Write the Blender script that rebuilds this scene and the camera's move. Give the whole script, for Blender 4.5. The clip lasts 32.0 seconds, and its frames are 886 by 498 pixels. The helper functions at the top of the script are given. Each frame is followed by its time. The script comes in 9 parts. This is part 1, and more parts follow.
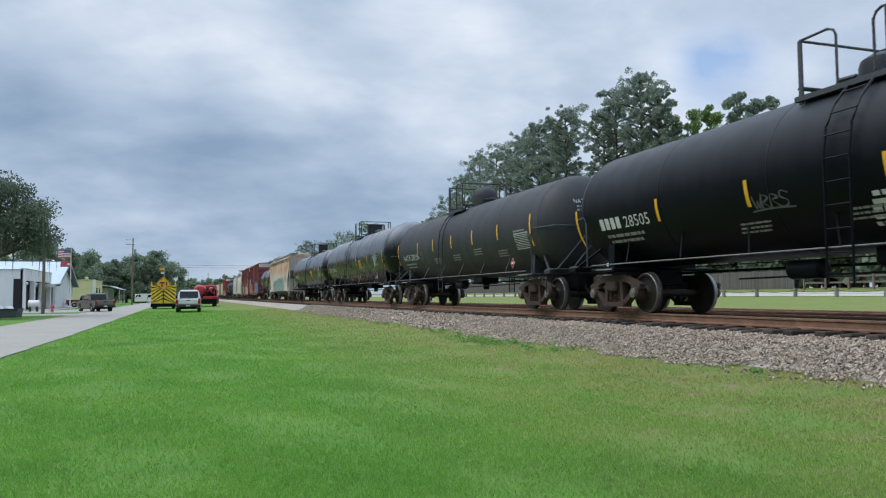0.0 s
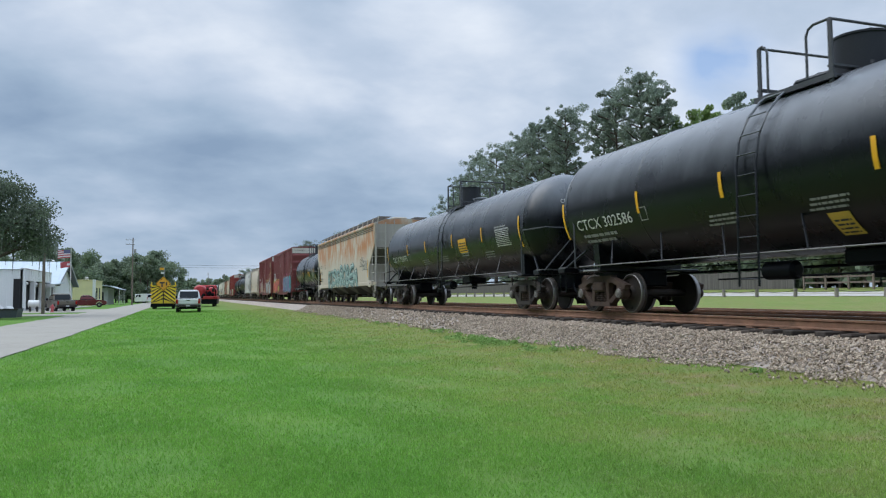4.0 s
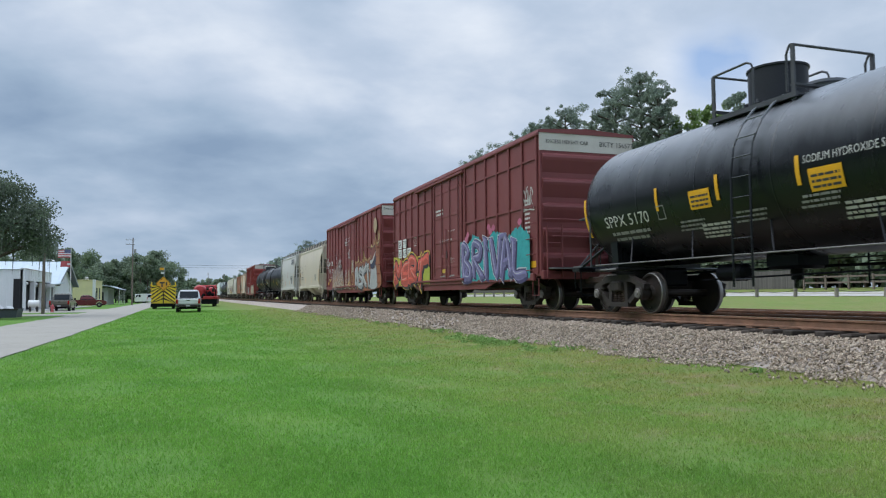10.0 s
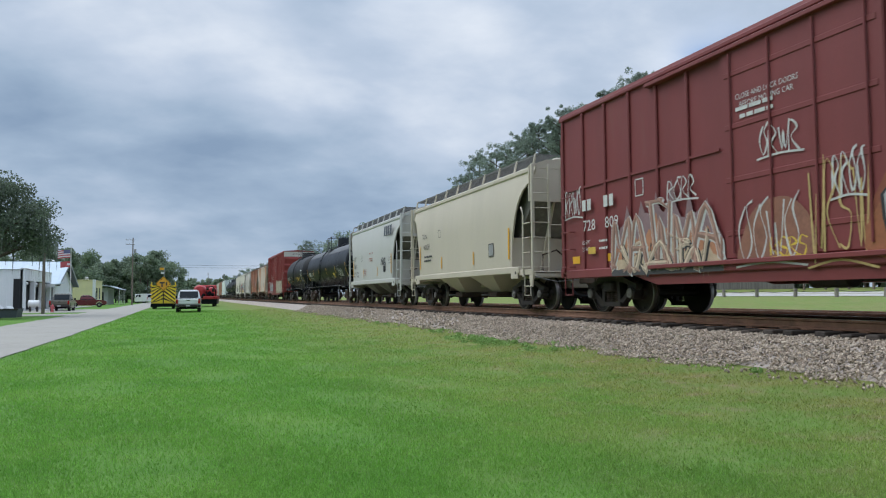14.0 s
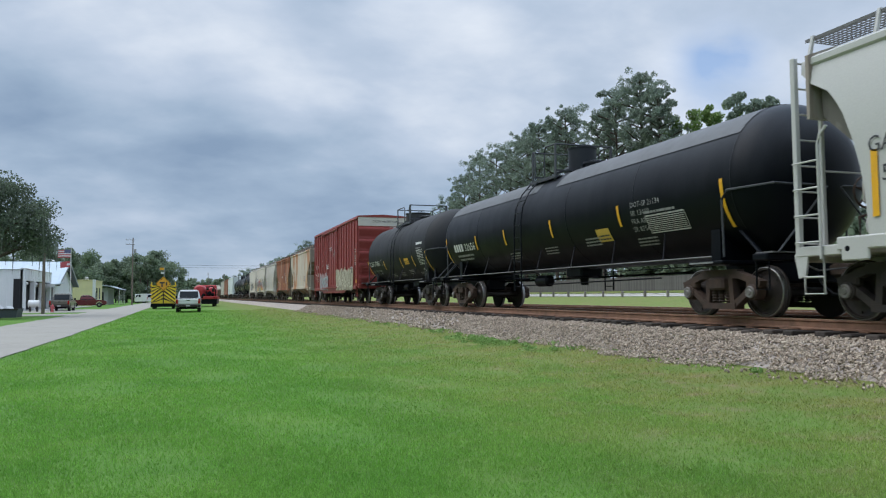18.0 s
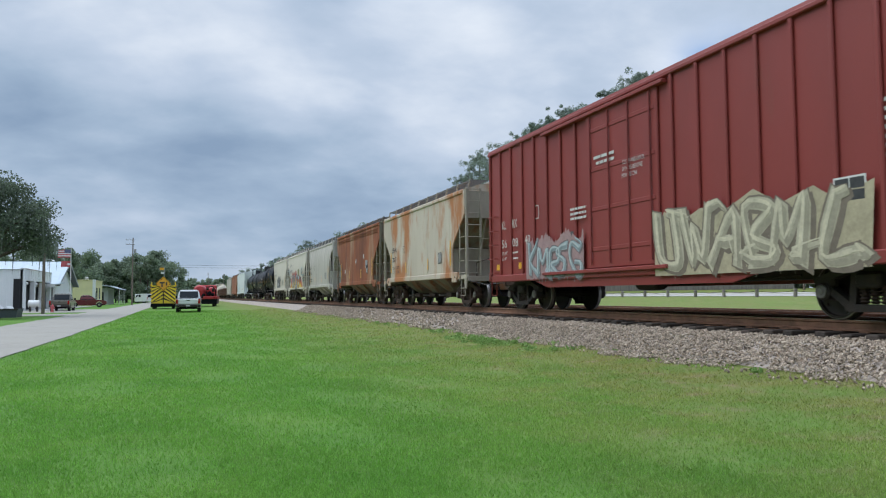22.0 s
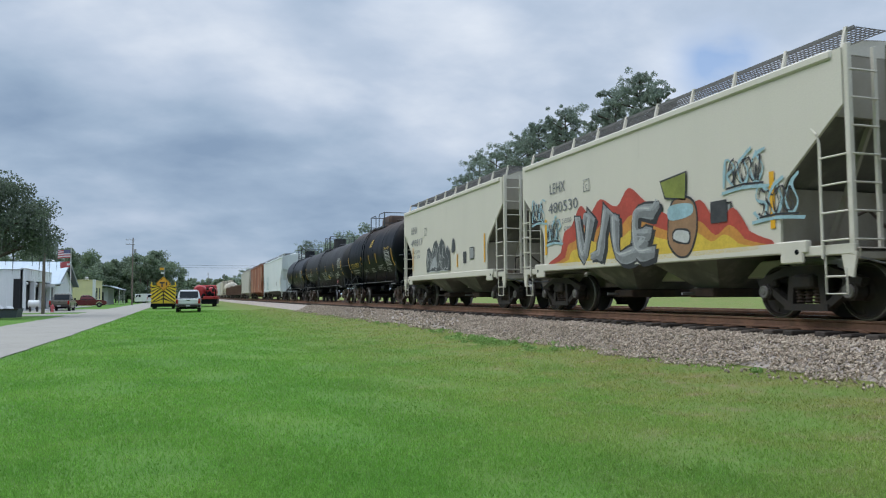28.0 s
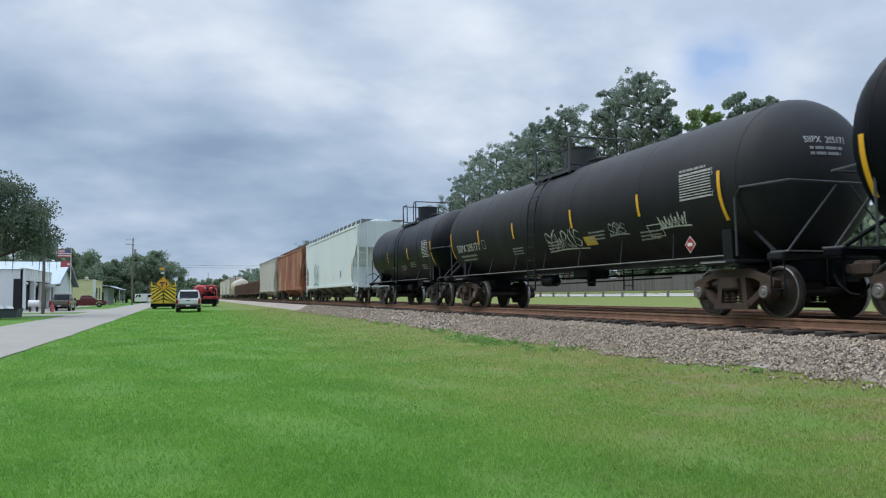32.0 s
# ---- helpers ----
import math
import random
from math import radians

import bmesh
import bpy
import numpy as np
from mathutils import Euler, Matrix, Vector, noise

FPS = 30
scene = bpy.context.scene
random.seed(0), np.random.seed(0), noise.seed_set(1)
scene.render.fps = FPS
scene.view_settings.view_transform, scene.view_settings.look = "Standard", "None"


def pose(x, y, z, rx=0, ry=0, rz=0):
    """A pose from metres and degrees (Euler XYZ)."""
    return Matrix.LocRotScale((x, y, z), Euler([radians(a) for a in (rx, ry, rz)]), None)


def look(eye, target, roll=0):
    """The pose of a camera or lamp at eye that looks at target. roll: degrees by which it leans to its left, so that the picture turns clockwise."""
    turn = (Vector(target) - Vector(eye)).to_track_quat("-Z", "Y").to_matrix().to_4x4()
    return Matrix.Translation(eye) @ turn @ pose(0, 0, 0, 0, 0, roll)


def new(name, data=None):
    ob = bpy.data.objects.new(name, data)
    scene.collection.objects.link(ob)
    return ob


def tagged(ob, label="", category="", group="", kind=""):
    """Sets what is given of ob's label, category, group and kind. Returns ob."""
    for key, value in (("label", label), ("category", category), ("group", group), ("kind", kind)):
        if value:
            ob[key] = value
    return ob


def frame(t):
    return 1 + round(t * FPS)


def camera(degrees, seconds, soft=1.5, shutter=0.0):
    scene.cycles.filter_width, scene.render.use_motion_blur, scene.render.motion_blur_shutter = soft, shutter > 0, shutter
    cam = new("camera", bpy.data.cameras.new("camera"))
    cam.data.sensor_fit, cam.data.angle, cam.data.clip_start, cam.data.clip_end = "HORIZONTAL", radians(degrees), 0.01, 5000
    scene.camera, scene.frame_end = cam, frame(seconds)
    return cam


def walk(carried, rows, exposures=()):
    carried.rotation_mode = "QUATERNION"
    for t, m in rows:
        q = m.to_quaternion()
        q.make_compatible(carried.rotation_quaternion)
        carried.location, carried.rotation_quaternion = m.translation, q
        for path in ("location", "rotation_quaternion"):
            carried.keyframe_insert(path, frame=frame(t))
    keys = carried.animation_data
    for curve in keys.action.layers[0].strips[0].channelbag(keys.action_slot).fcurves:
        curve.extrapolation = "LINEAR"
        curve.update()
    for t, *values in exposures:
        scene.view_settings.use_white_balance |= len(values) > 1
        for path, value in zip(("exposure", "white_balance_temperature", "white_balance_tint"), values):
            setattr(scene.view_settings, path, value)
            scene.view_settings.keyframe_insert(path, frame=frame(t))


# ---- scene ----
EYE = 1.30                 # lens above the lawn
RAIL = 0.866               # top of rail above the lawn
TRACK = 10.72              # centre line of the near track
YAW, PITCH = radians(18.74), radians(3.525)

cam = camera(61.0, 32.0, soft=1.15, shutter=0.1)
EYE_AT = Vector((0, 0, EYE))
AIM = EYE_AT + 50 * Vector((math.sin(YAW) * math.cos(PITCH), math.cos(YAW) * math.cos(PITCH), math.sin(PITCH)))
HOLD = look(EYE_AT, AIM, -0.37)
walk(cam, [(0.0, HOLD), (32.0, HOLD)], exposures=[(0.0, 0.07), (6.0, 0.05), (9.0, 0.0), (10.5, 0.06), (13.0, 0.03), (17.0, -0.01), (19.5, 0.07), (21.0, 0.07), (24.2, -0.01), (28.0, -0.01), (30.0, -0.01), (31.0, 0.07), (32.0, 0.07)])


# ------------------------------------------------------------------ node helpers
def nodes_of(tree):
    tree.nodes.clear()
    return tree.nodes, tree.links


def nd(tree, kind, **kw):
    n = tree.nodes.new(kind)
    for k, v in kw.items():
        if k == "op":
            n.operation = v
        elif k == "blend":
            n.blend_type = v
        elif k == "data":
            n.data_type = v
        else:
            n.inputs[k.replace("_", " ")].default_value = v
    return n


def ramp(tree, fac, stops):
    r = tree.nodes.new("ShaderNodeValToRGB")
    e = r.color_ramp.elements
    while len(e) > 1:
        e.remove(e[-1])
    e[0].position, e[0].color = stops[0][0], (*stops[0][1], 1)
    for p, c in stops[1:]:
        q = e.new(p)
        q.color = (*c, 1)
    tree.links.new(fac, r.inputs[0])
    return r.outputs[0]


def grey(v):
    return (v, v, v)


def mixc(tree, fac, a, b, blend="MIX"):
    m = tree.nodes.new("ShaderNodeMix")
    m.data_type, m.blend_type = "RGBA", blend
    for sock, val in ((m.inputs[0], fac), (m.inputs[6], a), (m.inputs[7], b)):
        if isinstance(val, (int, float)):
            sock.default_value = val
        elif isinstance(val, tuple):
            sock.default_value = (*val, 1)
        else:
            tree.links.new(val, sock)
    return m.outputs[2]


def mathn(tree, op, a, b=None, c=None, clamp=False):
    m = tree.nodes.new("ShaderNodeMath")
    m.operation, m.use_clamp = op, clamp
    for sock, val in zip(m.inputs, (a, b, c)):
        if val is None:
            continue
        if isinstance(val, (int, float)):
            sock.default_value = val
        else:
            tree.links.new(val, sock)
    return m.outputs[0]


# ------------------------------------------------------------------ world: broken overcast
SUN_EL, SUN_AZ = radians(54), radians(288)
world = bpy.data.worlds.new("overcast_sky")
scene.world = world
world.use_nodes = True
wt = world.node_tree
wn, wl = nodes_of(wt)
sky = nd(wt, "ShaderNodeTexSky")
sky.sky_type, sky.sun_disc, sky.sun_elevation, sky.sun_rotation = "NISHITA", False, SUN_EL, SUN_AZ
sky.air_density, sky.dust_density, sky.ozone_density = 1.0, 1.5, 1.5
tc = nd(wt, "ShaderNodeTexCoord")
sep = nd(wt, "ShaderNodeSeparateXYZ")
wl.new(tc.outputs["Generated"], sep.inputs[0])
# the cloud deck as a sheet overhead, seen in perspective
zz = mathn(wt, "ADD", mathn(wt, "MAXIMUM", sep.outputs[2], 0.0), 0.30)
px = mathn(wt, "DIVIDE", sep.outputs[0], zz)
py = mathn(wt, "DIVIDE", sep.outputs[1], zz)
comb = nd(wt, "ShaderNodeCombineXYZ")
wl.new(px, comb.inputs[0]), wl.new(py, comb.inputs[1])


def cloud(scale, detail, rough, off, warp=0.4):
    mp = nd(wt, "ShaderNodeMapping")
    mp.inputs["Location"].default_value = off
    mp.inputs["Rotation"].default_value = (0, 0, 0.35)
    mp.inputs["Scale"].default_value = (0.85, 1.0, 1)
    wl.new(comb.outputs[0], mp.inputs[0])
    n = nd(wt, "ShaderNodeTexNoise", Scale=scale, Detail=detail, Roughness=rough, Distortion=warp)
    wl.new(mp.outputs[0], n.inputs["Vector"])
    return n.outputs["Fac"]


def lobe(az, el, power):
    """1 in one direction of the sky, falling off round it."""
    d = nd(wt, "ShaderNodeVectorMath", op="DOT_PRODUCT")
    wl.new(tc.outputs["Generated"], d.inputs[0])
    d.inputs[1].default_value = (math.cos(el) * math.sin(az), math.cos(el) * math.cos(az), math.sin(el))
    return mathn(wt, "POWER", mathn(wt, "MAXIMUM", d.outputs["Value"], 0.0), power)


big = cloud(0.8, 3, 0.5, (3.1, 1.7, 0), 0.1)
fine = cloud(2.4, 6, 0.52, (7.4, 2.2, 0), 0.15)
puff = cloud(7.0, 5, 0.5, (1.3, 5.2, 0), 0.2)
mass = mathn(wt, "ADD", mathn(wt, "ADD", mathn(wt, "MULTIPLY", big, 0.5), mathn(wt, "MULTIPLY", fine, 0.38)), mathn(wt, "MULTIPLY", puff, 0.12))
mass = mathn(wt, "ADD", mass, mathn(wt, "MULTIPLY", lobe(radians(16), radians(19), 60), 0.12))
for az, el, power, amount in ((-10, 11.5, 220, 0.17), (1, 11.0, 220, 0.17), (11, 10.0, 220, 0.11), (9, 23, 500, 0.13), (-4, 5.0, 200, 0.08)):
    mass = mathn(wt, "SUBTRACT", mass, mathn(wt, "MULTIPLY", lobe(radians(az), radians(el), power), amount))
for az in (-9, 2):
    mass = mathn(wt, "ADD", mass, mathn(wt, "MULTIPLY", lobe(radians(az), radians(19.5), 130), 0.11))
mass = mathn(wt, "ADD", mass, mathn(wt, "MULTIPLY", lobe(radians(34), radians(14), 40), 0.06))
deck = ramp(wt, mass, [(0.33, (0.245, 0.345, 0.495)), (0.43, (0.355, 0.465, 0.615)), (0.53, (0.51, 0.605, 0.75)), (0.66, (0.80, 0.86, 0.95))])
hazy = mathn(wt, "POWER", mathn(wt, "SUBTRACT", 1.0, mathn(wt, "ABSOLUTE", sep.outputs[2]), clamp=True), 26.0)
deck = mixc(wt, mathn(wt, "MULTIPLY", hazy, 0.75), deck, (0.37, 0.47, 0.575))
hole = mathn(wt, "MULTIPLY", lobe(radians(39.5), radians(16.4), 900), 1.4, clamp=True)
hole = mathn(wt, "MULTIPLY", hole, mathn(wt, "MULTIPLY", mathn(wt, "SUBTRACT", fine, 0.36), 5.0, clamp=True), clamp=True)
skyblue = mixc(wt, 1.0, sky.outputs[0], (0.16, 0.16, 0.16), "MULTIPLY")
look_up = mixc(wt, mathn(wt, "MULTIPLY", hole, 0.75), deck, mixc(wt, 0.55, skyblue, (0.20, 0.40, 0.80)))
# an overcast sky is brighter overhead than near the horizon
high = nd(wt, "ShaderNodeMapRange")
high.interpolation_type = "SMOOTHSTEP"
for key, val in ((1, 0.34), (2, 0.85), (3, 1.0), (4, 2.6)):
    high.inputs[key].default_value = val
wl.new(sep.outputs[2], high.inputs[0])
look_up = mixc(wt, 1.0, look_up, high.outputs[0], "MULTIPLY")
bg = nd(wt, "ShaderNodeBackground", Strength=1.0)
wl.new(look_up, bg.inputs[0])
wo = nd(wt, "ShaderNodeOutputWorld")
wl.new(bg.outputs[0], wo.inputs[0])

sun_data = bpy.data.lights.new("sun", "SUN")
sun_data.energy, sun_data.angle, sun_data.color = 1.5, radians(50), (1.0, 0.97, 0.94)
sun = new("sun", sun_data)
sun.matrix_world = look((0, 0, 60), Vector((0, 0, 60)) - Vector((math.sin(SUN_AZ) * math.cos(SUN_EL), math.cos(SUN_AZ) * math.cos(SUN_EL), math.sin(SUN_EL))))


# ------------------------------------------------------------------ materials
def surface(name, base, rough=0.6, metal=0.0, second=None, amount=0.5, scale=3.0, stretch=(1, 1, 1), fine_scale=40.0, fine_amount=0.12,
            bump=0.1, bump_scale=60.0, third=None, third_at=(0.58, 0.72), third_scale=1.2, third_stretch=(1, 1, 1), third_band=None, spec=0.5, coat=0.0, vary=0.0, island=0.0, rough_var=0.1, sheen_dust=None):
    """Paint, metal, stone, wood: a base colour broken up at two scales, with an optional stain of a third colour."""
    m = bpy.data.materials.new(name)
    m.use_nodes = True
    t = m.node_tree
    n, l = nodes_of(t)
    tco = nd(t, "ShaderNodeTexCoord")

    def noise_at(sc, st, detail=5, off=0.0):
        mp = nd(t, "ShaderNodeMapping")
        mp.inputs["Scale"].default_value = st
        mp.inputs["Location"].default_value = (off, off * 0.7, off * 0.3)
        l.new(tco.outputs["Object"], mp.inputs[0])
        q = nd(t, "ShaderNodeTexNoise", Scale=sc, Detail=detail, Roughness=0.6)
        l.new(mp.outputs[0], q.inputs["Vector"])
        return q.outputs["Fac"]

    second = second or tuple(c * 0.72 for c in base)
    col = mixc(t, mathn(t, "MULTIPLY", ramp(t, noise_at(scale, stretch), [(0.35, grey(0)), (0.68, grey(1))]), amount), base, second)
    if third:
        stain = ramp(t, noise_at(third_scale, third_stretch, 7, 3.3), [(third_at[0], grey(0)), (third_at[1], grey(1))])
        if third_band:
            sz = nd(t, "ShaderNodeSeparateXYZ")
            l.new(tco.outputs["Object"], sz.inputs[0])
            lo, hi, top = third_band
            stain = mathn(t, "MULTIPLY", stain, ramp(t, mathn(t, "DIVIDE", sz.outputs[2], top), [(lo / top, grey(0.12)), (hi / top, grey(1)), (1.0, grey(0.8))]))
        col = mixc(t, stain, col, third)
    if sheen_dust:
        # sky sheen painted on the black tops, dust on the brown one; uneven, streaked edge
        film, lo, hi, most = sheen_dust
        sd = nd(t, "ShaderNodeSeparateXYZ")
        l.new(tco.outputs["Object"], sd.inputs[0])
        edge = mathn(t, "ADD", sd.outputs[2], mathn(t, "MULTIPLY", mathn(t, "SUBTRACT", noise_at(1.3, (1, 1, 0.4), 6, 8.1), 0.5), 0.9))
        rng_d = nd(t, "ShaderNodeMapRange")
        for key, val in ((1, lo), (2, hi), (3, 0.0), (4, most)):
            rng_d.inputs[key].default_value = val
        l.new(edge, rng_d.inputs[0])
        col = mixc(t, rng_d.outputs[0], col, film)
    f = noise_at(fine_scale, (1, 1, 1), 3, 1.7)
    col = mixc(t, fine_amount, col, ramp(t, f, [(0.3, grey(0.25)), (0.7, grey(1))]), "MULTIPLY")
    if vary:
        inf = nd(t, "ShaderNodeObjectInfo")
        col = mixc(t, 1.0, col, ramp(t, inf.outputs["Random"], [(0, grey(1 - vary)), (1, grey(1))]), "MULTIPLY")
    if island:
        geo = nd(t, "ShaderNodeNewGeometry")
        col = mixc(t, 1.0, col, ramp(t, geo.outputs["Random Per Island"], [(0, grey(1 - island)), (1, grey(1))]), "MULTIPLY")
    b = nd(t, "ShaderNodeBsdfPrincipled", Metallic=metal)
    b.inputs["Specular IOR Level"].default_value = spec
    b.inputs["Coat Weight"].default_value = coat
    l.new(col, b.inputs["Base Color"])
    l.new(mathn(t, "ADD", mathn(t, "MULTIPLY", mathn(t, "SUBTRACT", noise_at(scale * 2.3, stretch, 4, 5.1), 0.5), rough_var * 2), rough, clamp=True), b.inputs["Roughness"])
    if bump:
        bp = nd(t, "ShaderNodeBump", Strength=bump, Distance=0.01)
        l.new(noise_at(bump_scale, (1, 1, 1), 4, 2.2), bp.inputs["Height"])
        l.new(bp.outputs[0], b.inputs["Normal"])
    o = nd(t, "ShaderNodeOutputMaterial")
    l.new(b.outputs[0], o.inputs[0])
    return m


def foliage(name, dark, light, rough=0.6, scale=0.6, thin=0.25):
    m = bpy.data.materials.new(name)
    m.use_nodes = True
    t = m.node_tree
    n, l = nodes_of(t)
    tco = nd(t, "ShaderNodeTexCoord")
    q = nd(t, "ShaderNodeTexNoise", Scale=scale, Detail=3)
    l.new(tco.outputs["Object"], q.inputs["Vector"])
    geo = nd(t, "ShaderNodeNewGeometry")
    f = mathn(t, "ADD", mathn(t, "MULTIPLY", q.outputs["Fac"], 0.6), mathn(t, "MULTIPLY", geo.outputs["Random Per Island"], 0.45))
    col = ramp(t, f, [(0.25, dark), (0.78, light)])
    d = nd(t, "ShaderNodeBsdfPrincipled", Roughness=rough)
    d.inputs["Specular IOR Level"].default_value = 0.25
    tr = nd(t, "ShaderNodeBsdfTranslucent")
    l.new(col, d.inputs["Base Color"]), l.new(col, tr.inputs[0])
    mx = nd(t, "ShaderNodeMixShader", Fac=thin)
    l.new(d.outputs[0], mx.inputs[1]), l.new(tr.outputs[0], mx.inputs[2])
    o = nd(t, "ShaderNodeOutputMaterial")
    l.new(mx.outputs[0], o.inputs[0])
    return m


def glass(name, tint=(0.02, 0.025, 0.03)):
    return surface(name, tint, 0.15, 0, scale=1, fine_amount=0, bump=0, spec=0.2, coat=0.0, rough_var=0.02)


RUST = (0.16, 0.062, 0.028)
M_STEEL = surface("truck_steel", (0.028, 0.025, 0.023), 0.75, 0.2, (0.055, 0.040, 0.031), 0.7, 6, bump=0.25, third=(0.02, 0.018, 0.017), third_scale=3)
M_STEEL_RUST = surface("rusty_truck_steel", (0.072, 0.043, 0.030), 0.85, 0.1, (0.038, 0.028, 0.024), 0.8, 5, bump=0.3)
M_WHEEL = surface("wheel_steel", (0.030, 0.025, 0.023), 0.6, 0.4, (0.055, 0.038, 0.029), 0.6, 5, bump=0.12)
M_TREAD = surface("polished_tread", (0.55, 0.54, 0.53), 0.25, 1.0, scale=8, amount=0.3, bump=0.02)
M_WHEEL_TREAD = surface("worn_wheel_tread", (0.30, 0.29, 0.28), 0.42, 0.9, scale=3, amount=0.2, bump=0.0)
M_CAPRING = surface("bearing_cap_steel", (0.22, 0.21, 0.20), 0.5, 0.5, (0.12, 0.10, 0.09), 0.6, 9, bump=0.05)
# matte and worn blacks pale upwards: sky sheen put into the colour
M_BLACK = surface("matte_black_paint", (0.0038, 0.0050, 0.0078), 0.42, 0, (0.0048, 0.0058, 0.0082), 0.8, 0.9, (1, 1, 0.35), bump=0.05, third=(0.009, 0.0085, 0.0095), third_at=(0.55, 0.8), third_scale=0.8, third_stretch=(1, 1, 0.3), fine_amount=0.2, rough_var=0.12, spec=0.10, sheen_dust=((0.040, 0.043, 0.050), 2.4, 3.7, 0.85))
M_BLACK_WORN = surface("worn_black_paint", (0.016, 0.017, 0.021), 0.52, 0, (0.026, 0.026, 0.028), 0.9, 0.8, (1, 1, 0.3), bump=0.06, third=(0.026, 0.020, 0.018), third_at=(0.6, 0.85), third_scale=0.7, third_stretch=(1, 1, 0.35), fine_amount=0.2, spec=0.09, sheen_dust=((0.065, 0.065, 0.067), 2.3, 4.0, 0.85))
M_BLACK_BROWN = surface("rust_dusted_black_paint", (0.003, 0.0042, 0.0065), 0.45, 0, (0.006, 0.007, 0.0095), 0.8, 0.9, (1, 1, 0.35), bump=0.05, fine_amount=0.2, spec=0.07, sheen_dust=((0.095, 0.066, 0.052), 3.45, 4.35, 0.9))
M_BLACK_FADED = surface("faded_black_paint", (0.034, 0.036, 0.041), 0.55, 0, (0.048, 0.048, 0.050), 0.9, 0.8, (1, 1, 0.3), bump=0.06, third=(0.040, 0.032, 0.028), third_at=(0.6, 0.85), third_scale=0.7, third_stretch=(1, 1, 0.35), fine_amount=0.2, spec=0.25)
# pale blue-grey top: the sky's reflection put into the gloss black
M_GLOSS = surface("gloss_black_paint", (0.004, 0.0052, 0.0075), 0.28, 0, (0.008, 0.009, 0.011), 0.6, 0.7, (1, 1, 0.4), bump=0.012, bump_scale=9, third=(0.014, 0.014, 0.014), third_at=(0.6, 0.9), third_scale=0.9, third_stretch=(1, 1, 0.4), spec=0.34, coat=0.0, rough_var=0.05, sheen_dust=((0.165, 0.178, 0.198), 2.7, 3.75, 0.9))
M_YELLOW = surface("reflective_yellow", (0.78, 0.40, 0.015), 0.4, 0, (0.55, 0.28, 0.02), 0.3, 6, bump=0)
M_WHITE_LETTER = surface("white_stencil", (0.62, 0.62, 0.60), 0.6, 0, (0.36, 0.36, 0.35), 0.5, 7, bump=0, third=(0.2, 0.2, 0.2), third_at=(0.6, 0.75), third_scale=14)
M_GREY_LETTER = surface("grey_stencil", (0.30, 0.30, 0.30), 0.6, 0, (0.18, 0.18, 0.18), 0.5, 7, bump=0)
M_DARK_LETTER = surface("dark_stencil", (0.03, 0.03, 0.035), 0.6, 0, (0.1, 0.1, 0.1), 0.4, 7, bump=0)
M_YELLOW_LETTER = surface("yellow_stencil", (0.62, 0.40, 0.06), 0.6, 0, (0.45, 0.3, 0.06), 0.5, 7, bump=0)
M_BALLAST = surface("ballast_stone", (0.68, 0.57, 0.45), 0.9, 0, (0.44, 0.345, 0.265), 0.9, 9, bump=0.4, bump_scale=90, third=(0.74, 0.70, 0.62), third_at=(0.60, 0.74), third_scale=12, island=0.55)
M_BALLAST_BED = surface("ballast_bed", (0.52, 0.44, 0.37), 0.95, 0, (0.19, 0.16, 0.145), 0.9, 16, bump=0.9, bump_scale=26, third=(0.40, 0.37, 0.35), third_scale=22, third_at=(0.5, 0.6))
# oily ballast, darkened further: shade under the train put into the colour
M_OIL_SHADE = surface("oiled_ballast", (0.075, 0.062, 0.052), 0.9, 0, (0.035, 0.030, 0.026), 0.9, 14, bump=0.9, bump_scale=26, third=(0.14, 0.115, 0.095), third_scale=20, third_at=(0.55, 0.68))
M_RAIL = surface("rusty_rail", (0.27, 0.145, 0.09), 0.85, 0.0, (0.15, 0.082, 0.055), 0.8, 4, bump=0.2, third=(0.14, 0.085, 0.055), third_scale=2)
M_TIE = surface("weathered_tie", (0.060, 0.048, 0.040), 0.9, 0, (0.11, 0.09, 0.075), 0.8, 5, (0.3, 2, 2), bump=0.5, bump_scale=30, third=(0.10, 0.06, 0.04), third_scale=3, vary=0.5)
M_ROAD = surface("grey_asphalt", (0.335, 0.315, 0.275), 0.9, 0, (0.275, 0.258, 0.225), 0.6, 0.5, bump=0.3, bump_scale=120, third=(0.25, 0.24, 0.215), third_scale=1.1, fine_scale=30, fine_amount=0.25)
M_WHITE_PAINT = surface("white_paint", (0.74, 0.75, 0.75), 0.6, 0, (0.62, 0.62, 0.60), 0.5, 1.2, (1, 1, 0.3), bump=0.04)


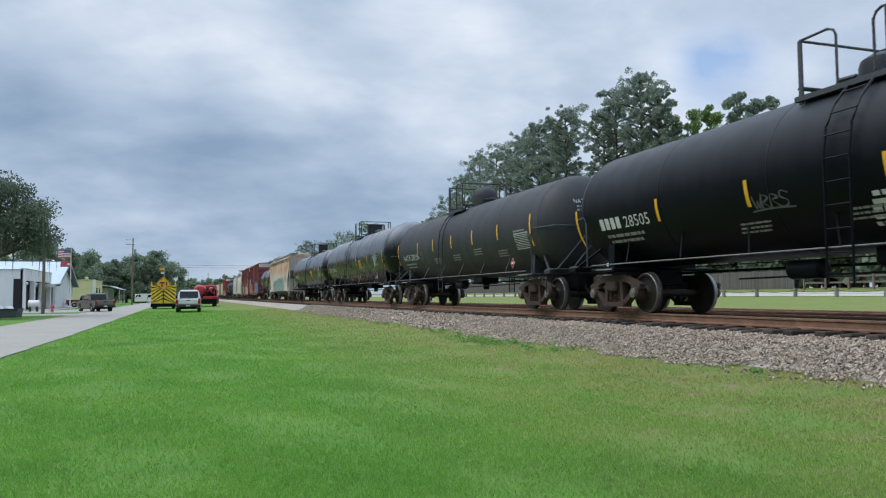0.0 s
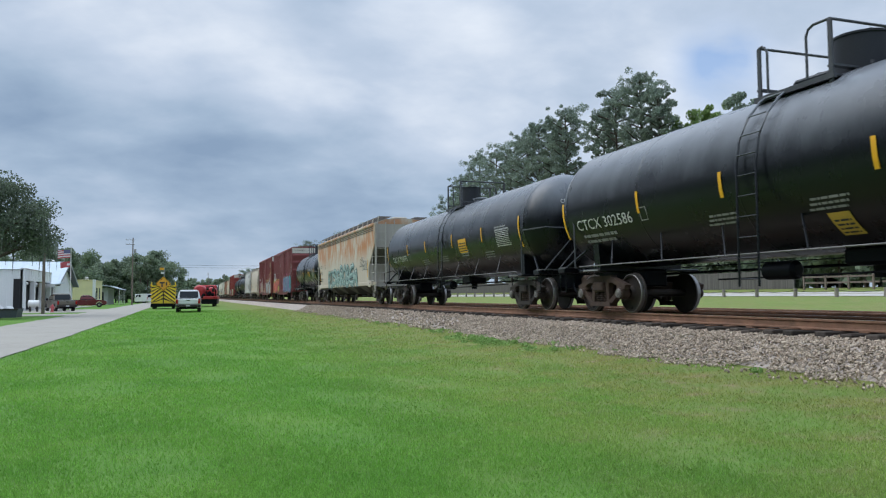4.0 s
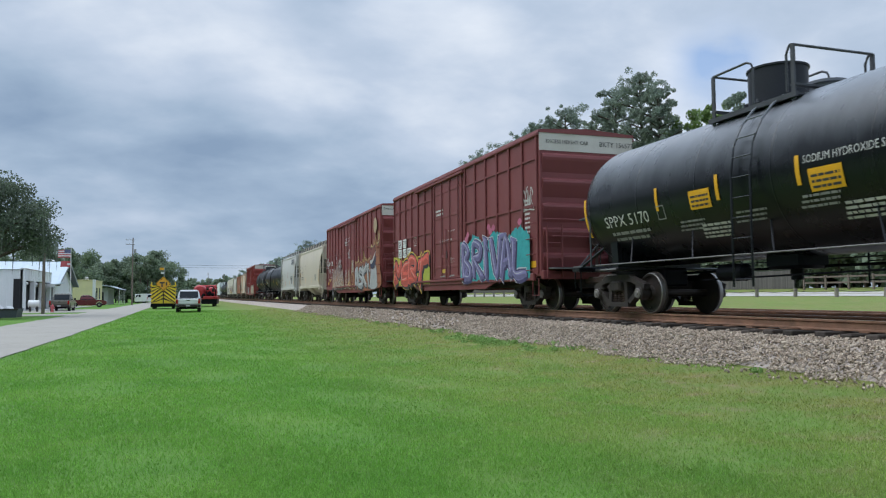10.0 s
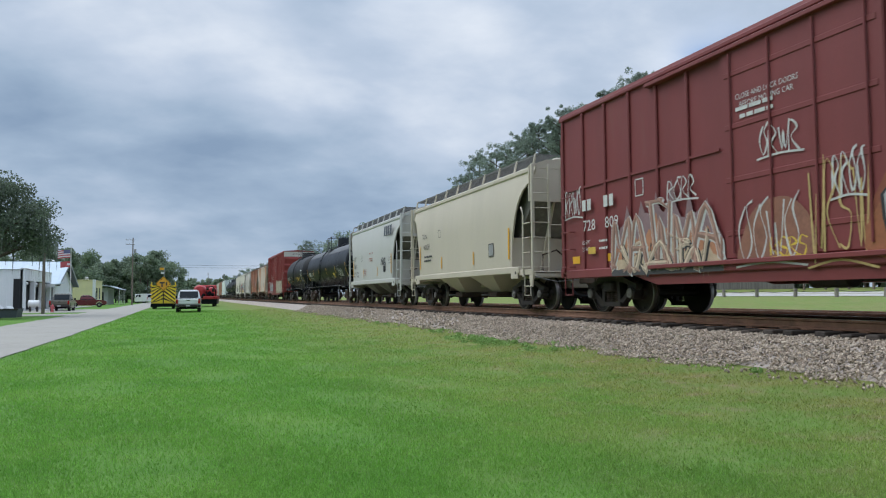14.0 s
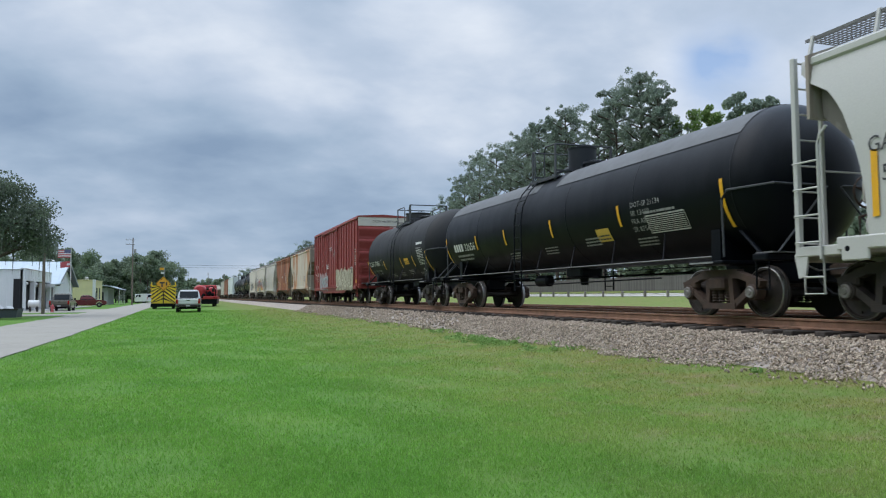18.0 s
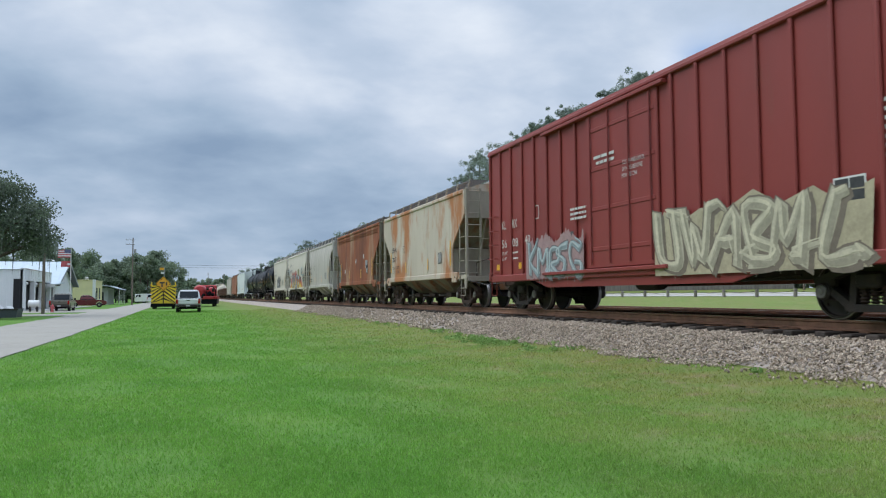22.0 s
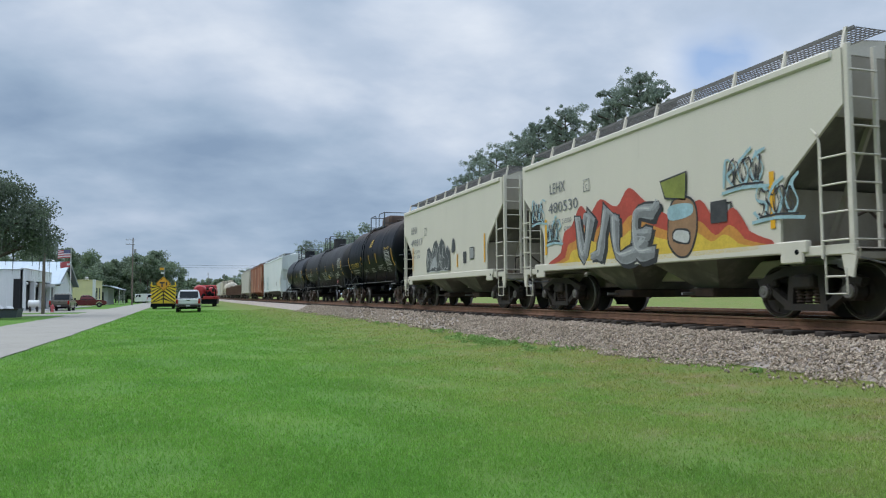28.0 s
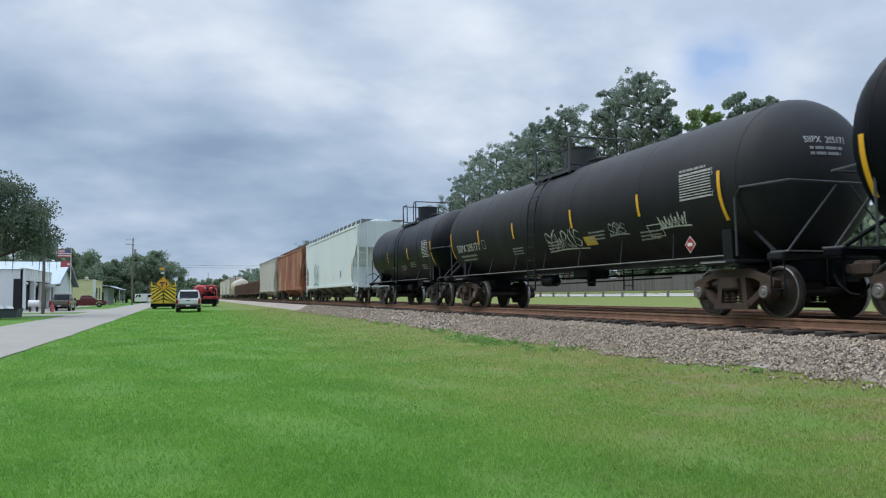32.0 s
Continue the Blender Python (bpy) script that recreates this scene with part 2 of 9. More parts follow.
# ------------------------------------------------------------------ mesh helpers
class Mesh:
    """Collects vertices and faces of one mesh."""

    def __init__(self):
        self.v, self.f = [], []

    def add(self, verts, faces):
        o = len(self.v)
        self.v += [tuple(p) for p in verts]
        self.f += [tuple(i + o for i in q) for q in faces]
        return self

    def box(self, x0, x1, y0, y1, z0, z1, c=0.0):
        c = min(c, (x1 - x0) * 0.45, (y1 - y0) * 0.45, (z1 - z0) * 0.45)
        if c <= 0:
            vs = [(x, y, z) for z in (z0, z1) for y in (y0, y1) for x in (x0, x1)]
            return self.add(vs, [(0, 2, 3, 1), (4, 5, 7, 6), (0, 1, 5, 4), (2, 6, 7, 3), (0, 4, 6, 2), (1, 3, 7, 5)])
        rings = []
        for z, i in ((z0, c), (z0 + c, 0), (z1 - c, 0), (z1, c)):
            a, b, d, e = x0 + i, x1 - i, y0 + i, y1 - i
            k = c if i == 0 else c * 0.3
            rings.append([(a + k, d, z), (b - k, d, z), (b, d + k, z), (b, e - k, z), (b - k, e, z), (a + k, e, z), (a, e - k, z), (a, d + k, z)])
        return self.loft(rings)

    def loft(self, rings, closed=True, caps=True):
        o, n = len(self.v), len(rings[0])
        for r in rings:
            self.v += [tuple(p) for p in r]
        for k in range(len(rings) - 1):
            for i in range(n if closed else n - 1):
                j = (i + 1) % n
                a = o + k * n
                self.f.append((a + i, a + j, a + n + j, a + n + i))
        if caps and closed:
            self.f.append(tuple(o + i for i in reversed(range(n))))
            e = o + (len(rings) - 1) * n
            self.f.append(tuple(e + i for i in range(n)))
        return self

    def tube(self, pts, r, n=6):
        pts = [Vector(p) for p in pts]
        rings = []
        for i, p in enumerate(pts):
            d = (pts[min(i + 1, len(pts) - 1)] - pts[max(i - 1, 0)]).normalized()
            s = Vector((0, 0, 1)) if abs(d.z) < 0.9 else Vector((1, 0, 0))
            a = d.cross(s).normalized()
            b = d.cross(a)
            rings.append([p + r * (math.cos(t) * a + math.sin(t) * b) for t in (2 * math.pi * k / n for k in range(n))])
        return self.loft(rings)

    def lathe(self, profile, axis, centre=(0, 0, 0), n=24, caps=True):
        """profile: (along the axis, radius)."""
        c = Vector(centre)
        u, v = {"x": ((0, 1, 0), (0, 0, 1)), "y": ((0, 0, 1), (1, 0, 0)), "z": ((1, 0, 0), (0, 1, 0))}[axis]
        w = Vector({"x": (1, 0, 0), "y": (0, 1, 0), "z": (0, 0, 1)}[axis])
        u, v = Vector(u), Vector(v)
        return self.loft([[c + w * s + r * (math.cos(2 * math.pi * k / n) * u + math.sin(2 * math.pi * k / n) * v) for k in range(n)] for s, r in profile], caps=caps)

    def prism(self, poly, axis, a, b):
        """A polygon in the plane across an axis, drawn out from a to b. In that plane: y, z across x; x, z across y; x, y across z."""
        put = {"x": lambda p, s: (s, p[0], p[1]), "y": lambda p, s: (p[0], s, p[1]), "z": lambda p, s: (p[0], p[1], s)}[axis]
        return self.loft([[put(p, a) for p in poly], [put(p, b) for p in poly]])


def mesh_of(name, m, mat, smooth=None):
    me = bpy.data.meshes.new(name)
    me.from_pydata(m.v, [], m.f)
    if len(m.f) < 60000:
        b = bmesh.new()
        b.from_mesh(me)
        bmesh.ops.recalc_face_normals(b, faces=b.faces[:])
        b.to_mesh(me)
        b.free()
    for q in (mat if isinstance(mat, (list, tuple)) else [mat]):
        me.materials.append(q)
    if smooth is not None:
        me.polygons.foreach_set("use_smooth", [True] * len(me.polygons))
        me.set_sharp_from_angle(angle=radians(smooth))
    return me


def part(name, m, mat, parent=None, label="", smooth=None):
    ob = new(name, mesh_of(name, m, mat, smooth) if isinstance(m, Mesh) else m)
    ob.parent = parent
    if label:
        ob["label"] = label
    return ob


def thing(name, at, label, category, group="", kind=""):
    ob = new(name)
    ob.matrix_world = at
    return tagged(ob, label, category, group, kind)


def lay_text(words, height, squeeze=1.0):
    """The built-in font's outlines of some words as points and faces, from the left of the base line."""
    cu = bpy.data.curves.new("words", "FONT")
    cu.body, cu.size, cu.resolution_u = words, height * 1.38, 2
    ob = bpy.data.objects.new("words", cu)
    me = bpy.data.meshes.new_from_object(ob)
    pts = [(p.co.x * squeeze, p.co.y) for p in me.vertices]
    faces = [tuple(q.vertices) for q in me.polygons]
    bpy.data.objects.remove(ob)
    bpy.data.curves.remove(cu)
    bpy.data.meshes.remove(me)
    return pts, faces


# ------------------------------------------------------------------ the lay of the land
def ground_z(x):
    """Cross-section of the land: flat lawn, the track's bed, and a rise towards the fence on the far side."""
    xs = (-3000, 5.5, 7.4, 8.2, 9.3, 21.0, 44.0, 54.0, 80.0, 3000)
    zs = (0.0, 0.0, 0.07, 0.15, 0.33, 0.74, 1.0, 1.72, 2.0, 2.0)
    return float(np.interp(x, xs, zs))


def lawn_material(name, blades=False):
    m = bpy.data.materials.new(name)
    m.use_nodes = True
    t = m.node_tree
    n, l = nodes_of(t)
    tco = nd(t, "ShaderNodeTexCoord")

    def nz(sc, det=5, off=0.0, st=(1, 1, 1)):
        mp = nd(t, "ShaderNodeMapping")
        mp.inputs["Location"].default_value = (off, off, 0)
        mp.inputs["Scale"].default_value = st
        l.new(tco.outputs["Object"], mp.inputs[0])
        q = nd(t, "ShaderNodeTexNoise", Scale=sc, Detail=det, Roughness=0.62)
        l.new(mp.outputs[0], q.inputs["Vector"])
        return q.outputs["Fac"]

    col = ramp(t, nz(0.35, 6), [(0.33, (0.093, 0.215, 0.036)), (0.5, (0.117, 0.246, 0.043)), (0.67, (0.150, 0.272, 0.053))])
    col = mixc(t, ramp(t, nz(1.6, 6, 4.0), [(0.52, grey(0)), (0.72, grey(0.3))]), col, (0.215, 0.315, 0.090))
    sp = nd(t, "ShaderNodeSeparateXYZ")
    l.new(tco.outputs["Object"], sp.inputs[0])
    # thinner, drier turf along the ballast
    dry = mathn(t, "MULTIPLY", mathn(t, "SUBTRACT", sp.outputs[0], 1.6), 0.20, clamp=True)
    dry = mathn(t, "MULTIPLY", dry, ramp(t, nz(0.9, 7, 9.0), [(0.34, grey(0.3)), (0.62, grey(1))]))
    col = mixc(t, mathn(t, "MULTIPLY", dry, 0.82), col, (0.250, 0.240, 0.085))
    bare = mathn(t, "MULTIPLY", dry, ramp(t, nz(2.4, 7, 2.0), [(0.53, grey(0)), (0.66, grey(1))]))
    col = mixc(t, mathn(t, "MULTIPLY", bare, 0.75), col, (0.31, 0.245, 0.155))
    if blades:
        geo = nd(t, "ShaderNodeNewGeometry")
        col = mixc(t, 1.0, col, ramp(t, geo.outputs["Random Per Island"], [(0, grey(1.35)), (1, grey(1.95))]), "MULTIPLY")
    else:
        col = mixc(t, 0.4, col, ramp(t, nz(60, 4, 1.0), [(0.3, grey(0.25)), (0.7, grey(0.95))]), "MULTIPLY")
    b = nd(t, "ShaderNodeBsdfPrincipled", Roughness=0.9)
    b.inputs["Specular IOR Level"].default_value = 0.15
    l.new(col, b.inputs["Base Color"])
    bp = nd(t, "ShaderNodeBump", Strength=0.7, Distance=0.03)
    l.new(nz(45, 5), bp.inputs["Height"])
    l.new(bp.outputs[0], b.inputs["Normal"])
    o = nd(t, "ShaderNodeOutputMaterial")
    if blades:
        tr = nd(t, "ShaderNodeBsdfTranslucent")
        l.new(col, tr.inputs[0])
        mx = nd(t, "ShaderNodeMixShader", Fac=0.5)
        l.new(b.outputs[0], mx.inputs[1]), l.new(tr.outputs[0], mx.inputs[2]), l.new(mx.outputs[0], o.inputs[0])
    else:
        l.new(b.outputs[0], o.inputs[0])
    return m


M_LAWN = lawn_material("mown_lawn")
M_BLADE = lawn_material("grass_blades", True)


def build_ground():
    xs = [-2500, -400, -90, -30, -12, -8, -3.75, 0, 3, 5.5, 6.4, 7.4, 8.2, 9.3, 12, 16, 21, 30, 44, 49, 54, 80, 160, 500, 2500]
    ys = [-900, -200, -60, -20, 0, 4, 8, 12, 16, 20, 25, 30, 36, 44, 55, 70, 90, 120, 170, 260, 420, 800, 1600, 3000]
    m = Mesh()
    m.v = [(x, y, ground_z(x)) for y in ys for x in xs]
    n = len(xs)
    m.f = [(j * n + i, j * n + i + 1, (j + 1) * n + i + 1, (j + 1) * n + i) for j in range(len(ys) - 1) for i in range(n - 1)]
    g = new("ground", mesh_of("ground", m, M_LAWN, 60))
    tagged(g, "mown green lawn, thin and dry beside the railway ballast", "lawn", kind="structure")


def build_road():
    m = Mesh()
    # a narrow paved street beside the lawn, with uneven edges
    rng = random.Random(4)
    left, right = [], []
    y = -60.0
    while y < 420:
        right.append((-3.78 - 0.009 * max(y - 30, 0) + rng.uniform(-0.03, 0.03), y))
        left.append((-7.95 - 0.009 * max(y - 30, 0) + rng.uniform(-0.05, 0.05), y))
        y += 1.5 if y < 70 else 8
    n = len(left)
    m.v = [(x, y, 0.02) for x, y in left] + [(x, y, 0.02) for x, y in right] + [((a[0] + b[0]) / 2, a[1], 0.05) for a, b in zip(left, right)]
    m.f = [(i, 2 * n + i, 2 * n + i + 1, i + 1) for i in range(n - 1)] + [(2 * n + i, n + i, n + i + 1, 2 * n + i + 1) for i in range(n - 1)]
    tagged(new("road", mesh_of("road", m, M_ROAD, 40)), "narrow pale grey asphalt street with worn edges beside the lawn", "road", kind="structure")
    d = Mesh()
    d.box(-30, -8.1, 60, 66.5, 0.0, 0.022)
    d.box(-30, -8.3, 73, 90, 0.0, 0.024)
    tagged(new("driveway", mesh_of("driveway", d, M_ROAD)), "pale paved forecourt beside the white building", "driveway", kind="structure")
    p = Mesh()
    p.box(46.5, 49.5, -150, 400, 1.0, 1.30)
    tagged(new("path", mesh_of("path", p, surface("pale_gravel", (0.55, 0.52, 0.47), 0.95, 0, (0.42, 0.40, 0.36), 0.6, 0.4, bump=0.3))), "pale gravel lane behind low posts", "path", kind="structure")


build_ground()
build_road()


# ------------------------------------------------------------------ the two tracks
def rail_section(x, z):
    """Rail with foot, web and head; z is its top."""
    h = [(-0.07, -0.17), (0.07, -0.17), (0.07, -0.155), (0.012, -0.135), (0.012, -0.05), (0.036, -0.035), (0.036, -0.006), (0.028, 0.0),
         (-0.028, 0.0), (-0.036, -0.006), (-0.036, -0.035), (-0.012, -0.05), (-0.012, -0.135), (-0.07, -0.155)]
    return [(x + a, z + b) for a, b in h]


def build_track(cx, top, label, near):
    tr = thing("railway_track", pose(cx, 0, top), label, "railway track", "tracks")
    for s in (-0.7525, 0.7525):
        r = part("rail", Mesh().prism(rail_section(s, 0), "y", -420, 900), M_RAIL, tr, "rusty steel rail", 40)
        part("running_surface", Mesh().box(s - 0.027, s + 0.027, -420, 900, 0.0005, 0.0025), M_TREAD, r, "polished top of the rail")
    rng = random.Random(11)
    y = 3.0
    tie = mesh_of("tie", Mesh().box(-1.3, 1.3, -0.115, 0.115, -0.36, -0.178, 0.02), M_TIE)
    plate = mesh_of("tie_plate", Mesh().box(-0.19, 0.19, -0.09, 0.09, -0.18, -0.158, 0.006), M_RAIL)
    k = 0
    while y < (75 if near else 40):
        t = part("tie", tie, None, tr)
        t.matrix_basis = pose(rng.uniform(-0.10, 0.10), y, rng.uniform(-0.03, 0.004), 0, rng.uniform(-0.8, 0.8), rng.uniform(-1.8, 1.8))
        if near and k < 60:
            for s in (-0.7525, 0.7525):
                part("tie_plate", plate, None, t).matrix_basis = pose(s, 0, 0)
        y += 0.495
        k += 1
    rest = Mesh()
    for lo, hi in ((-60, 3.0), (y, 420)):
        q = lo
        while q < hi:
            a = rng.uniform(-0.05, 0.05)
            rest.box(-1.3 + a, 1.3 + a, q - 0.115, q + 0.115, -0.36, -0.18)
            q += 0.495
    tagged(part("far_tie", rest, M_TIE, tr), kind="stuff")
    return tr


build_track(TRACK, RAIL, "rusty rails on dark timber ties in grey ballast", True)
build_track(TRACK + 4.35, RAIL - 0.02, "second pair of rusty rails behind the first", False)


def build_ballast():
    # bed with sloping shoulders under both tracks
    b = RAIL - 0.20
    sec = [(TRACK - 2.62, 0.06), (TRACK - 1.75, b - 0.14), (TRACK - 1.36, b - 0.09), (TRACK - 0.8, b - 0.06), (TRACK + 5.9, b - 0.03), (TRACK + 6.6, b - 0.12), (TRACK + 8.4, 0.5), (TRACK, -0.2)]
    bed = new("ballast_bed", mesh_of("ballast_bed", Mesh().prism(sec, "y", -420, 900), M_BALLAST_BED, 30))
    tagged(bed, "bed of crushed grey stone under the rails", "ballast", kind="structure")
    # dark strips between the rails carry the train's shade in their colour
    for cx in (TRACK, TRACK + 4.35):
        strip = Mesh().prism([(cx - 0.70, b - 0.052), (cx + 0.70, b - 0.052), (cx + 0.64, b - 0.015), (cx - 0.64, b - 0.015)], "y", -420, 900)
        tagged(new("oiled_ballast", mesh_of("oiled_ballast", strip, M_OIL_SHADE)), "oily ballast between the rails with the train's shade put into its colour", "ballast", kind="structure")
    # loose stones on the near shoulder
    rng = np.random.default_rng(3)
    ico_v = np.array([(0, 0, 1), (0.89, 0, 0.45), (0.28, 0.85, 0.45), (-0.72, 0.53, 0.45), (-0.72, -0.53, 0.45), (0.28, -0.85, 0.45),
                      (0.72, 0.53, -0.45), (-0.28, 0.85, -0.45), (-0.89, 0, -0.45), (-0.28, -0.85, -0.45), (0.72, -0.53, -0.45)])
    ico_f = [(0, 1, 2), (0, 2, 3), (0, 3, 4), (0, 4, 5), (0, 5, 1), (1, 6, 2), (2, 7, 3), (3, 8, 4), (4, 9, 5), (5, 10, 1), (2, 6, 7), (3, 7, 8), (4, 8, 9), (5, 9, 10), (1, 10, 6)]
    prof = [(TRACK - 3.1, 0.10), (TRACK - 2.6, 0.16), (TRACK - 1.75, b - 0.13), (TRACK - 1.36, b - 0.08), (TRACK - 0.9, b - 0.05)]

    def scatter(count, y0, y1, size):
        w = rng.beta(1.25, 1.0, count)
        x = TRACK - 3.0 + w * 2.1
        y = rng.uniform(y0, y1, count)
        edge = TRACK - 2.72 + 0.20 * np.sin(y * 0.9) + 0.12 * np.sin(y * 2.7 + 1) + 0.10 * np.sin(y * 6.1) - 0.6 * np.exp(-((y - 18.5) / 2.6) ** 2)
        keep = (x > edge) | (rng.random(count) < 0.10)
        x, y = x[keep], y[keep]
        z = np.interp(x, [p[0] for p in prof], [p[1] for p in prof])
        s = size * rng.uniform(0.55, 1.25, len(x))
        q = rng.normal(size=(len(x), 4))
        q /= np.linalg.norm(q, axis=1)[:, None]
        a, bq, c, d = q.T
        rot = np.stack([1 - 2 * (c * c + d * d), 2 * (bq * c - d * a), 2 * (bq * d + c * a), 2 * (bq * c + d * a), 1 - 2 * (bq * bq + d * d), 2 * (c * d - bq * a),
                        2 * (bq * d - c * a), 2 * (c * d + bq * a), 1 - 2 * (bq * bq + c * c)], 1).reshape(-1, 3, 3)
        shape = ico_v[None] * rng.uniform(0.7, 1.25, (len(x), len(ico_v), 1)) * np.array([1.0, 0.75, 0.6])
        v = np.einsum("nij,nkj->nki", rot, shape) * s[:, None, None] + np.stack([x, y, z + s * 0.2], 1)[:, None]
        f = (np.array(ico_f)[None] + (np.arange(len(x)) * len(ico_v))[:, None, None]).reshape(-1, 3)
        me = bpy.data.meshes.new("ballast_stones")
        me.from_pydata(v.reshape(-1, 3).tolist(), [], f.tolist())
        me.materials.append(M_BALLAST)
        st = new("ballast_stones", me)
        tagged(st, "loose crushed grey and pinkish ballast stones", "ballast", kind="stuff")

    scatter(30000, 4.5, 24, 0.029)
    scatter(7000, 24, 60, 0.05)


build_ballast()


# ------------------------------------------------------------------ railway trucks
def wheelset_mesh():
    m = Mesh()
    for s in (-1, 1):
        # flange inside, tread outside, dished plate, hub
        prof = [(0.672, 0.10), (0.672, 0.385), (0.672, 0.482), (0.700, 0.484), (0.716, 0.462), (0.722, 0.458), (0.812, 0.452), (0.814, 0.40), (0.775, 0.385), (0.755, 0.30), (0.79, 0.17), (0.86, 0.13), (0.86, 0.06)]
        m.lathe([(s * a, r) for a, r in prof], "x", n=44)
    m.lathe([(-1.02, 0.07), (-0.86, 0.08), (-0.6, 0.085), (0.6, 0.085), (0.86, 0.08), (1.02, 0.07)], "x", n=10)
    # cast marks on the plates, so that the turning shows
    for s in (-1, 1):
        for k in range(5):
            a = k * 2 * math.pi / 5
            cx, cz = 0.34 * math.cos(a), 0.34 * math.sin(a)
            m.box(min(s * 0.758, s * 0.785), max(s * 0.758, s * 0.785), cx - 0.02, cx + 0.02, cz - 0.02, cz + 0.02)
    return mesh_of("wheelset", m, M_WHEEL, 35)


WHEELSET = wheelset_mesh()
TREAD = {s: mesh_of("tread", Mesh().lathe([(s * 0.724, 0.4625), (s * 0.806, 0.4565), (s * 0.817, 0.450), (s * 0.818, 0.436)], "x", n=48, caps=False), M_WHEEL_TREAD, 60) for s in (-1, 1)}
AX = 0.889


def side_frame_mesh(s):
    """Cast side frame: an arch over both journals with triangular windows and a deep middle."""
    out = [(-1.12, 0.50), (-1.12, 0.66), (-0.92, 0.74), (-0.60, 0.76), (-0.35, 0.88), (0.35, 0.88), (0.60, 0.76), (0.92, 0.74), (1.12, 0.66), (1.12, 0.50), (1.02, 0.40), (0.78, 0.40), (0.62, 0.26), (0.40, 0.17), (-0.40, 0.17), (-0.62, 0.26), (-0.78, 0.40), (-1.02, 0.40)]
    x0, x1 = sorted((s * 0.94, s * 1.10))
    m = Mesh()

    def bar(a, b, w, e=0.0):
        (ya, za), (yb, zb) = a, b
        d = Vector((yb - ya, zb - za)).normalized() * w
        nrm = Vector((-d.y, d.x))
        m.prism([(ya + nrm.x, za + nrm.y), (ya - nrm.x, za - nrm.y), (yb - nrm.x, zb - nrm.y), (yb + nrm.x, zb + nrm.y)], "x", x0 - e, x1 + e)

    bar((-1.08, 0.60), (-0.45, 0.80), 0.06)
    bar((1.08, 0.60), (0.45, 0.80), 0.06)
    bar((-0.50, 0.80), (0.50, 0.80), 0.085)
    bar((-0.90, 0.56), (-0.40, 0.22), 0.058)
    bar((0.90, 0.56), (0.40, 0.22), 0.058)
    bar((-0.46, 0.20), (0.46, 0.20), 0.055, 0.03)
    bar((-0.36, 0.20), (-0.30, 0.78), 0.06)
    bar((0.36, 0.20), (0.30, 0.78), 0.06)
    for q in (-1, 1):
        m.box(x0, x1, q * AX - 0.19, q * AX + 0.19, 0.52, 0.70, 0.04)
        m.lathe([(s * 0.92, 0.15), (s * 1.12, 0.145), (s * 1.15, 0.10), (s * 1.17, 0.05)], "x", (0, q * AX, 0.457), 14)
    return m


def springs_mesh(s):
    m = Mesh()
    for y in (-0.18, 0.0, 0.18):
        for k in range(5):
            z = 0.29 + k * 0.055
            m.lathe([(z - 0.016, 0.062), (z, 0.078), (z + 0.016, 0.062)], "z", (s * 1.03, y, 0), 10)
        m.lathe([(0.26, 0.05), (0.55, 0.05)], "z", (s * 1.03, y, 0), 8)
    return m


FRAME = {s: {k: mesh_of("side_frame", side_frame_mesh(s), k, 35) for k in (M_STEEL, M_STEEL_RUST)} for s in (-1, 1)}
SPRINGS = {s: mesh_of("spring_nest", springs_mesh(s), M_STEEL_RUST, 40) for s in (-1, 1)}
BOLSTER = {k: mesh_of("truck", Mesh().box(-1.2, 1.2, -0.22, 0.22, 0.50, 0.74, 0.04).box(-0.35, 0.35, -0.3, 0.3, 0.66, 0.82, 0.04).box(-0.85, 0.85, -0.52, -0.44, 0.38, 0.50, 0.02).box(-0.85, 0.85, 0.44, 0.52, 0.38, 0.50, 0.02), k, 35) for k in (M_STEEL, M_STEEL_RUST)}
WHEELS = []
CAP = {s: mesh_of("bearing_cap", Mesh().lathe([(s * 1.14, 0.112), (s * 1.165, 0.112), (s * 1.175, 0.095), (s * 1.172, 0.06), (s * 1.185, 0.045), (s * 1.185, 0.01)], "x", n=14), M_CAPRING, 35) for s in (-1, 1)}


def add_truck(car, y, mat):
    t = part("truck", BOLSTER[mat], None, car)
    t.matrix_basis = pose(0, y, 0)
    for s in (-1, 1):
        for q in (-1, 1):
            part("bearing_cap", CAP[s], None, t, "pale steel bearing cap").matrix_basis = pose(0, q * AX, 0.457)
        part("side_frame", FRAME[s][mat], None, t)
        part("spring_nest", SPRINGS[s], None, t)["kind"] = "stuff"
        for q in (-1, 1):
            pad = part("brake_shoe", Mesh().box(s * 0.74 - 0.05, s * 0.74 + 0.05, q * 0.40 - 0.03, q * 0.40 + 0.03, 0.32, 0.60, 0.015), M_STEEL, t)
    for q in (-1, 1):
        w = part("wheelset", WHEELSET, None, t)
        w.matrix_parent_inverse = Matrix.Translation((0, q * AX, 0.457))
        for s in (-1, 1):
            part("tread", TREAD[s], None, t, "polished wheel tread").matrix_basis = pose(0, q * AX, 0.457)
        WHEELS.append(w)


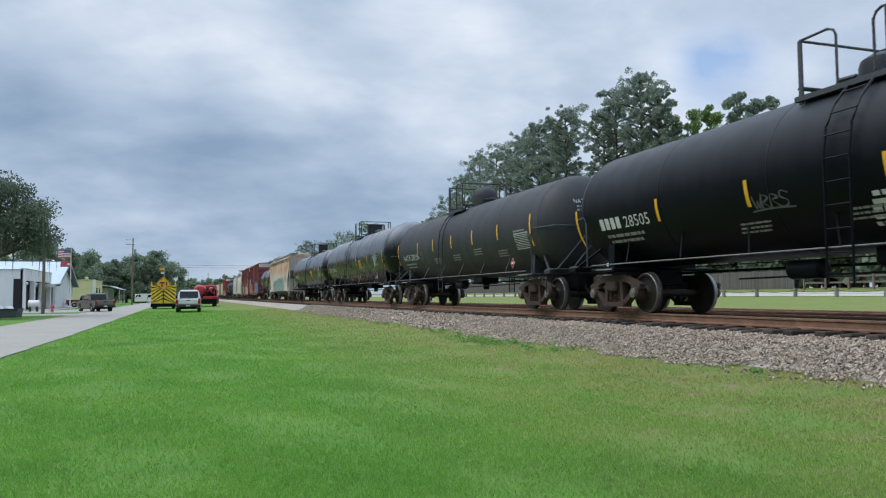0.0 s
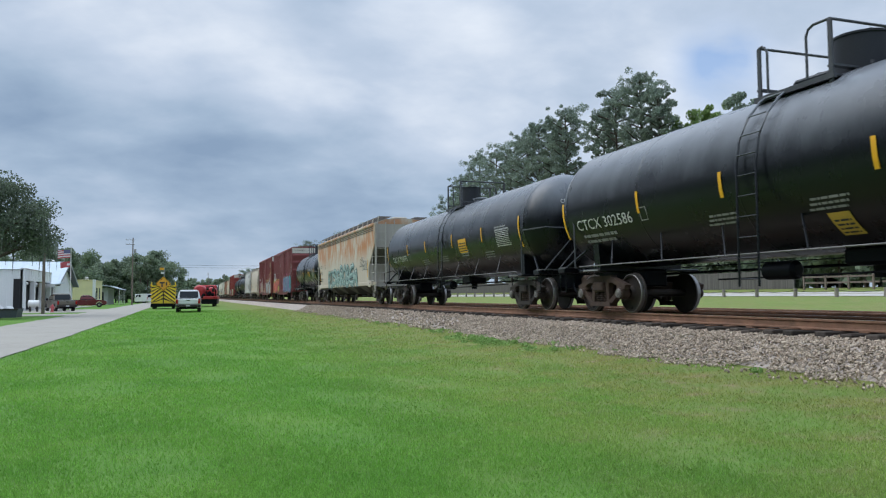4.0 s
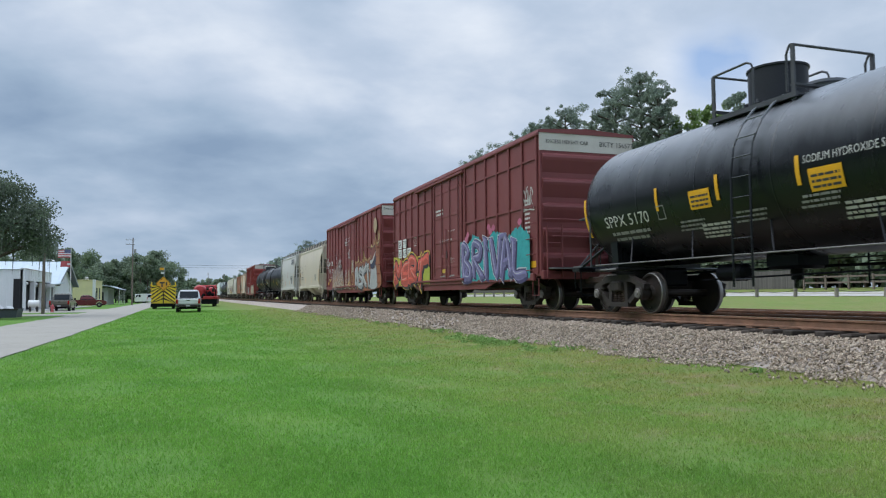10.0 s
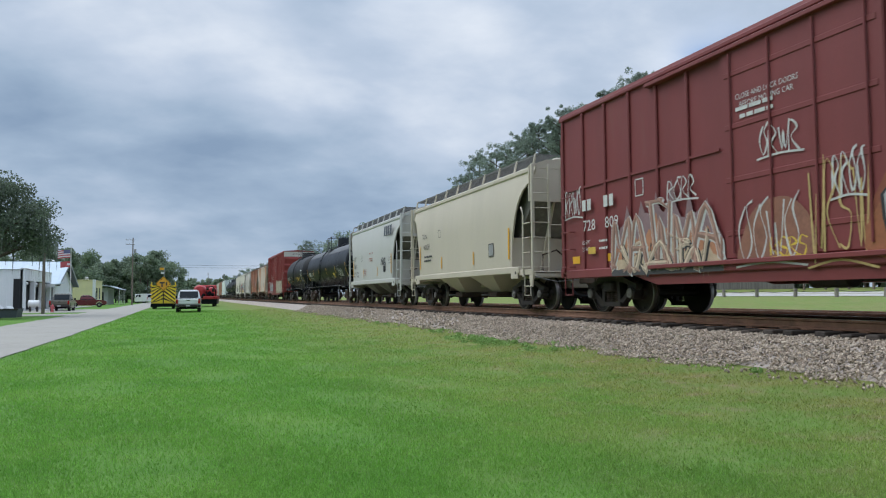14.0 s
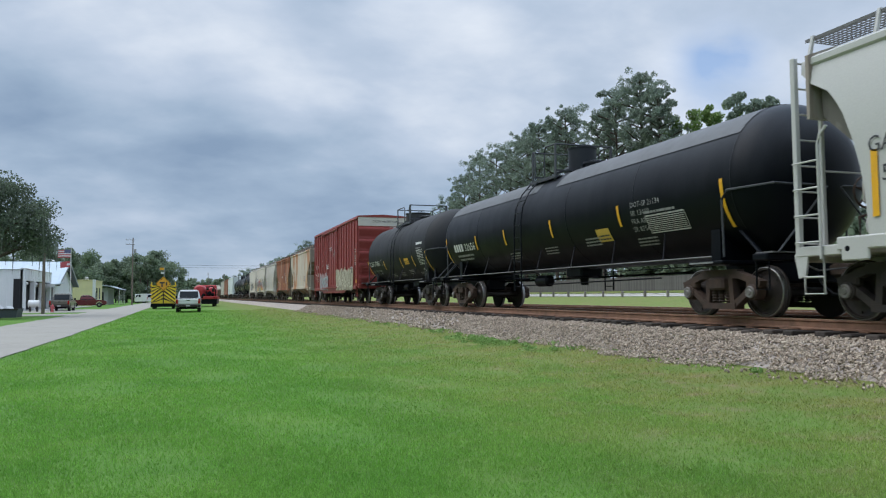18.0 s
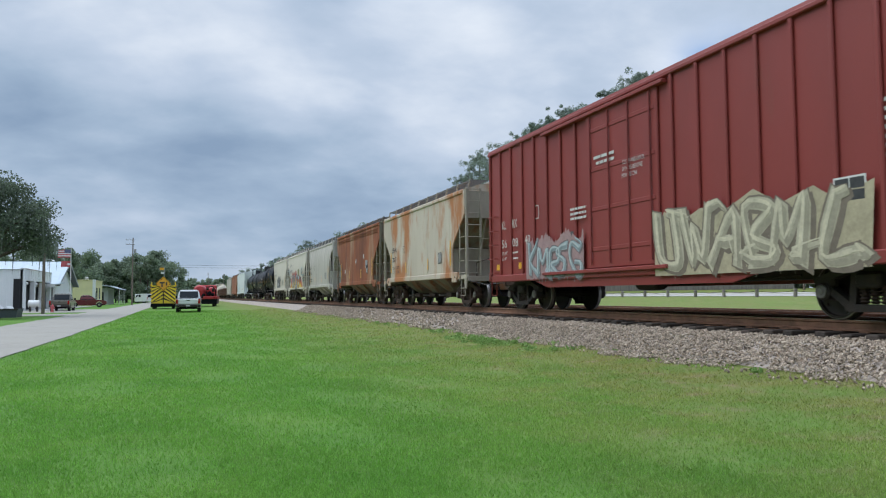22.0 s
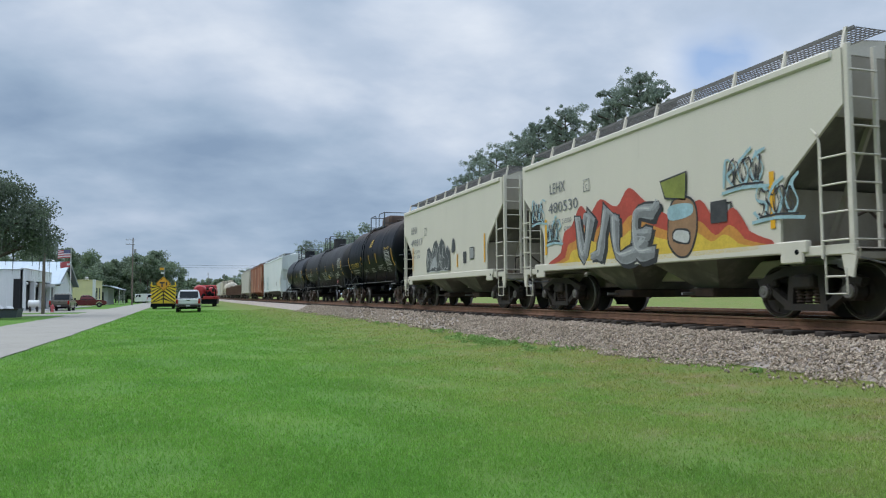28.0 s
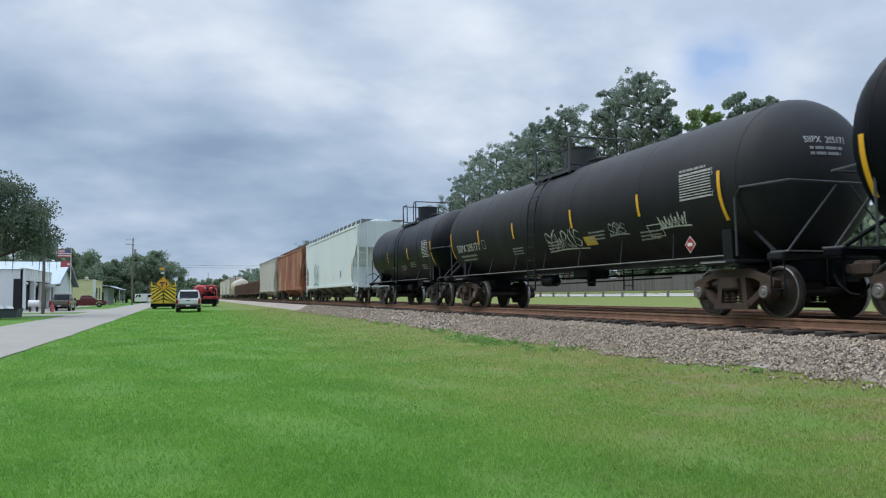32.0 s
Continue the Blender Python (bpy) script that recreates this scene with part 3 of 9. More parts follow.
def add_coupler(car, y0, sgn, reach, mat):
    """Draft sill, coupler and hose at one end; y0 is where the sill ends."""
    m = Mesh().box(-0.30, 0.30, min(y0, y0 - sgn * 2.4), max(y0, y0 - sgn * 2.4), 0.62, 1.02, 0.03)
    part("draft_sill", m, mat, car)
    k = Mesh().box(-0.09, 0.09, min(y0, reach - sgn * 0.2), max(y0, reach - sgn * 0.2), 0.74, 0.92, 0.03)
    k.box(-0.17, 0.17, min(reach - sgn * 0.28, reach + sgn * 0.08), max(reach - sgn * 0.28, reach + sgn * 0.08), 0.69, 0.97, 0.06)
    part("coupler", k, M_STEEL_RUST, car)
    hose = Mesh().tube([(-0.33, y0, 0.75), (-0.35, y0 + sgn * 0.12, 0.58), (-0.3, y0 + sgn * 0.3, 0.42), (-0.2, reach, 0.38)], 0.025)
    part("air_hose", hose, M_BLACK, car, "black rubber air hose", 50)


def hand_brake(car, x, e, s, z, mat):
    """Brake wheel with a thin rim and spokes before its gear box, on a post at a car's end."""
    g = part("brake_gear", Mesh().box(x - 0.22, x + 0.22, min(e, e + s * 0.10), max(e, e + s * 0.10), z - 0.22, z + 0.2, 0.04).box(x - 0.04, x + 0.04, min(e, e + s * 0.05), max(e, e + s * 0.05), 1.0, z), mat, car, "", 40)
    rim = [(x + 0.27 * math.cos(t), e + s * 0.19, z + 0.27 * math.sin(t)) for t in np.linspace(0, 2 * math.pi, 17)]
    w = Mesh().tube(rim, 0.02)
    for k in range(5):
        t = k * 2 * math.pi / 5 + 0.3
        w.tube([(x, e + s * 0.15, z), (x + 0.27 * math.cos(t), e + s * 0.19, z + 0.27 * math.sin(t))], 0.014)
    part("brake_wheel", w, M_STEEL_RUST, g, "", 50)
    part("brake_chain", Mesh().tube([(x + 0.1, e + s * 0.06, z - 0.2), (x + 0.1, e + s * 0.06, 1.05)], 0.014), M_STEEL, g)


def ladder(name, x, y, z0, z1, width, along, mat, car, step=0.38, r=0.02):
    """Upright ladder; its rungs run along 'x' or 'y'."""
    dx, dy = (width / 2, 0) if along == "x" else (0, width / 2)
    m = Mesh()
    for s in (-1, 1):
        m.tube([(x + s * dx, y + s * dy, z0), (x + s * dx, y + s * dy, z1)], r * 1.35)
    ob = part(name, m, mat, car, "", 50)
    z = z0 + 0.12
    while z < z1 - 0.05:
        part("rung", Mesh().tube([(x - dx, y - dy, z), (x + dx, y + dy, z)], r * 0.8), mat, ob, "", 50)
        z += step
    return ob


# ------------------------------------------------------------------ lettering on flat sides and on tanks
OFF = 0.014


def on_side(pts, x, y, z, mirror=1):
    """Letters on the side that faces the lawn: reading runs towards the front of the train."""
    return [(x - OFF, y - a, z + b) for a, b in pts]


def on_tank(pts, R, zc, y, arc):
    """Letters wrapped on a tank; arc: how far their base line lies above the tank's middle, along the skin."""
    return [(-(R + OFF) * math.cos((arc + b) / R), y - a, zc + (R + OFF) * math.sin((arc + b) / R)) for a, b in pts]


def put_words(car, words, height, place, mat=None, squeeze=1.0, name="lettering", width=None):
    """Readable lettering; an underscore stands for a plain block of a letter's size."""
    blocks = len(words) - len(words.lstrip("_"))
    pts, faces = lay_text(words.lstrip("_ "), height, squeeze) if words.strip("_ ") else ([], [])
    adv = height * 0.78 * squeeze
    pts = [(a + adv * blocks + (0.3 * height if blocks else 0), b) for a, b in pts]
    faces = list(faces)
    for k in range(blocks):
        o = len(pts)
        pts += [(k * adv, 0), (k * adv + adv * 0.72, 0), (k * adv + adv * 0.72, height), (k * adv, height)]
        faces.append((o, o + 1, o + 2, o + 3))
    if width:
        full = max(a for a, b in pts)
        pts = [(a * width / full, b) for a, b in pts]
    m = Mesh().add(place(pts), faces)
    me = bpy.data.meshes.new(name)
    me.from_pydata(m.v, [], m.f)
    me.materials.append(mat or M_WHITE_LETTER)
    return part(name, me, None, car, "stencilled lettering")


def put_bars(car, rows, place, mat=None, name="small_lettering"):
    """Lettering too small to read, as plain bars: rows of (from, up, length, height), broken into words."""
    m = Mesh()
    rng = random.Random(len(rows) * 7 + int(rows[0][2] * 100))
    for a, b, ln, h in rows:
        q = a
        while q < a + ln:
            w = min(rng.uniform(1.2, 4.5) * h, a + ln - q)
            k = max(1, int(h / 0.12))
            m.add(place([(q, b), (q + w, b), (q + w, b + h), (q, b + h)]), [(0, 1, 2, 3)])
            q += w + h * 0.5
    me = bpy.data.meshes.new(name)
    me.from_pydata(m.v, [], m.f)
    me.materials.append(mat or M_GREY_LETTER)
    return part(name, me, None, car, "small white stencilled lines")


def put_patch(car, w, h, place, mat, name, label="", skew=0.0):
    """A rectangular sticker or painted mark, bent to the surface in strips."""
    k = max(2, int(h / 0.06))
    pts = [(skew * j / k + i * w, h * j / k) for j in range(k + 1) for i in (0, 1)]
    me = bpy.data.meshes.new(name)
    me.from_pydata(place(pts), [], [(2 * j, 2 * j + 1, 2 * j + 3, 2 * j + 2) for j in range(k)])
    me.materials.append(mat)
    return part(name, me, None, car, label)


def put_frame(car, w, h, place, mat, name="stencil_frame", t=0.02):
    m = Mesh()
    for a, b, c, d in ((0, 0, w, t), (0, h - t, w, h), (0, 0, t, h), (w - t, 0, w, h)):
        m.add(place([(a, b), (c, b), (c, d), (a, d)]), [(0, 1, 2, 3)])
    me = bpy.data.meshes.new(name)
    me.from_pydata(m.v, [], m.f)
    me.materials.append(mat)
    return part(name, me, None, car, "painted outline frame")


def put_table(car, w, h, place, mat=None):
    """A white-lined table of small entries, as on tank cars."""
    rows = 10
    bars = [(0.03, h * (i + 0.25) / rows, w - 0.06, h / rows * 0.38) for i in range(rows)]
    put_frame(car, w, h, place, mat or M_WHITE_LETTER, t=0.012)
    return put_bars(car, bars, place, mat or M_WHITE_LETTER, "data_table")


def put_diamond(car, w, place):
    c = w / 2
    for k, (s, mt) in enumerate(((1.0, M_PLACARD_W), (0.9, M_PLACARD_R))):
        pts = [(c - c * s, c), (c, c - c * s), (c + c * s, c), (c, c + c * s)]
        q = [(x, y) for x, y in pts]
        me = bpy.data.meshes.new("placard")
        me.from_pydata([(x - 0.004 * (k + 1), y, z) for x, y, z in place(q)], [], [(0, 1, 2, 3)])
        me.materials.append(mt)
        part("placard", me, None, car, "red and white hazard diamond")
    me = bpy.data.meshes.new("placard_panel")
    me.from_pydata([(x - 0.013, y, z) for x, y, z in place([(c - c * 0.42, c * 0.8), (c + c * 0.42, c * 0.8), (c + c * 0.42, c * 1.2), (c - c * 0.42, c * 1.2)])], [], [(0, 1, 2, 3)])
    me.materials.append(M_PLACARD_W)
    part("placard_panel", me, None, car)


M_PLACARD_R = surface("placard_red", (0.33, 0.028, 0.035), 0.5, 0, scale=5, bump=0)
M_PLACARD_W = surface("placard_white", (0.72, 0.72, 0.70), 0.5, 0, scale=5, bump=0)


# ------------------------------------------------------------------ spray-painted pieces
STROKES = {
    "V": [[(0, 1), (0.45, 0), (0.9, 1)]], "I": [[(0.4, 0), (0.4, 1)]], "L": [[(0.1, 1), (0.1, 0.05), (0.9, 0)]],
    "E": [[(0.9, 1), (0.1, 0.9), (0.05, 0.1), (0.95, 0)], [(0.1, 0.5), (0.75, 0.52)]],
    "N": [[(0.05, 0), (0.1, 1), (0.85, 0), (0.9, 1)]], "S": [[(0.9, 0.9), (0.3, 1), (0.05, 0.7), (0.85, 0.4), (0.75, 0.05), (0.05, 0.05)]],
    "H": [[(0.05, 0), (0.1, 1)], [(0.9, 0), (0.85, 1)], [(0.1, 0.5), (0.85, 0.55)]], "K": [[(0.1, 0), (0.1, 1)], [(0.9, 1), (0.15, 0.5), (0.95, 0)]],
    "A": [[(0, 0), (0.45, 1), (0.95, 0)], [(0.2, 0.35), (0.75, 0.35)]], "R": [[(0.1, 0), (0.1, 1), (0.8, 0.9), (0.75, 0.55), (0.15, 0.5), (0.95, 0)]],
    "O": [[(0.5, 1), (0.05, 0.65), (0.1, 0.2), (0.5, 0), (0.9, 0.25), (0.9, 0.7), (0.5, 1)]], "B": [[(0.1, 0), (0.1, 1), (0.8, 0.85), (0.2, 0.52), (0.9, 0.3), (0.7, 0.02), (0.1, 0)]],
    "M": [[(0, 0), (0.15, 1), (0.5, 0.4), (0.85, 1), (1, 0)]], "U": [[(0.05, 1), (0.1, 0.2), (0.5, 0), (0.9, 0.2), (0.9, 1)]],
    "G": [[(0.9, 0.85), (0.4, 1), (0.05, 0.5), (0.4, 0), (0.9, 0.15), (0.9, 0.45), (0.55, 0.45)]], "W": [[(0, 1), (0.25, 0), (0.5, 0.7), (0.75, 0), (1, 1)]],
    "P": [[(0.1, 0), (0.1, 1), (0.85, 0.85), (0.8, 0.5), (0.15, 0.45)]], "Z": [[(0.05, 0.95), (0.95, 1), (0.1, 0.05), (0.95, 0)]], "T": [[(0.5, 0), (0.5, 1)], [(0, 0.9), (1, 1)]],
}


def stroke_mesh(lines, width, place, depth):
    """Broad pen strokes with blunt round ends, each laid a hair above the last."""
    m = Mesh()
    k = 0
    for ln in lines:
        for (ax, ay), (bx, by) in zip(ln, ln[1:]):
            d = Vector((bx - ax, by - ay))
            if d.length < 1e-6:
                continue
            d.normalize()
            poly = []
            for (cx, cy), t0 in (((ax, ay), 90), ((bx, by), 270)):
                for j in range(5):
                    an = math.atan2(d.y, d.x) + radians(t0 + 45 * j)
                    poly.append((cx + width * math.cos(an), cy + width * math.sin(an)))
            m.add(place(poly, depth + 0.00012 * k), [tuple(range(10))])
            k = (k + 1) % 16
    return m


def flat_part(name, m, mat, car, label=""):
    me = bpy.data.meshes.new(name)
    me.from_pydata(m.v, [], m.f)
    me.materials.append(mat)
    return part(name, me, None, car, label)


SPRAY = {}


def spray(r, g, b):
    key = (r, g, b)
    if key not in SPRAY:
        SPRAY[key] = surface("spray_paint", key, 0.6, 0, tuple(c * 0.6 for c in key), 0.6, 3.5, bump=0, fine_scale=18, fine_amount=0.25)
    return SPRAY[key]


def tone(mat, k):
    """A lighter or darker can of the same sprayed colour."""
    key = next(c for c, m in SPRAY.items() if m is mat)
    return spray(*(min(0.8, round(c * k, 4)) for c in key))


def brush_mesh(lines, place, depth, grow, widths, shift=(0.0, 0.0)):
    """Broad tapering strokes with slanted, flared ends; each line is a list of points, widths gives its half widths."""
    m = Mesh()
    for n, (ln, ws) in enumerate(zip(lines, widths)):
        pts = [Vector(p) for p in ln]
        k = len(pts)
        left, right = [], []
        for i, p in enumerate(pts):
            d = (pts[min(i + 1, k - 1)] - pts[max(i - 1, 0)])
            d = d.normalized() if d.length > 1e-6 else Vector((1, 0))
            nrm = Vector((-d.y, d.x))
            w = ws[i] * grow
            end = (-1 if i == 0 else 1 if i == k - 1 else 0) * w * 0.75
            q = p + d * end + Vector(shift)
            skew = d * w * 0.35 if i in (0, k - 1) else Vector((0, 0))
            left.append(q + nrm * w + skew)
            right.append(q - nrm * w - skew)
        vs = []
        for i in range(k):
            vs += place([tuple(left[i]), tuple(right[i])], depth + 0.0001 * (n % 12) + 0.00003 * i)
        m.add(vs, [(2 * i, 2 * i + 1, 2 * i + 3, 2 * i + 2) for i in range(k - 1)])
    return m


def bent(ln, k=4):
    """An open line drawn smoothly through some points."""
    out = []
    for i in range(len(ln) - 1):
        p0, p1, p2, p3 = (Vector(ln[min(max(i + j - 1, 0), len(ln) - 1)]) for j in range(4))
        for q in range(k):
            t = q / k
            v = 0.5 * ((2 * p1) + (p2 - p0) * t + (2 * p0 - 5 * p1 + 4 * p2 - p3) * t * t + (3 * p1 - p0 - 3 * p2 + p3) * t ** 3)
            out.append((v.x, v.y))
    return out + [tuple(ln[-1])]


def piece(car, place, letters, a, b, w, h, fill, line, back=None, seed=1, fat=0.13, shine=None, tips=0.10, rim=None):
    """A large painted piece: ragged backing cloud, interlocked letters with a dark drop shadow, outline, two-tone fill and highlights."""
    rng = random.Random(seed)
    n = len(letters)
    lw = w / n
    wd = fat * min(lw, h)
    if back:
        for q, (mt, gr, rise) in enumerate(back):
            m = Mesh()
            k = 14 * n
            top = []
            for i in range(k + 1):
                u = i / k
                top.append((a - 0.04 * w * gr + u * w * (1 + 0.08 * gr), b + h * (rise - 0.18 + 0.30 * abs(math.sin(u * n * 1.7 + seed + q)) * gr + rng.uniform(-tips, tips) * (1.6 if i % 3 == 0 else 0.4))))
            base = [(x, b + rng.uniform(0, 0.05) * h) for x, _ in top]
            m.v = place(top, 0.002 + 0.002 * q) + place(base, 0.002 + 0.002 * q)
            m.f = [(i, i + 1, k + 2 + i, k + 1 + i) for i in range(k)]
            flat_part("paint_cloud", m, mt, car, "sprayed backing colour")
    for i, ch in enumerate(letters):
        sl, gx, gy = rng.uniform(-0.40, 0.42), rng.uniform(-0.16, 0.16) * lw, rng.uniform(-0.10, 0.10) * h
        sc, wide = rng.uniform(0.84, 1.14), rng.uniform(0.90, 1.16)
        lines, widths = [], []
        for st in STROKES[ch]:
            raw = [(a + i * lw + (0.04 + 0.88 * (x * wide + sl * (y - 0.5))) * lw + gx + rng.uniform(-1, 1) * 0.09 * lw, b + (0.10 + 0.78 * y * sc) * h + gy + rng.uniform(-1, 1) * 0.06 * h) for x, y in st]
            raw = [(min(max(x, a), a + w), min(max(y, b + wd), b + h - wd * 0.6)) for x, y in raw]
            ln = bent(raw, 4)
            lines.append(ln)
            f0, f1 = rng.uniform(0.85, 1.5), rng.uniform(0.85, 1.5)
            k = max(len(ln) - 1, 1)
            widths.append([wd * (0.80 + 0.18 * math.sin(3 * j / k * math.pi + seed + i) + 0.5 * (f0 - 1) * max(0, 1 - 3 * j / k) + 0.5 * (f1 - 1) * max(0, 3 * j / k - 2)) for j in range(len(ln))])
        # some letters throw out a pointed arm
        for _ in range(rng.choice((1, 2, 2, 3))):
            x, y = rng.choice(lines)[rng.choice((0, -1))]
            arm = [(x, y), (x + rng.uniform(-0.3, 0.35) * lw, y + rng.uniform(-0.12, 0.14) * h), (x + rng.uniform(-0.5, 0.6) * lw, y + rng.uniform(-0.25, 0.25) * h)]
            arm = [(min(max(p, a), a + w), min(max(q, b + wd), b + h)) for p, q in arm]
            ln = bent(arm, 3)
            lines.append(ln)
            widths.append([wd * 0.75 * (1 - 0.75 * j / (len(ln) - 1)) for j in range(len(ln))])
        z = 0.0005 * (i % 2)
        if rim:
            flat_part("paint_rim", brush_mesh(lines, place, 0.0045 + z, 1.62, widths), rim, car, "sprayed outer line")
        flat_part("paint_shadow", brush_mesh(lines, place, 0.0055 + z, 1.18, widths, (0.55 * wd, -0.45 * wd)), line if not rim else tone(line, 0.9), car, "sprayed drop shadow")
        flat_part("paint_outline", brush_mesh(lines, place, 0.0070 + z, 1.32, widths), line, car, "sprayed outline")
        flat_part("paint_letter", brush_mesh(lines, place, 0.0100 + z, 1.0, widths), fill, car, "large sprayed graffiti letter")
        flat_part("paint_shade", brush_mesh(lines, place, 0.0120 + z, 0.45, widths, (0.28 * wd, -0.34 * wd)), tone(fill, 0.74), car, "darker sprayed shading")
        flat_part("paint_fade", brush_mesh(lines, place, 0.0136 + z, 0.30, widths, (-0.25 * wd, 0.40 * wd)), tone(fill, 1.30), car, "lighter sprayed fade")
        if shine:
            flat_part("paint_highlight", brush_mesh(lines[:1], place, 0.0152 + z, 0.09, widths[:1], (-0.55 * wd, 0.45 * wd)), shine, car, "thin sprayed highlight")
    # runs of paint below
    for k in range(n):
        x = a + w * rng.random()
        flat_part("paint_run", Mesh().add(place([(x, b + 0.02), (x + 0.012, b + 0.02), (x + 0.014, b - rng.uniform(0.05, 0.16)), (x + 0.004, b - 0.05)], 0.0052), [(0, 1, 2, 3)]), tone(fill, 0.8), car)


def rounded(pts, k=4):
    """A closed outline drawn smoothly through some points."""
    out, n = [], len(pts)
    for i in range(n):
        p0, p1, p2, p3 = (Vector(pts[(i + j - 1) % n]) for j in range(4))
        for s in range(k):
            t = s / k
            q = 0.5 * ((2 * p1) + (p2 - p0) * t + (2 * p0 - 5 * p1 + 4 * p2 - p3) * t * t + (3 * p1 - p0 - 3 * p2 + p3) * t ** 3)
            out.append((q.x, q.y))
    return out


def blob(car, place, pts, mat, depth, label, name="paint_figure", line=None, smooth=True):
    pts = rounded(pts) if smooth else pts
    if line:
        cx, cy = sum(a for a, b in pts) / len(pts), sum(b for a, b in pts) / len(pts)
        big = [(a + 0.035 * (1 if a > cx else -1), b + 0.035 * (1 if b > cy else -1)) for a, b in pts]
        flat_part("paint_outline", Mesh().add(place(big, depth - 0.002), [tuple(range(len(big)))]), line, car)
    return flat_part(name, Mesh().add(place(pts, depth), [tuple(range(len(pts)))]), mat, car, label)


def lightning(car, place, a, b, w, rise, mat, seed, n=14, width=0.022):
    """A thin jagged line of painted flame tips, uneven in height and spacing."""
    rng = random.Random(seed)
    ln, u = [], 0.0
    while u < 1.0:
        step = rng.uniform(0.5, 1.5) / n
        lift, lean = rng.choice((0.12, 0.2, 0.3, 0.5)) * rng.uniform(0.8, 1.2), rng.uniform(-0.5, 0.3)
        x, y = a + w * u, b + rise * u + rng.uniform(-0.06, 0.06)
        ln += [(x, y), (x + w * step * (0.25 + lean * 0.6), y + lift * 0.55), (x + w * step * 0.2, y + lift * 0.6), (x + w * step * (0.35 + lean), y + lift), (x + w * step * 0.6, y + lift * 0.3)]
        u += step
    flat_part("paint_line", stroke_mesh([ln], width, place, 0.012), mat, car, "thin sprayed flame line")


def scrawl(car, place, a, b, w, h, mat, seed, n=4, width=0.018):
    """A hand-drawn tag of looping strokes that cannot be read."""
    rng = random.Random(seed)
    lines, widths = [], []
    for i in range(n):
        x0 = a + w * i / n
        u = w / n
        kind = rng.randrange(4)
        if kind == 0:
            raw = [(x0, b), (x0 + 0.15 * u, b + h), (x0 + 0.8 * u, b + 0.7 * h), (x0 + 0.25 * u, b + 0.45 * h), (x0 + 0.95 * u, b)]
        elif kind == 1:
            raw = [(x0 + 0.9 * u, b + 0.85 * h), (x0 + 0.3 * u, b + h), (x0 + 0.1 * u, b + 0.6 * h), (x0 + 0.8 * u, b + 0.35 * h), (x0 + 0.5 * u, b), (x0, b + 0.1 * h)]
        elif kind == 2:
            raw = [(x0, b + 0.9 * h), (x0 + 0.3 * u, b), (x0 + 0.5 * u, b + 0.7 * h), (x0 + 0.7 * u, b), (x0 + 1.05 * u, b + h)]
        else:
            raw = [(x0 + 0.5 * u, b + h), (x0 + 0.05 * u, b + 0.6 * h), (x0 + 0.4 * u, b + 0.05 * h), (x0 + 0.9 * u, b + 0.4 * h), (x0 + 0.55 * u, b + 0.95 * h), (x0 + u, b + 1.1 * h)]
        raw = [(x + rng.uniform(-0.06, 0.06) * u, y + rng.uniform(-0.08, 0.08) * h) for x, y in raw]
        ln = bent(raw, 4)
        lines.append(ln)
        widths.append([width * (0.8 + 0.4 * math.sin(j * 0.7 + i)) for j in range(len(ln))])
    lines.append(bent([(a - 0.05 * w, b - 0.12 * h), (a + 0.5 * w, b - 0.05 * h), (a + 1.08 * w, b - 0.14 * h)], 4))
    widths.append([width] * len(lines[-1]))
    flat_part("scrawl", brush_mesh(lines, place, 0.004, 1.0, widths), mat, car, "thin sprayed tag")["kind"] = "stuff"


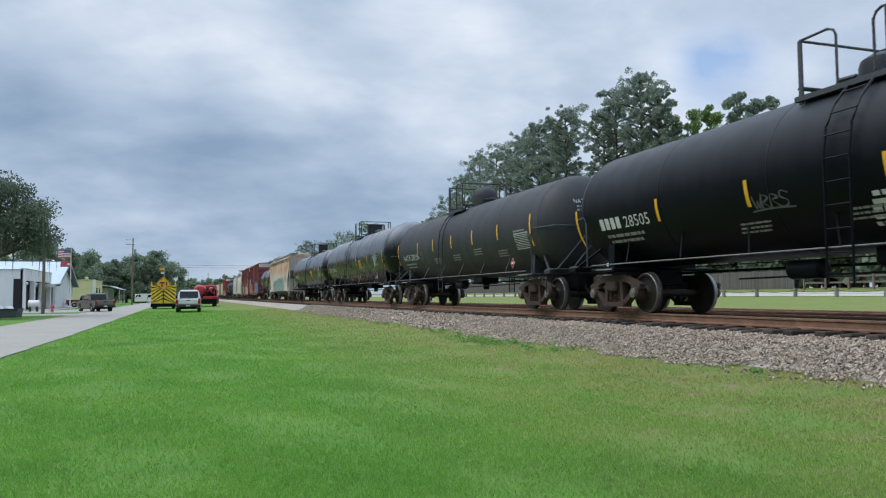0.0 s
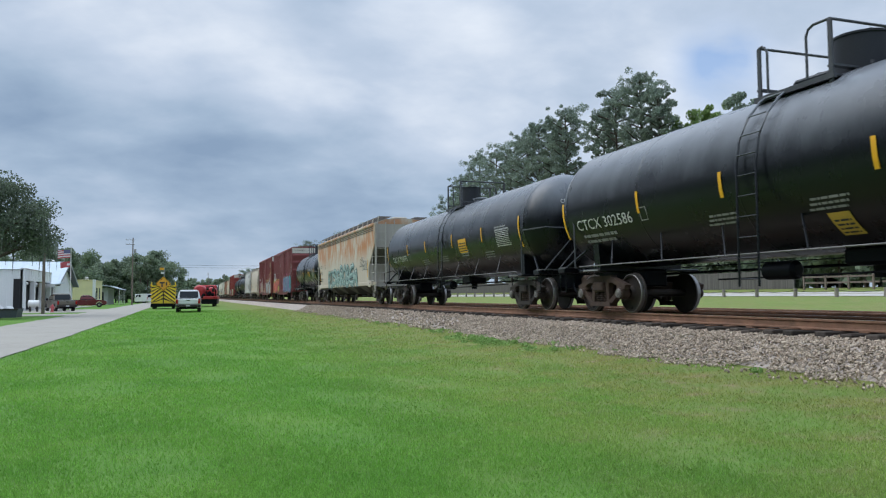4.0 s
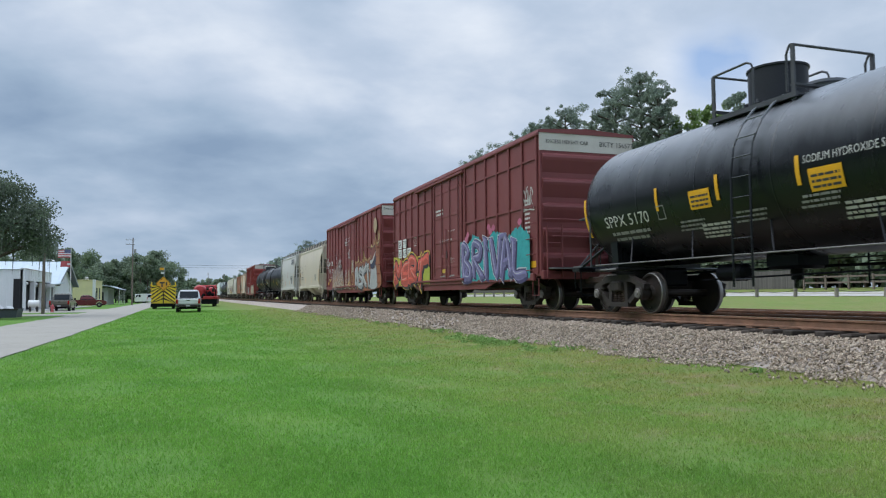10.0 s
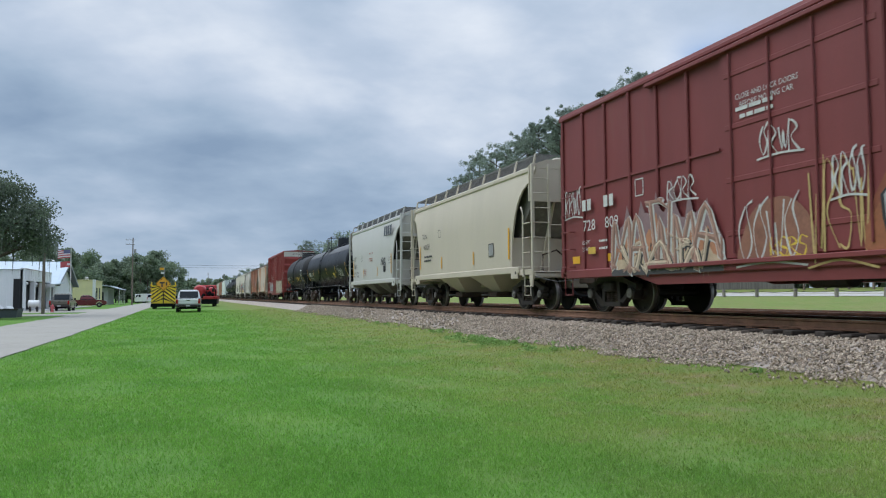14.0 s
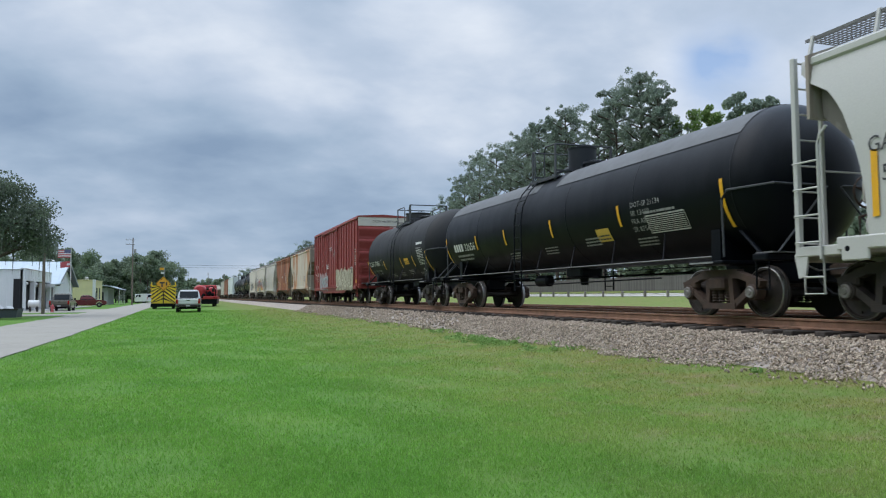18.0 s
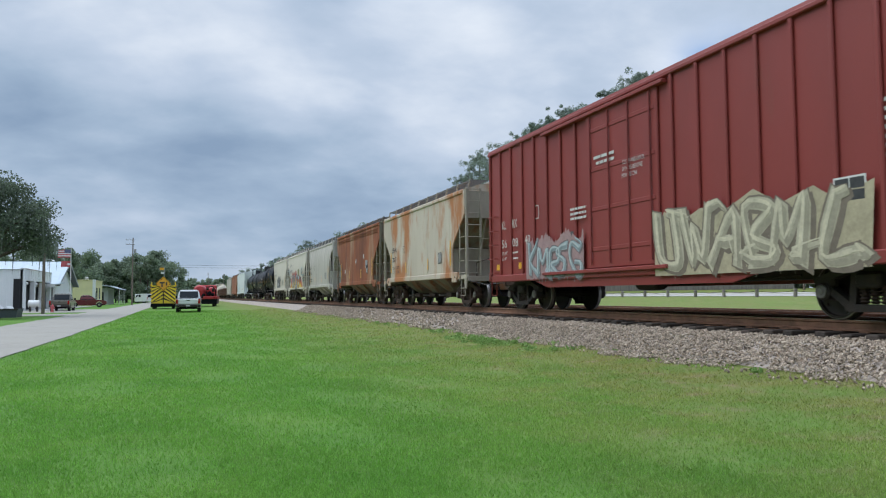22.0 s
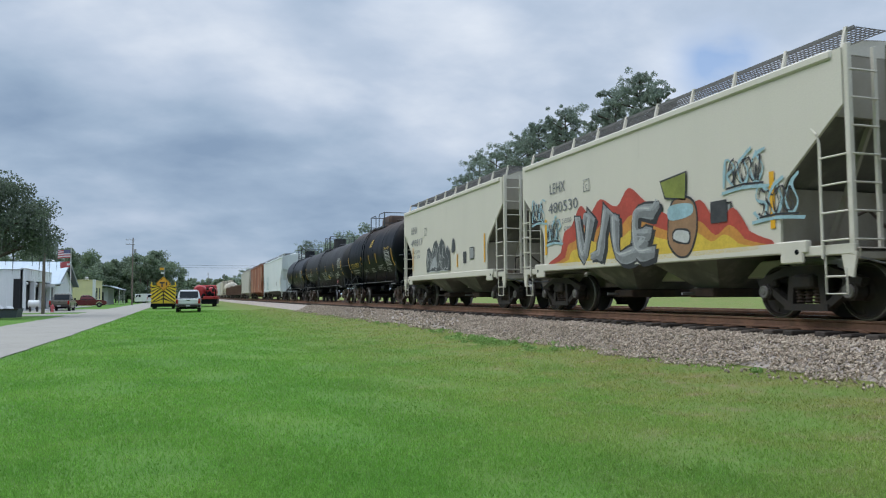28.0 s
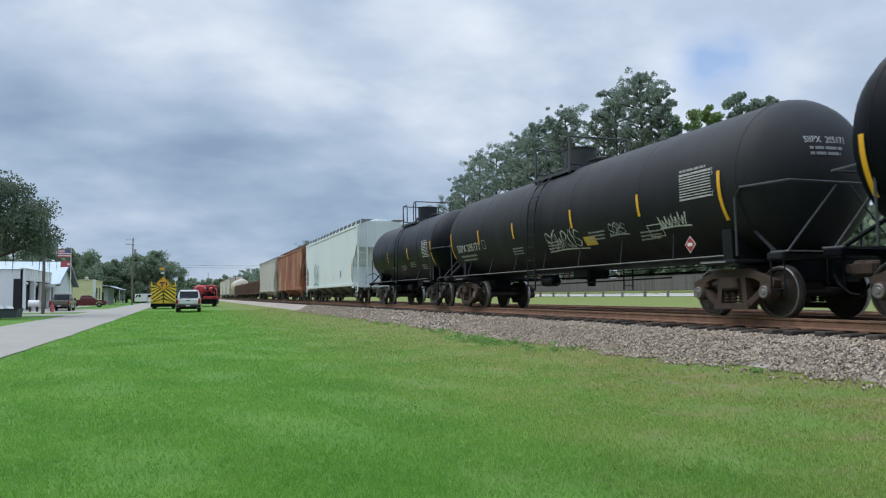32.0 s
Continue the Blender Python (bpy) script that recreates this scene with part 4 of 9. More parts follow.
# ------------------------------------------------------------------ tank cars
def tank_top(car, mat, zt, plat, house):
    """Walkway, end rails with bent returns, valve housing, manway and relief valve on a tank. plat: from, to, rail height, returns; house: place, radius, height, kind."""
    y0, y1, h, ra, rb = plat
    pm = M_RAILING if mat is not M_CREAM else mat
    pl = part("top_platform", Mesh().box(-0.92, -0.50, y0 - 0.08, y1 + 0.08, zt - 0.21, zt - 0.18), pm, car)
    part("walkway", Mesh().box(0.50, 0.92, y0 - 0.08, y1 + 0.08, zt - 0.21, zt - 0.18), pm, pl)
    for q in (-1, 1):
        part("toe_board", Mesh().box(min(q * 0.89, q * 0.96), max(q * 0.89, q * 0.96), y0 - 0.10, y1 + 0.10, zt - 0.25, zt - 0.16), pm, pl)
    for y in (y0, y1):
        part("cross_plank", Mesh().box(-0.92, 0.92, y - 0.06, y + 0.06, zt - 0.04, zt - 0.005), pm, pl)
    y = y0 + 0.1
    while y < y1:
        part("grating_bar", Mesh().box(-0.88, -0.52, y - 0.02, y + 0.02, zt - 0.18, zt - 0.165), M_GRATE, pl)
        y += 0.22
    for y, back, ret in ((y0, 1, ra), (y1, -1, rb)):
        for q in (-1, 1):
            part("stanchion", Mesh().box(q * 0.90 - 0.02, q * 0.90 + 0.02, y - 0.045, y + 0.045, zt - 0.30, zt + h, 0.008), M_RAILING, pl)
            e = y + back * ret
            part("hoop_rail", Mesh().tube([(q * 0.90, y, zt + h), (q * 0.90, e - back * min(0.16, ret * 0.6), zt + h + 0.01), (q * 0.90, e - back * 0.05, zt + h - 0.04), (q * 0.90, e, zt + h - 0.14), (q * 0.90, e, zt - 0.12)], 0.023), M_RAILING, pl, "", 50)
        part("handrail", Mesh().tube([(-0.90, y, zt + h), (0.90, y, zt + h)], 0.024), M_RAILING, pl, "", 50)
    hy, r, hh, kind = house
    if kind == "dome":
        m = Mesh().lathe([(zt - 0.15, r), (zt + hh * 0.45, r), (zt + hh * 0.7, r * 0.92), (zt + hh * 0.9, r * 0.62), (zt + hh * 0.98, r * 0.3), (zt + hh, 0.03)], "z", (0, hy, 0), 24)
    elif kind == "box":
        rings = []
        for z, i in ((zt - 0.2, 0.0), (zt + hh * 0.55, 0.0), (zt + hh * 0.9, 0.10), (zt + hh, 0.25)):
            rings.append([(sx * (0.48 - i * 0.4) , hy + sy * (r - i), z) for sx, sy in ((-0.8, -1), (0.8, -1), (1, -0.85), (1, 0.85), (0.8, 1), (-0.8, 1), (-1, 0.85), (-1, -0.85))])
        m = Mesh().loft(rings)
    else:
        m = Mesh().lathe([(zt - 0.15, r), (zt + hh - 0.07, r), (zt + hh - 0.065, r * 1.05), (zt + hh - 0.03, r * 1.05), (zt + hh - 0.01, r * 0.6), (zt + hh, 0.05)], "z", (0, hy, 0), 28)
    hs = part("protective_housing", m, mat if mat is not M_GLOSS else M_BLACK, car, "valve housing on top", 35)
    if kind == "drum":
        part("lid_hinge", Mesh().box(-0.06, 0.06, hy + r * 0.9, hy + r * 1.12, zt + hh - 0.12, zt + hh + 0.03, 0.01), M_RAILING, hs)
        part("lid_handle", Mesh().tube([(-0.1, hy - r * 0.5, zt + hh - 0.01), (-0.1, hy - r * 0.55, zt + hh + 0.04), (0.1, hy - r * 0.55, zt + hh + 0.04), (0.1, hy - r * 0.5, zt + hh - 0.01)], 0.012), M_RAILING, hs)
        for k in range(8):
            t = k * math.pi / 4 + 0.2
            part("lid_bolt", Mesh().lathe([(zt - 0.02, 0.03), (zt + 0.05, 0.03)], "z", ((r + 0.07) * math.cos(t), hy + (r + 0.07) * math.sin(t), 0), 6), M_RAILING, hs)
    ym = hy - r - 0.52 if hy - r - 0.9 > y0 - 1.2 else y0 - 0.5
    part("manway", Mesh().lathe([(zt - 0.15, 0.30), (zt + 0.10, 0.30), (zt + 0.11, 0.35), (zt + 0.16, 0.35), (zt + 0.20, 0.2), (zt + 0.22, 0.03)], "z", (0.1, ym, 0), 20), mat, car, "", 35)
    part("relief_valve", Mesh().lathe([(zt - 0.1, 0.10), (zt + 0.14, 0.10), (zt + 0.17, 0.14), (zt + 0.26, 0.11), (zt + 0.30, 0.05)], "z", (0.15, y1 - 0.35, 0), 14), M_RAILING, car, "", 35)
    part("vapour_pipe", Mesh().tube([(-0.2, hy + r, zt + 0.12), (-0.25, y1 - 0.2, zt + 0.12), (-0.3, y1 - 0.1, zt - 0.05)], 0.045), M_RAILING, car, "", 40)


def tank_car(c, half, R, zc, mat, label, truck_mat=M_STEEL, over=1.65, stripes=(), stripe_top=0.0, mark=None, mark_mat=None,
             name_end=None, panels=(), table=None, dome=0.46, extra=None, ladder_at=0.0, cap_mat=None, diamonds=False, load=None, plat=None, house=None):
    """stripes: places along the tank, the first and last of them tall; mark: words, from, to, base line; panels and table: place, base line, width, height."""
    car = thing("tank_car", pose(TRACK, c, RAIL), label, "tank car", "cars of the freight train")
    Lh = half + over
    head = 0.60 * R
    prof = [(-Lh, 0.02)]
    for k in range(1, 8):
        t = k / 7 * math.pi / 2
        prof.append((-Lh + head * (1 - math.cos(t)), R * math.sin(t)))
    prof += [(y, R) for y in np.linspace(-Lh + head + 0.05, Lh - head - 0.05, 8)]
    prof += [(-y, r) for y, r in reversed(prof[:8])]
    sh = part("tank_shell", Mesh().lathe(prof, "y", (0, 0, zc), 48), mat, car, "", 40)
    # girth welds
    for y in np.linspace(-Lh + head, Lh - head, 6):
        part("weld_seam", Mesh().lathe([(y - 0.02, R + 0.001), (y - 0.01, R + 0.006), (y + 0.01, R + 0.006), (y + 0.02, R + 0.001)], "y", (0, 0, zc), 48, caps=False), mat, sh, "", 40)
    if cap_mat:
        for y0, y1 in ((0.6, Lh - head), (-Lh + head, -0.6)):
            rings = [[((R + 0.012) * math.sin(t), y, zc + (R + 0.012) * math.cos(t)) for t in np.linspace(-0.95, 0.95, 14)] for y in (y0, y1)]
            part("jacket_cap", Mesh().loft(rings, closed=False, caps=False), cap_mat, car, "paler grey weathered top", 40)
    # saddles and stub sills
    for s in (-1, 1):
        y = s * half
        sad = [(-1.15, 1.0), (1.15, 1.0), (R * 0.80, zc - R * 0.62), (R * 0.6, zc - R * 0.80), (0, zc - R * 0.98), (-R * 0.6, zc - R * 0.80), (-R * 0.80, zc - R * 0.62)]
        part("saddle", Mesh().prism(sad, "y", y - 0.13, y + 0.13), mat, car)
        part("end_sill", Mesh().box(-1.42, 1.42, s * (half + 1.45) - 0.18, s * (half + 1.45) + 0.18, 1.0, 1.12, 0.02), mat, car)
        part("bolster_plate", Mesh().box(-1.42, 1.42, y - 0.5, y + 0.5, 0.98, 1.05, 0.02), mat, car)
        add_coupler(car, s * (half + 1.62), s, s * (half + 2.08), M_BLACK)
        add_truck(car, y, truck_mat)
        # hand rail hoop round the tank's end
        e = s * (half + 1.35)
        part("end_handrail", Mesh().tube([(-1.45, y + s * 0.6, 1.1), (-1.47, y + s * 0.6, 2.15), (-1.46, y + s * 0.72, 2.32), (-1.2, e + s * 0.25, 2.34), (1.2, e + s * 0.25, 2.34), (1.46, y + s * 0.72, 2.32), (1.47, y + s * 0.6, 2.15), (1.45, y + s * 0.6, 1.1)], 0.022), M_RAILING, car, "", 50)
        for q in (-1, 1):
            part("end_brace", Mesh().tube([(q * 1.25, s * (Lh + 0.06), 1.12), (q * 0.15, s * (Lh + 0.08), 2.3)], 0.018), M_RAILING, car, "", 50)
        part("end_grating", Mesh().box(-1.35, 1.35, min(s * (half + 1.3), s * (half + 1.7)), max(s * (half + 1.3), s * (half + 1.7)), 1.125, 1.15), M_GRATE, car)
        part("sill_lettering", Mesh().box(-1.425, -1.421, y - s * 0.1 - 0.35, y - s * 0.1 + 0.35, 1.0, 1.03), M_GREY_LETTER, car)
        for q in (-1.35, 1.35):
            part("side_step", Mesh().tube([(q, s * (half + 1.3), 1.0), (q, s * (half + 1.3), 0.5), (q, s * (half + 1.6), 0.5), (q, s * (half + 1.6), 1.0)], 0.018), mat, car, "", 50)
        part("brace", Mesh().tube([(-1.3, y + s * 1.4, 1.1), (-0.95, y + s * 0.3, zc - R * 0.55)], 0.035), mat, car)
    # safety rail and braces along the sides
    for q in (-1, 1):
        x = q * 1.5
        # near rail in lighter grey: its thin highlight put into the colour
        part("side_rail", Mesh().tube([(x, -half - 0.3, 1.12), (x, half + 0.3, 1.12)], 0.015), M_GRIP if q < 0 else mat, car, "", 50)
        n = max(4, int(half))
        for i in range(n):
            y = -half + 1.2 + (2 * half - 2.4) * i / (n - 1)
            part("rail_bracket", Mesh().tube([(x, y, 1.12), (q * R * 0.80, y + 0.4, zc - R * 0.58)], 0.018), mat, car)
    # brake rigging, piping and outlet below
    part("brake_pipe", Mesh().tube([(0.25, -half, 0.92), (0.25, half, 0.92)], 0.03), M_BLACK, car)
    part("bottom_outlet", Mesh().box(-0.35, 0.35, -0.45, 0.45, zc - R - 0.22, zc - R + 0.1, 0.06).lathe([(zc - R - 0.42, 0.11), (zc - R - 0.2, 0.13)], "z", (0, 0, 0), 12), M_BLACK, car, "", 35)
    part("air_reservoir", Mesh().lathe([(half * 0.2, 0.1), (half * 0.2 + 0.06, 0.17), (half * 0.2 + 0.75, 0.17), (half * 0.2 + 0.8, 0.1)], "y", (-0.35, 0, 0.85), 16), M_BLACK, car, "", 35)
    part("brake_rod", Mesh().tube([(-0.4, -half * 0.6, 0.8), (-0.4, half * 0.5, 0.72)], 0.02), M_BLACK, car)
    tank_top(car, mat, zc + R, plat or (ladder_at - 1.1, ladder_at + 1.0, 0.74, 0.35, 0.7), house or (ladder_at - 0.1, dome, 0.64, "drum"))
    # the side ladder curves up over the shell
    for q in (-1, 1):
        m = Mesh()
        for e in (-0.24, 0.24):
            pts = [(q * (R + 0.10), ladder_at + e, 0.55), (q * (R + 0.10), ladder_at + e, zc)]
            pts += [(q * (R + 0.10) * math.cos(t), ladder_at + e, zc + (R + 0.10) * math.sin(t)) for t in (0.3, 0.6, 0.85, 1.05)]
            m.tube(pts, 0.022)
        ld = part("side_ladder", m, mat, car, "", 50)
        z = 0.68
        while z < zc + R * 0.9:
            xx = R + 0.10 if z < zc else math.sqrt(max((R + 0.10) ** 2 - (z - zc) ** 2, 0.01))
            part("rung", Mesh().tube([(q * xx, ladder_at - 0.24, z), (q * xx, ladder_at + 0.24, z)], 0.014), mat, ld)
            z += 0.36
    # reflective stripes and lettering on the near side
    T = lambda y, arc: (lambda p, d=0.0: on_tank(p, R + d, zc, y, arc))
    for k, y in enumerate(stripes):
        tall = 0.95 if k in (0, len(stripes) - 1) else 0.48
        put_patch(car, 0.09, tall, T(y, stripe_top - tall + (0.1 if tall > 0.5 else 0)), M_YELLOW, "reflective_stripe", "yellow reflective stripe")
    if mark:
        words, y0, y1, arc = mark
        put_words(car, words, 0.27, T(y0, arc), mark_mat, width=y0 - y1)
        if load:
            for k, line in enumerate(load):
                put_words(car, line, 0.115, T(y0 - 0.3 - 0.06 * k, arc - 0.33 - 0.17 * k), mark_mat or M_GREY_LETTER, width=1.75 - 0.05 * k)
        else:
            put_bars(car, [(0, 0.15, 1.5, 0.075), (0.05, 0, 1.3, 0.075)], T(y0 - 0.15, arc - 0.36), M_GREY_LETTER)
        if not words.startswith("_"):
            put_frame(car, 0.26, 0.30, T(y1 - 0.32, arc), M_GREY_LETTER, t=0.02)
    if table:
        y, arc, w, h = table
        put_table(car, w, h, T(y, arc))
        put_bars(car, [(0, 0, w * 0.8, 0.05)], T(y, arc + h + 0.04))
    for f in (0.30, 0.02, -0.25, -0.5):
        y = f * Lh
        put_bars(car, [(0.05 * k, 0.09 * k, 0.75, 0.042) for k in range(3)], T(y, stripe_top - 0.95 - 0.1 * math.sin(9 * f)))
    for y, arc, w, h, mt in panels:
        put_patch(car, w, h, T(y, arc), mt, "warning_panel", "yellow warning panel")
        put_bars(car, [(0.05, 0.05 + 0.09 * k, w - 0.1, 0.04) for k in range(max(1, int(h / 0.09) - 1))], (lambda q, r: lambda p, d=0.0: T(q, r)(p, 0.004))(y, arc), M_DARK_LETTER)
    if name_end:
        # lettering on the leading head
        e = -Lh + 0.06
        for words, hh, zz, ln in ((name_end, 0.125, 0.50, 0.8), (None, 0.075, 0.38, 0.65), (None, 0.075, 0.28, 0.6)):
            fit_y = lambda x, z: -Lh + head * (1 - math.sqrt(max(0.0, 1 - ((x * x + (z - zc) ** 2) / (R * R))))) - 0.02
            pl_f = lambda p, d=0.0, zz=zz: [(-0.62 + a, fit_y(-0.62 + a, zc + zz + b), zc + zz + b) for a, b in p]
            if words:
                put_words(car, words, hh, pl_f, mark_mat, 0.85)
            else:
                put_bars(car, [(0.08, 0, ln, hh * 0.7)], pl_f)
    if diamonds:
        put_diamond(car, 0.34, lambda p, d=0.0: [(-1.47, -half + 0.85 - a, 1.22 + b) for a, b in p])
    if extra:
        extra(car, T, Lh - head)
    return car


# ------------------------------------------------------------------ covered hoppers
def hopper_car(c, half, Lh, eave, mat, label, bays=3, curved=False, truck_mat=M_STEEL, walk_mat=None, mark=None, mark_h=0.34, dark=True, extra=None, mid=None, ribs=0, sill=1.2, mark_col=None, posts=True, board=0.36, slope=None, load=None, end_mat=None):
    car = thing("covered_hopper_car", pose(TRACK, c, RAIL), label, "hopper car", "cars of the freight train")
    W = 1.55
    em = end_mat or mat
    cut = 1.45
    drop = 1.1 if Lh > 8 else 0.85
    ze, zs = eave, sill
    # the side sheet's outline: cut away at the ends below
    if curved:
        edge = [(Lh - 0.14, ze), (Lh - 0.20, ze - 0.35)] + [(Lh - 0.20 - (cut - 0.2) * math.sin(t), ze - 0.35 - (ze - 0.35 - zs) * (1 - math.cos(t)) * 0.98) for t in np.linspace(0.35, math.pi / 2, 7)]
    else:
        edge = [(Lh - 0.14, ze), (Lh - 0.14, ze - drop), (Lh - cut + 0.16, ze - drop - 0.95), (Lh - cut + 0.03, ze - drop - 1.15), (Lh - cut, ze - drop - 1.35), (Lh - cut, zs)]
    side = [(-y, z) for y, z in edge] + [(y, z) for y, z in reversed(edge)]
    for s in (-1, 1):
        if curved:
            # the sides belly out like a barrel
            zz = np.linspace(zs, ze, 15)
            ez, ey = [z for _, z in reversed(edge)], [y for y, _ in reversed(edge)]
            ring = []
            for z in zz:
                xw = W + 0.02 - 0.20 * max(0.0, (z - 2.6) / (ze - 2.6)) ** 2
                yl = float(np.interp(z, ez, ey))
                ring.append([(s * (xw - 0.05), -yl, z), (s * xw, -yl, z), (s * xw, yl, z), (s * (xw - 0.05), yl, z)])
            sh = part("side_sheet", Mesh().loft(ring), mat, car, "", 50)
        else:
            sh = part("side_sheet", Mesh().prism(side, "x", s * W - 0.025, s * W + 0.025), mat, car, "", 30)
        for i in range(ribs):
            y = -Lh + cut + 0.3 + (2 * Lh - 2 * cut - 0.6) * i / max(1, ribs - 1)
            part("side_seam", Mesh().box(s * W - 0.035, s * W + 0.035, y - 0.03, y + 0.03, zs + 0.12, ze - 0.14, 0.01), mat, sh)
        xc = W - 0.18 if curved else W
        part("top_chord", Mesh().box(s * xc - 0.07, s * xc + 0.07, -Lh + 0.3, Lh - 0.3, ze - 0.13, ze + 0.02, 0.03), mat, car)
        part("side_sill", Mesh().box(s * (W - 0.01) - 0.06, s * (W - 0.01) + 0.06, -Lh + 0.9, Lh - 0.9, zs - 0.14, zs + 0.06, 0.02), mat, car)
    # inner body: slope sheets and hopper bottoms
    sec = [(-Lh + 0.45, ze - 0.95), (-Lh + cut + 0.12, 2.16), (-Lh + cut + 0.12, zs - 0.05), (Lh - cut - 0.12, zs - 0.05), (Lh - cut - 0.12, 2.16), (Lh - 0.45, ze - 0.95), (Lh - 0.4, ze), (-Lh + 0.4, ze)]
    wi = W - 0.27 if curved else W - 0.04
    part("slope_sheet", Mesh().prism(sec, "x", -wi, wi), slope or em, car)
    wr = W - 0.18 if curved else W
    roof = [(-wr, ze - 0.02), (wr, ze - 0.02), (W * 0.6, ze + 0.22), (0, ze + 0.30), (-W * 0.6, ze + 0.22)]
    part("roof", Mesh().prism(roof, "y", -Lh + 0.32, Lh - 0.32), mat, car, "", 30)
    span = 2 * (half - 1.45)
    for i in range(bays):
        y = -span / 2 + span * (i + 0.5) / bays
        b = min(span / bays * 0.47, 1.12)
        lo = 0.42
        rings = [[(-W + 0.1, y - b, zs - 0.04), (W - 0.1, y - b, zs - 0.04), (W - 0.1, y + b, zs - 0.04), (-W + 0.1, y + b, zs - 0.04)],
                 [(-0.75, y - 0.32, lo + 0.12), (0.75, y - 0.32, lo + 0.12), (0.75, y + 0.32, lo + 0.12), (-0.75, y + 0.32, lo + 0.12)]]
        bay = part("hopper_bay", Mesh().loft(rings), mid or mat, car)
        part("outlet_gate", Mesh().box(-0.95, 0.95, y - 0.38, y + 0.38, lo - 0.06, lo + 0.12, 0.03), M_STEEL_RUST, bay)
        part("gate_shaft", Mesh().tube([(-1.25, y + 0.2, lo + 0.02), (1.25, y + 0.2, lo + 0.02)], 0.035), M_GRIP, bay)
    part("centre_sill", Mesh().box(-0.28, 0.28, -Lh + 0.6, Lh - 0.6, 0.72, 1.05, 0.03), mat, car)
    for s in (-1, 1):
        e = s * Lh
        add_coupler(car, s * (Lh - 0.05), s, s * max(Lh + 0.42, half + 2.05), mat)
        add_truck(car, s * half, truck_mat)
        part("end_platform", Mesh().box(-1.5, 1.5, min(e, e - s * 1.3), max(e, e - s * 1.3), 1.02, 1.10, 0.015), em, car)
        lm = walk_mat or em
        part("shear_plate", Mesh().box(-W + 0.04, W - 0.04, min(e - s * (cut + 0.02), e - s * (cut + 0.09)), max(e - s * (cut + 0.02), e - s * (cut + 0.09)), 1.08, 2.15, 0.01), em, car, "upright plate under the slope sheet")
        part("end_sill_beam", Mesh().box(-1.5, 1.5, min(e, e - s * 0.12), max(e, e - s * 0.12), 0.92, 1.10, 0.02), em, car)
        for q in (-1, 1):
            x, yc, ys = q * 1.50, e - s * 0.10, e - s * 0.60
            part("corner_post", Mesh().box(x - 0.045, x + 0.045, yc - 0.045, yc + 0.045, 0.98, ze + 0.06, 0.01), lm, car)
            # short side ladder: a bent stile and rungs to the corner post
            zt = zs + 1.72
            sl = part("side_ladder", Mesh().tube([(q * 1.58, ys, 0.95), (q * 1.58, ys, zt - 0.2), (q * 1.575, ys - s * 0.05, zt - 0.05), (q * 1.56, ys - s * 0.16, zt + 0.06)], 0.024), lm, car, "", 50)
            for k in range(4):
                z = 1.22 + 0.42 * k
                part("rung", Mesh().tube([(q * 1.585, ys, z), (q * 1.585, yc, z)], 0.016), lm, sl, "", 50)
            # tall end ladder between the corner post and a second post
            xi = q * 0.98
            el = part("end_ladder", Mesh().box(xi - 0.035, xi + 0.035, e - s * 0.10 - 0.03, e - s * 0.10 + 0.03, 1.05, ze + 0.05, 0.008), lm, car)
            k = 0
            while 1.22 + 0.42 * k < ze + 0.05:
                z = 1.22 + 0.42 * k
                part("rung", Mesh().tube([(x, yc - s * -0.05, z), (xi, e - s * 0.05, z)], 0.016), lm, el, "", 50)
                k += 1
            part("step_bracket", Mesh().prism([(e - s * 0.02, 1.04), (e - s * 0.30, 1.04), (e - s * 0.24, 0.70), (e - s * 0.10, 0.66)], "x", q * 1.52 - 0.02, q * 1.52 + 0.02), lm, car)
            st = part("sill_step", Mesh().tube([(q * 1.53, ys, 1.0), (q * 1.53, ys, 0.42), (q * 1.53, e - s * 0.22, 0.42), (q * 1.53, e - s * 0.22, 0.8)], 0.02), lm, car, "", 50)
            part("tread", Mesh().tube([(q * 1.53, ys, 0.68), (q * 1.53, e - s * 0.22, 0.68)], 0.018), lm, st, "", 50)
            jp = part("jacking_pad", Mesh().box(q * 1.57 - 0.03, q * 1.57 + 0.03, min(e - s * 0.98, e - s * 1.46), max(e - s * 0.98, e - s * 1.46), 0.90, 1.24, 0.02), mat, car)
            part("pad_hole", Mesh().lathe([(q * 1.60, 0.045), (q * 1.605, 0.04)], "x", (0, e - s * 1.1, 1.08), 10), M_BLACK, jp)
            part("sill_end", Mesh().box(q * 1.50 - 0.05, q * 1.50 + 0.05, min(e - s * 0.05, e - s * 1.0), max(e - s * 0.05, e - s * 1.0), 1.0, 1.16, 0.015), mat, car)
            part("slope_brace", Mesh().prism([(e - s * 0.42, ze - 0.9), (e - s * 0.52, ze - 0.9), (e - s * (cut + 0.05), 1.1), (e - s * (cut - 0.06), 1.1)], "x", q * 0.62 - 0.03, q * 0.62 + 0.03), em, car)
        part("handrail", Mesh().tube([(-1.0, e - s * 0.04, 2.42), (1.0, e - s * 0.04, 2.42)], 0.016), lm, car, "", 50)
        part("uncoupling_rod", Mesh().tube([(-1.5, e - s * 0.0, 0.95), (-0.9, e + s * 0.12, 0.80), (-0.2, e + s * 0.14, 0.86)], 0.015), M_GRIP, car, "", 50)
        hi = 1.25 if Lh > 8 else 0.98
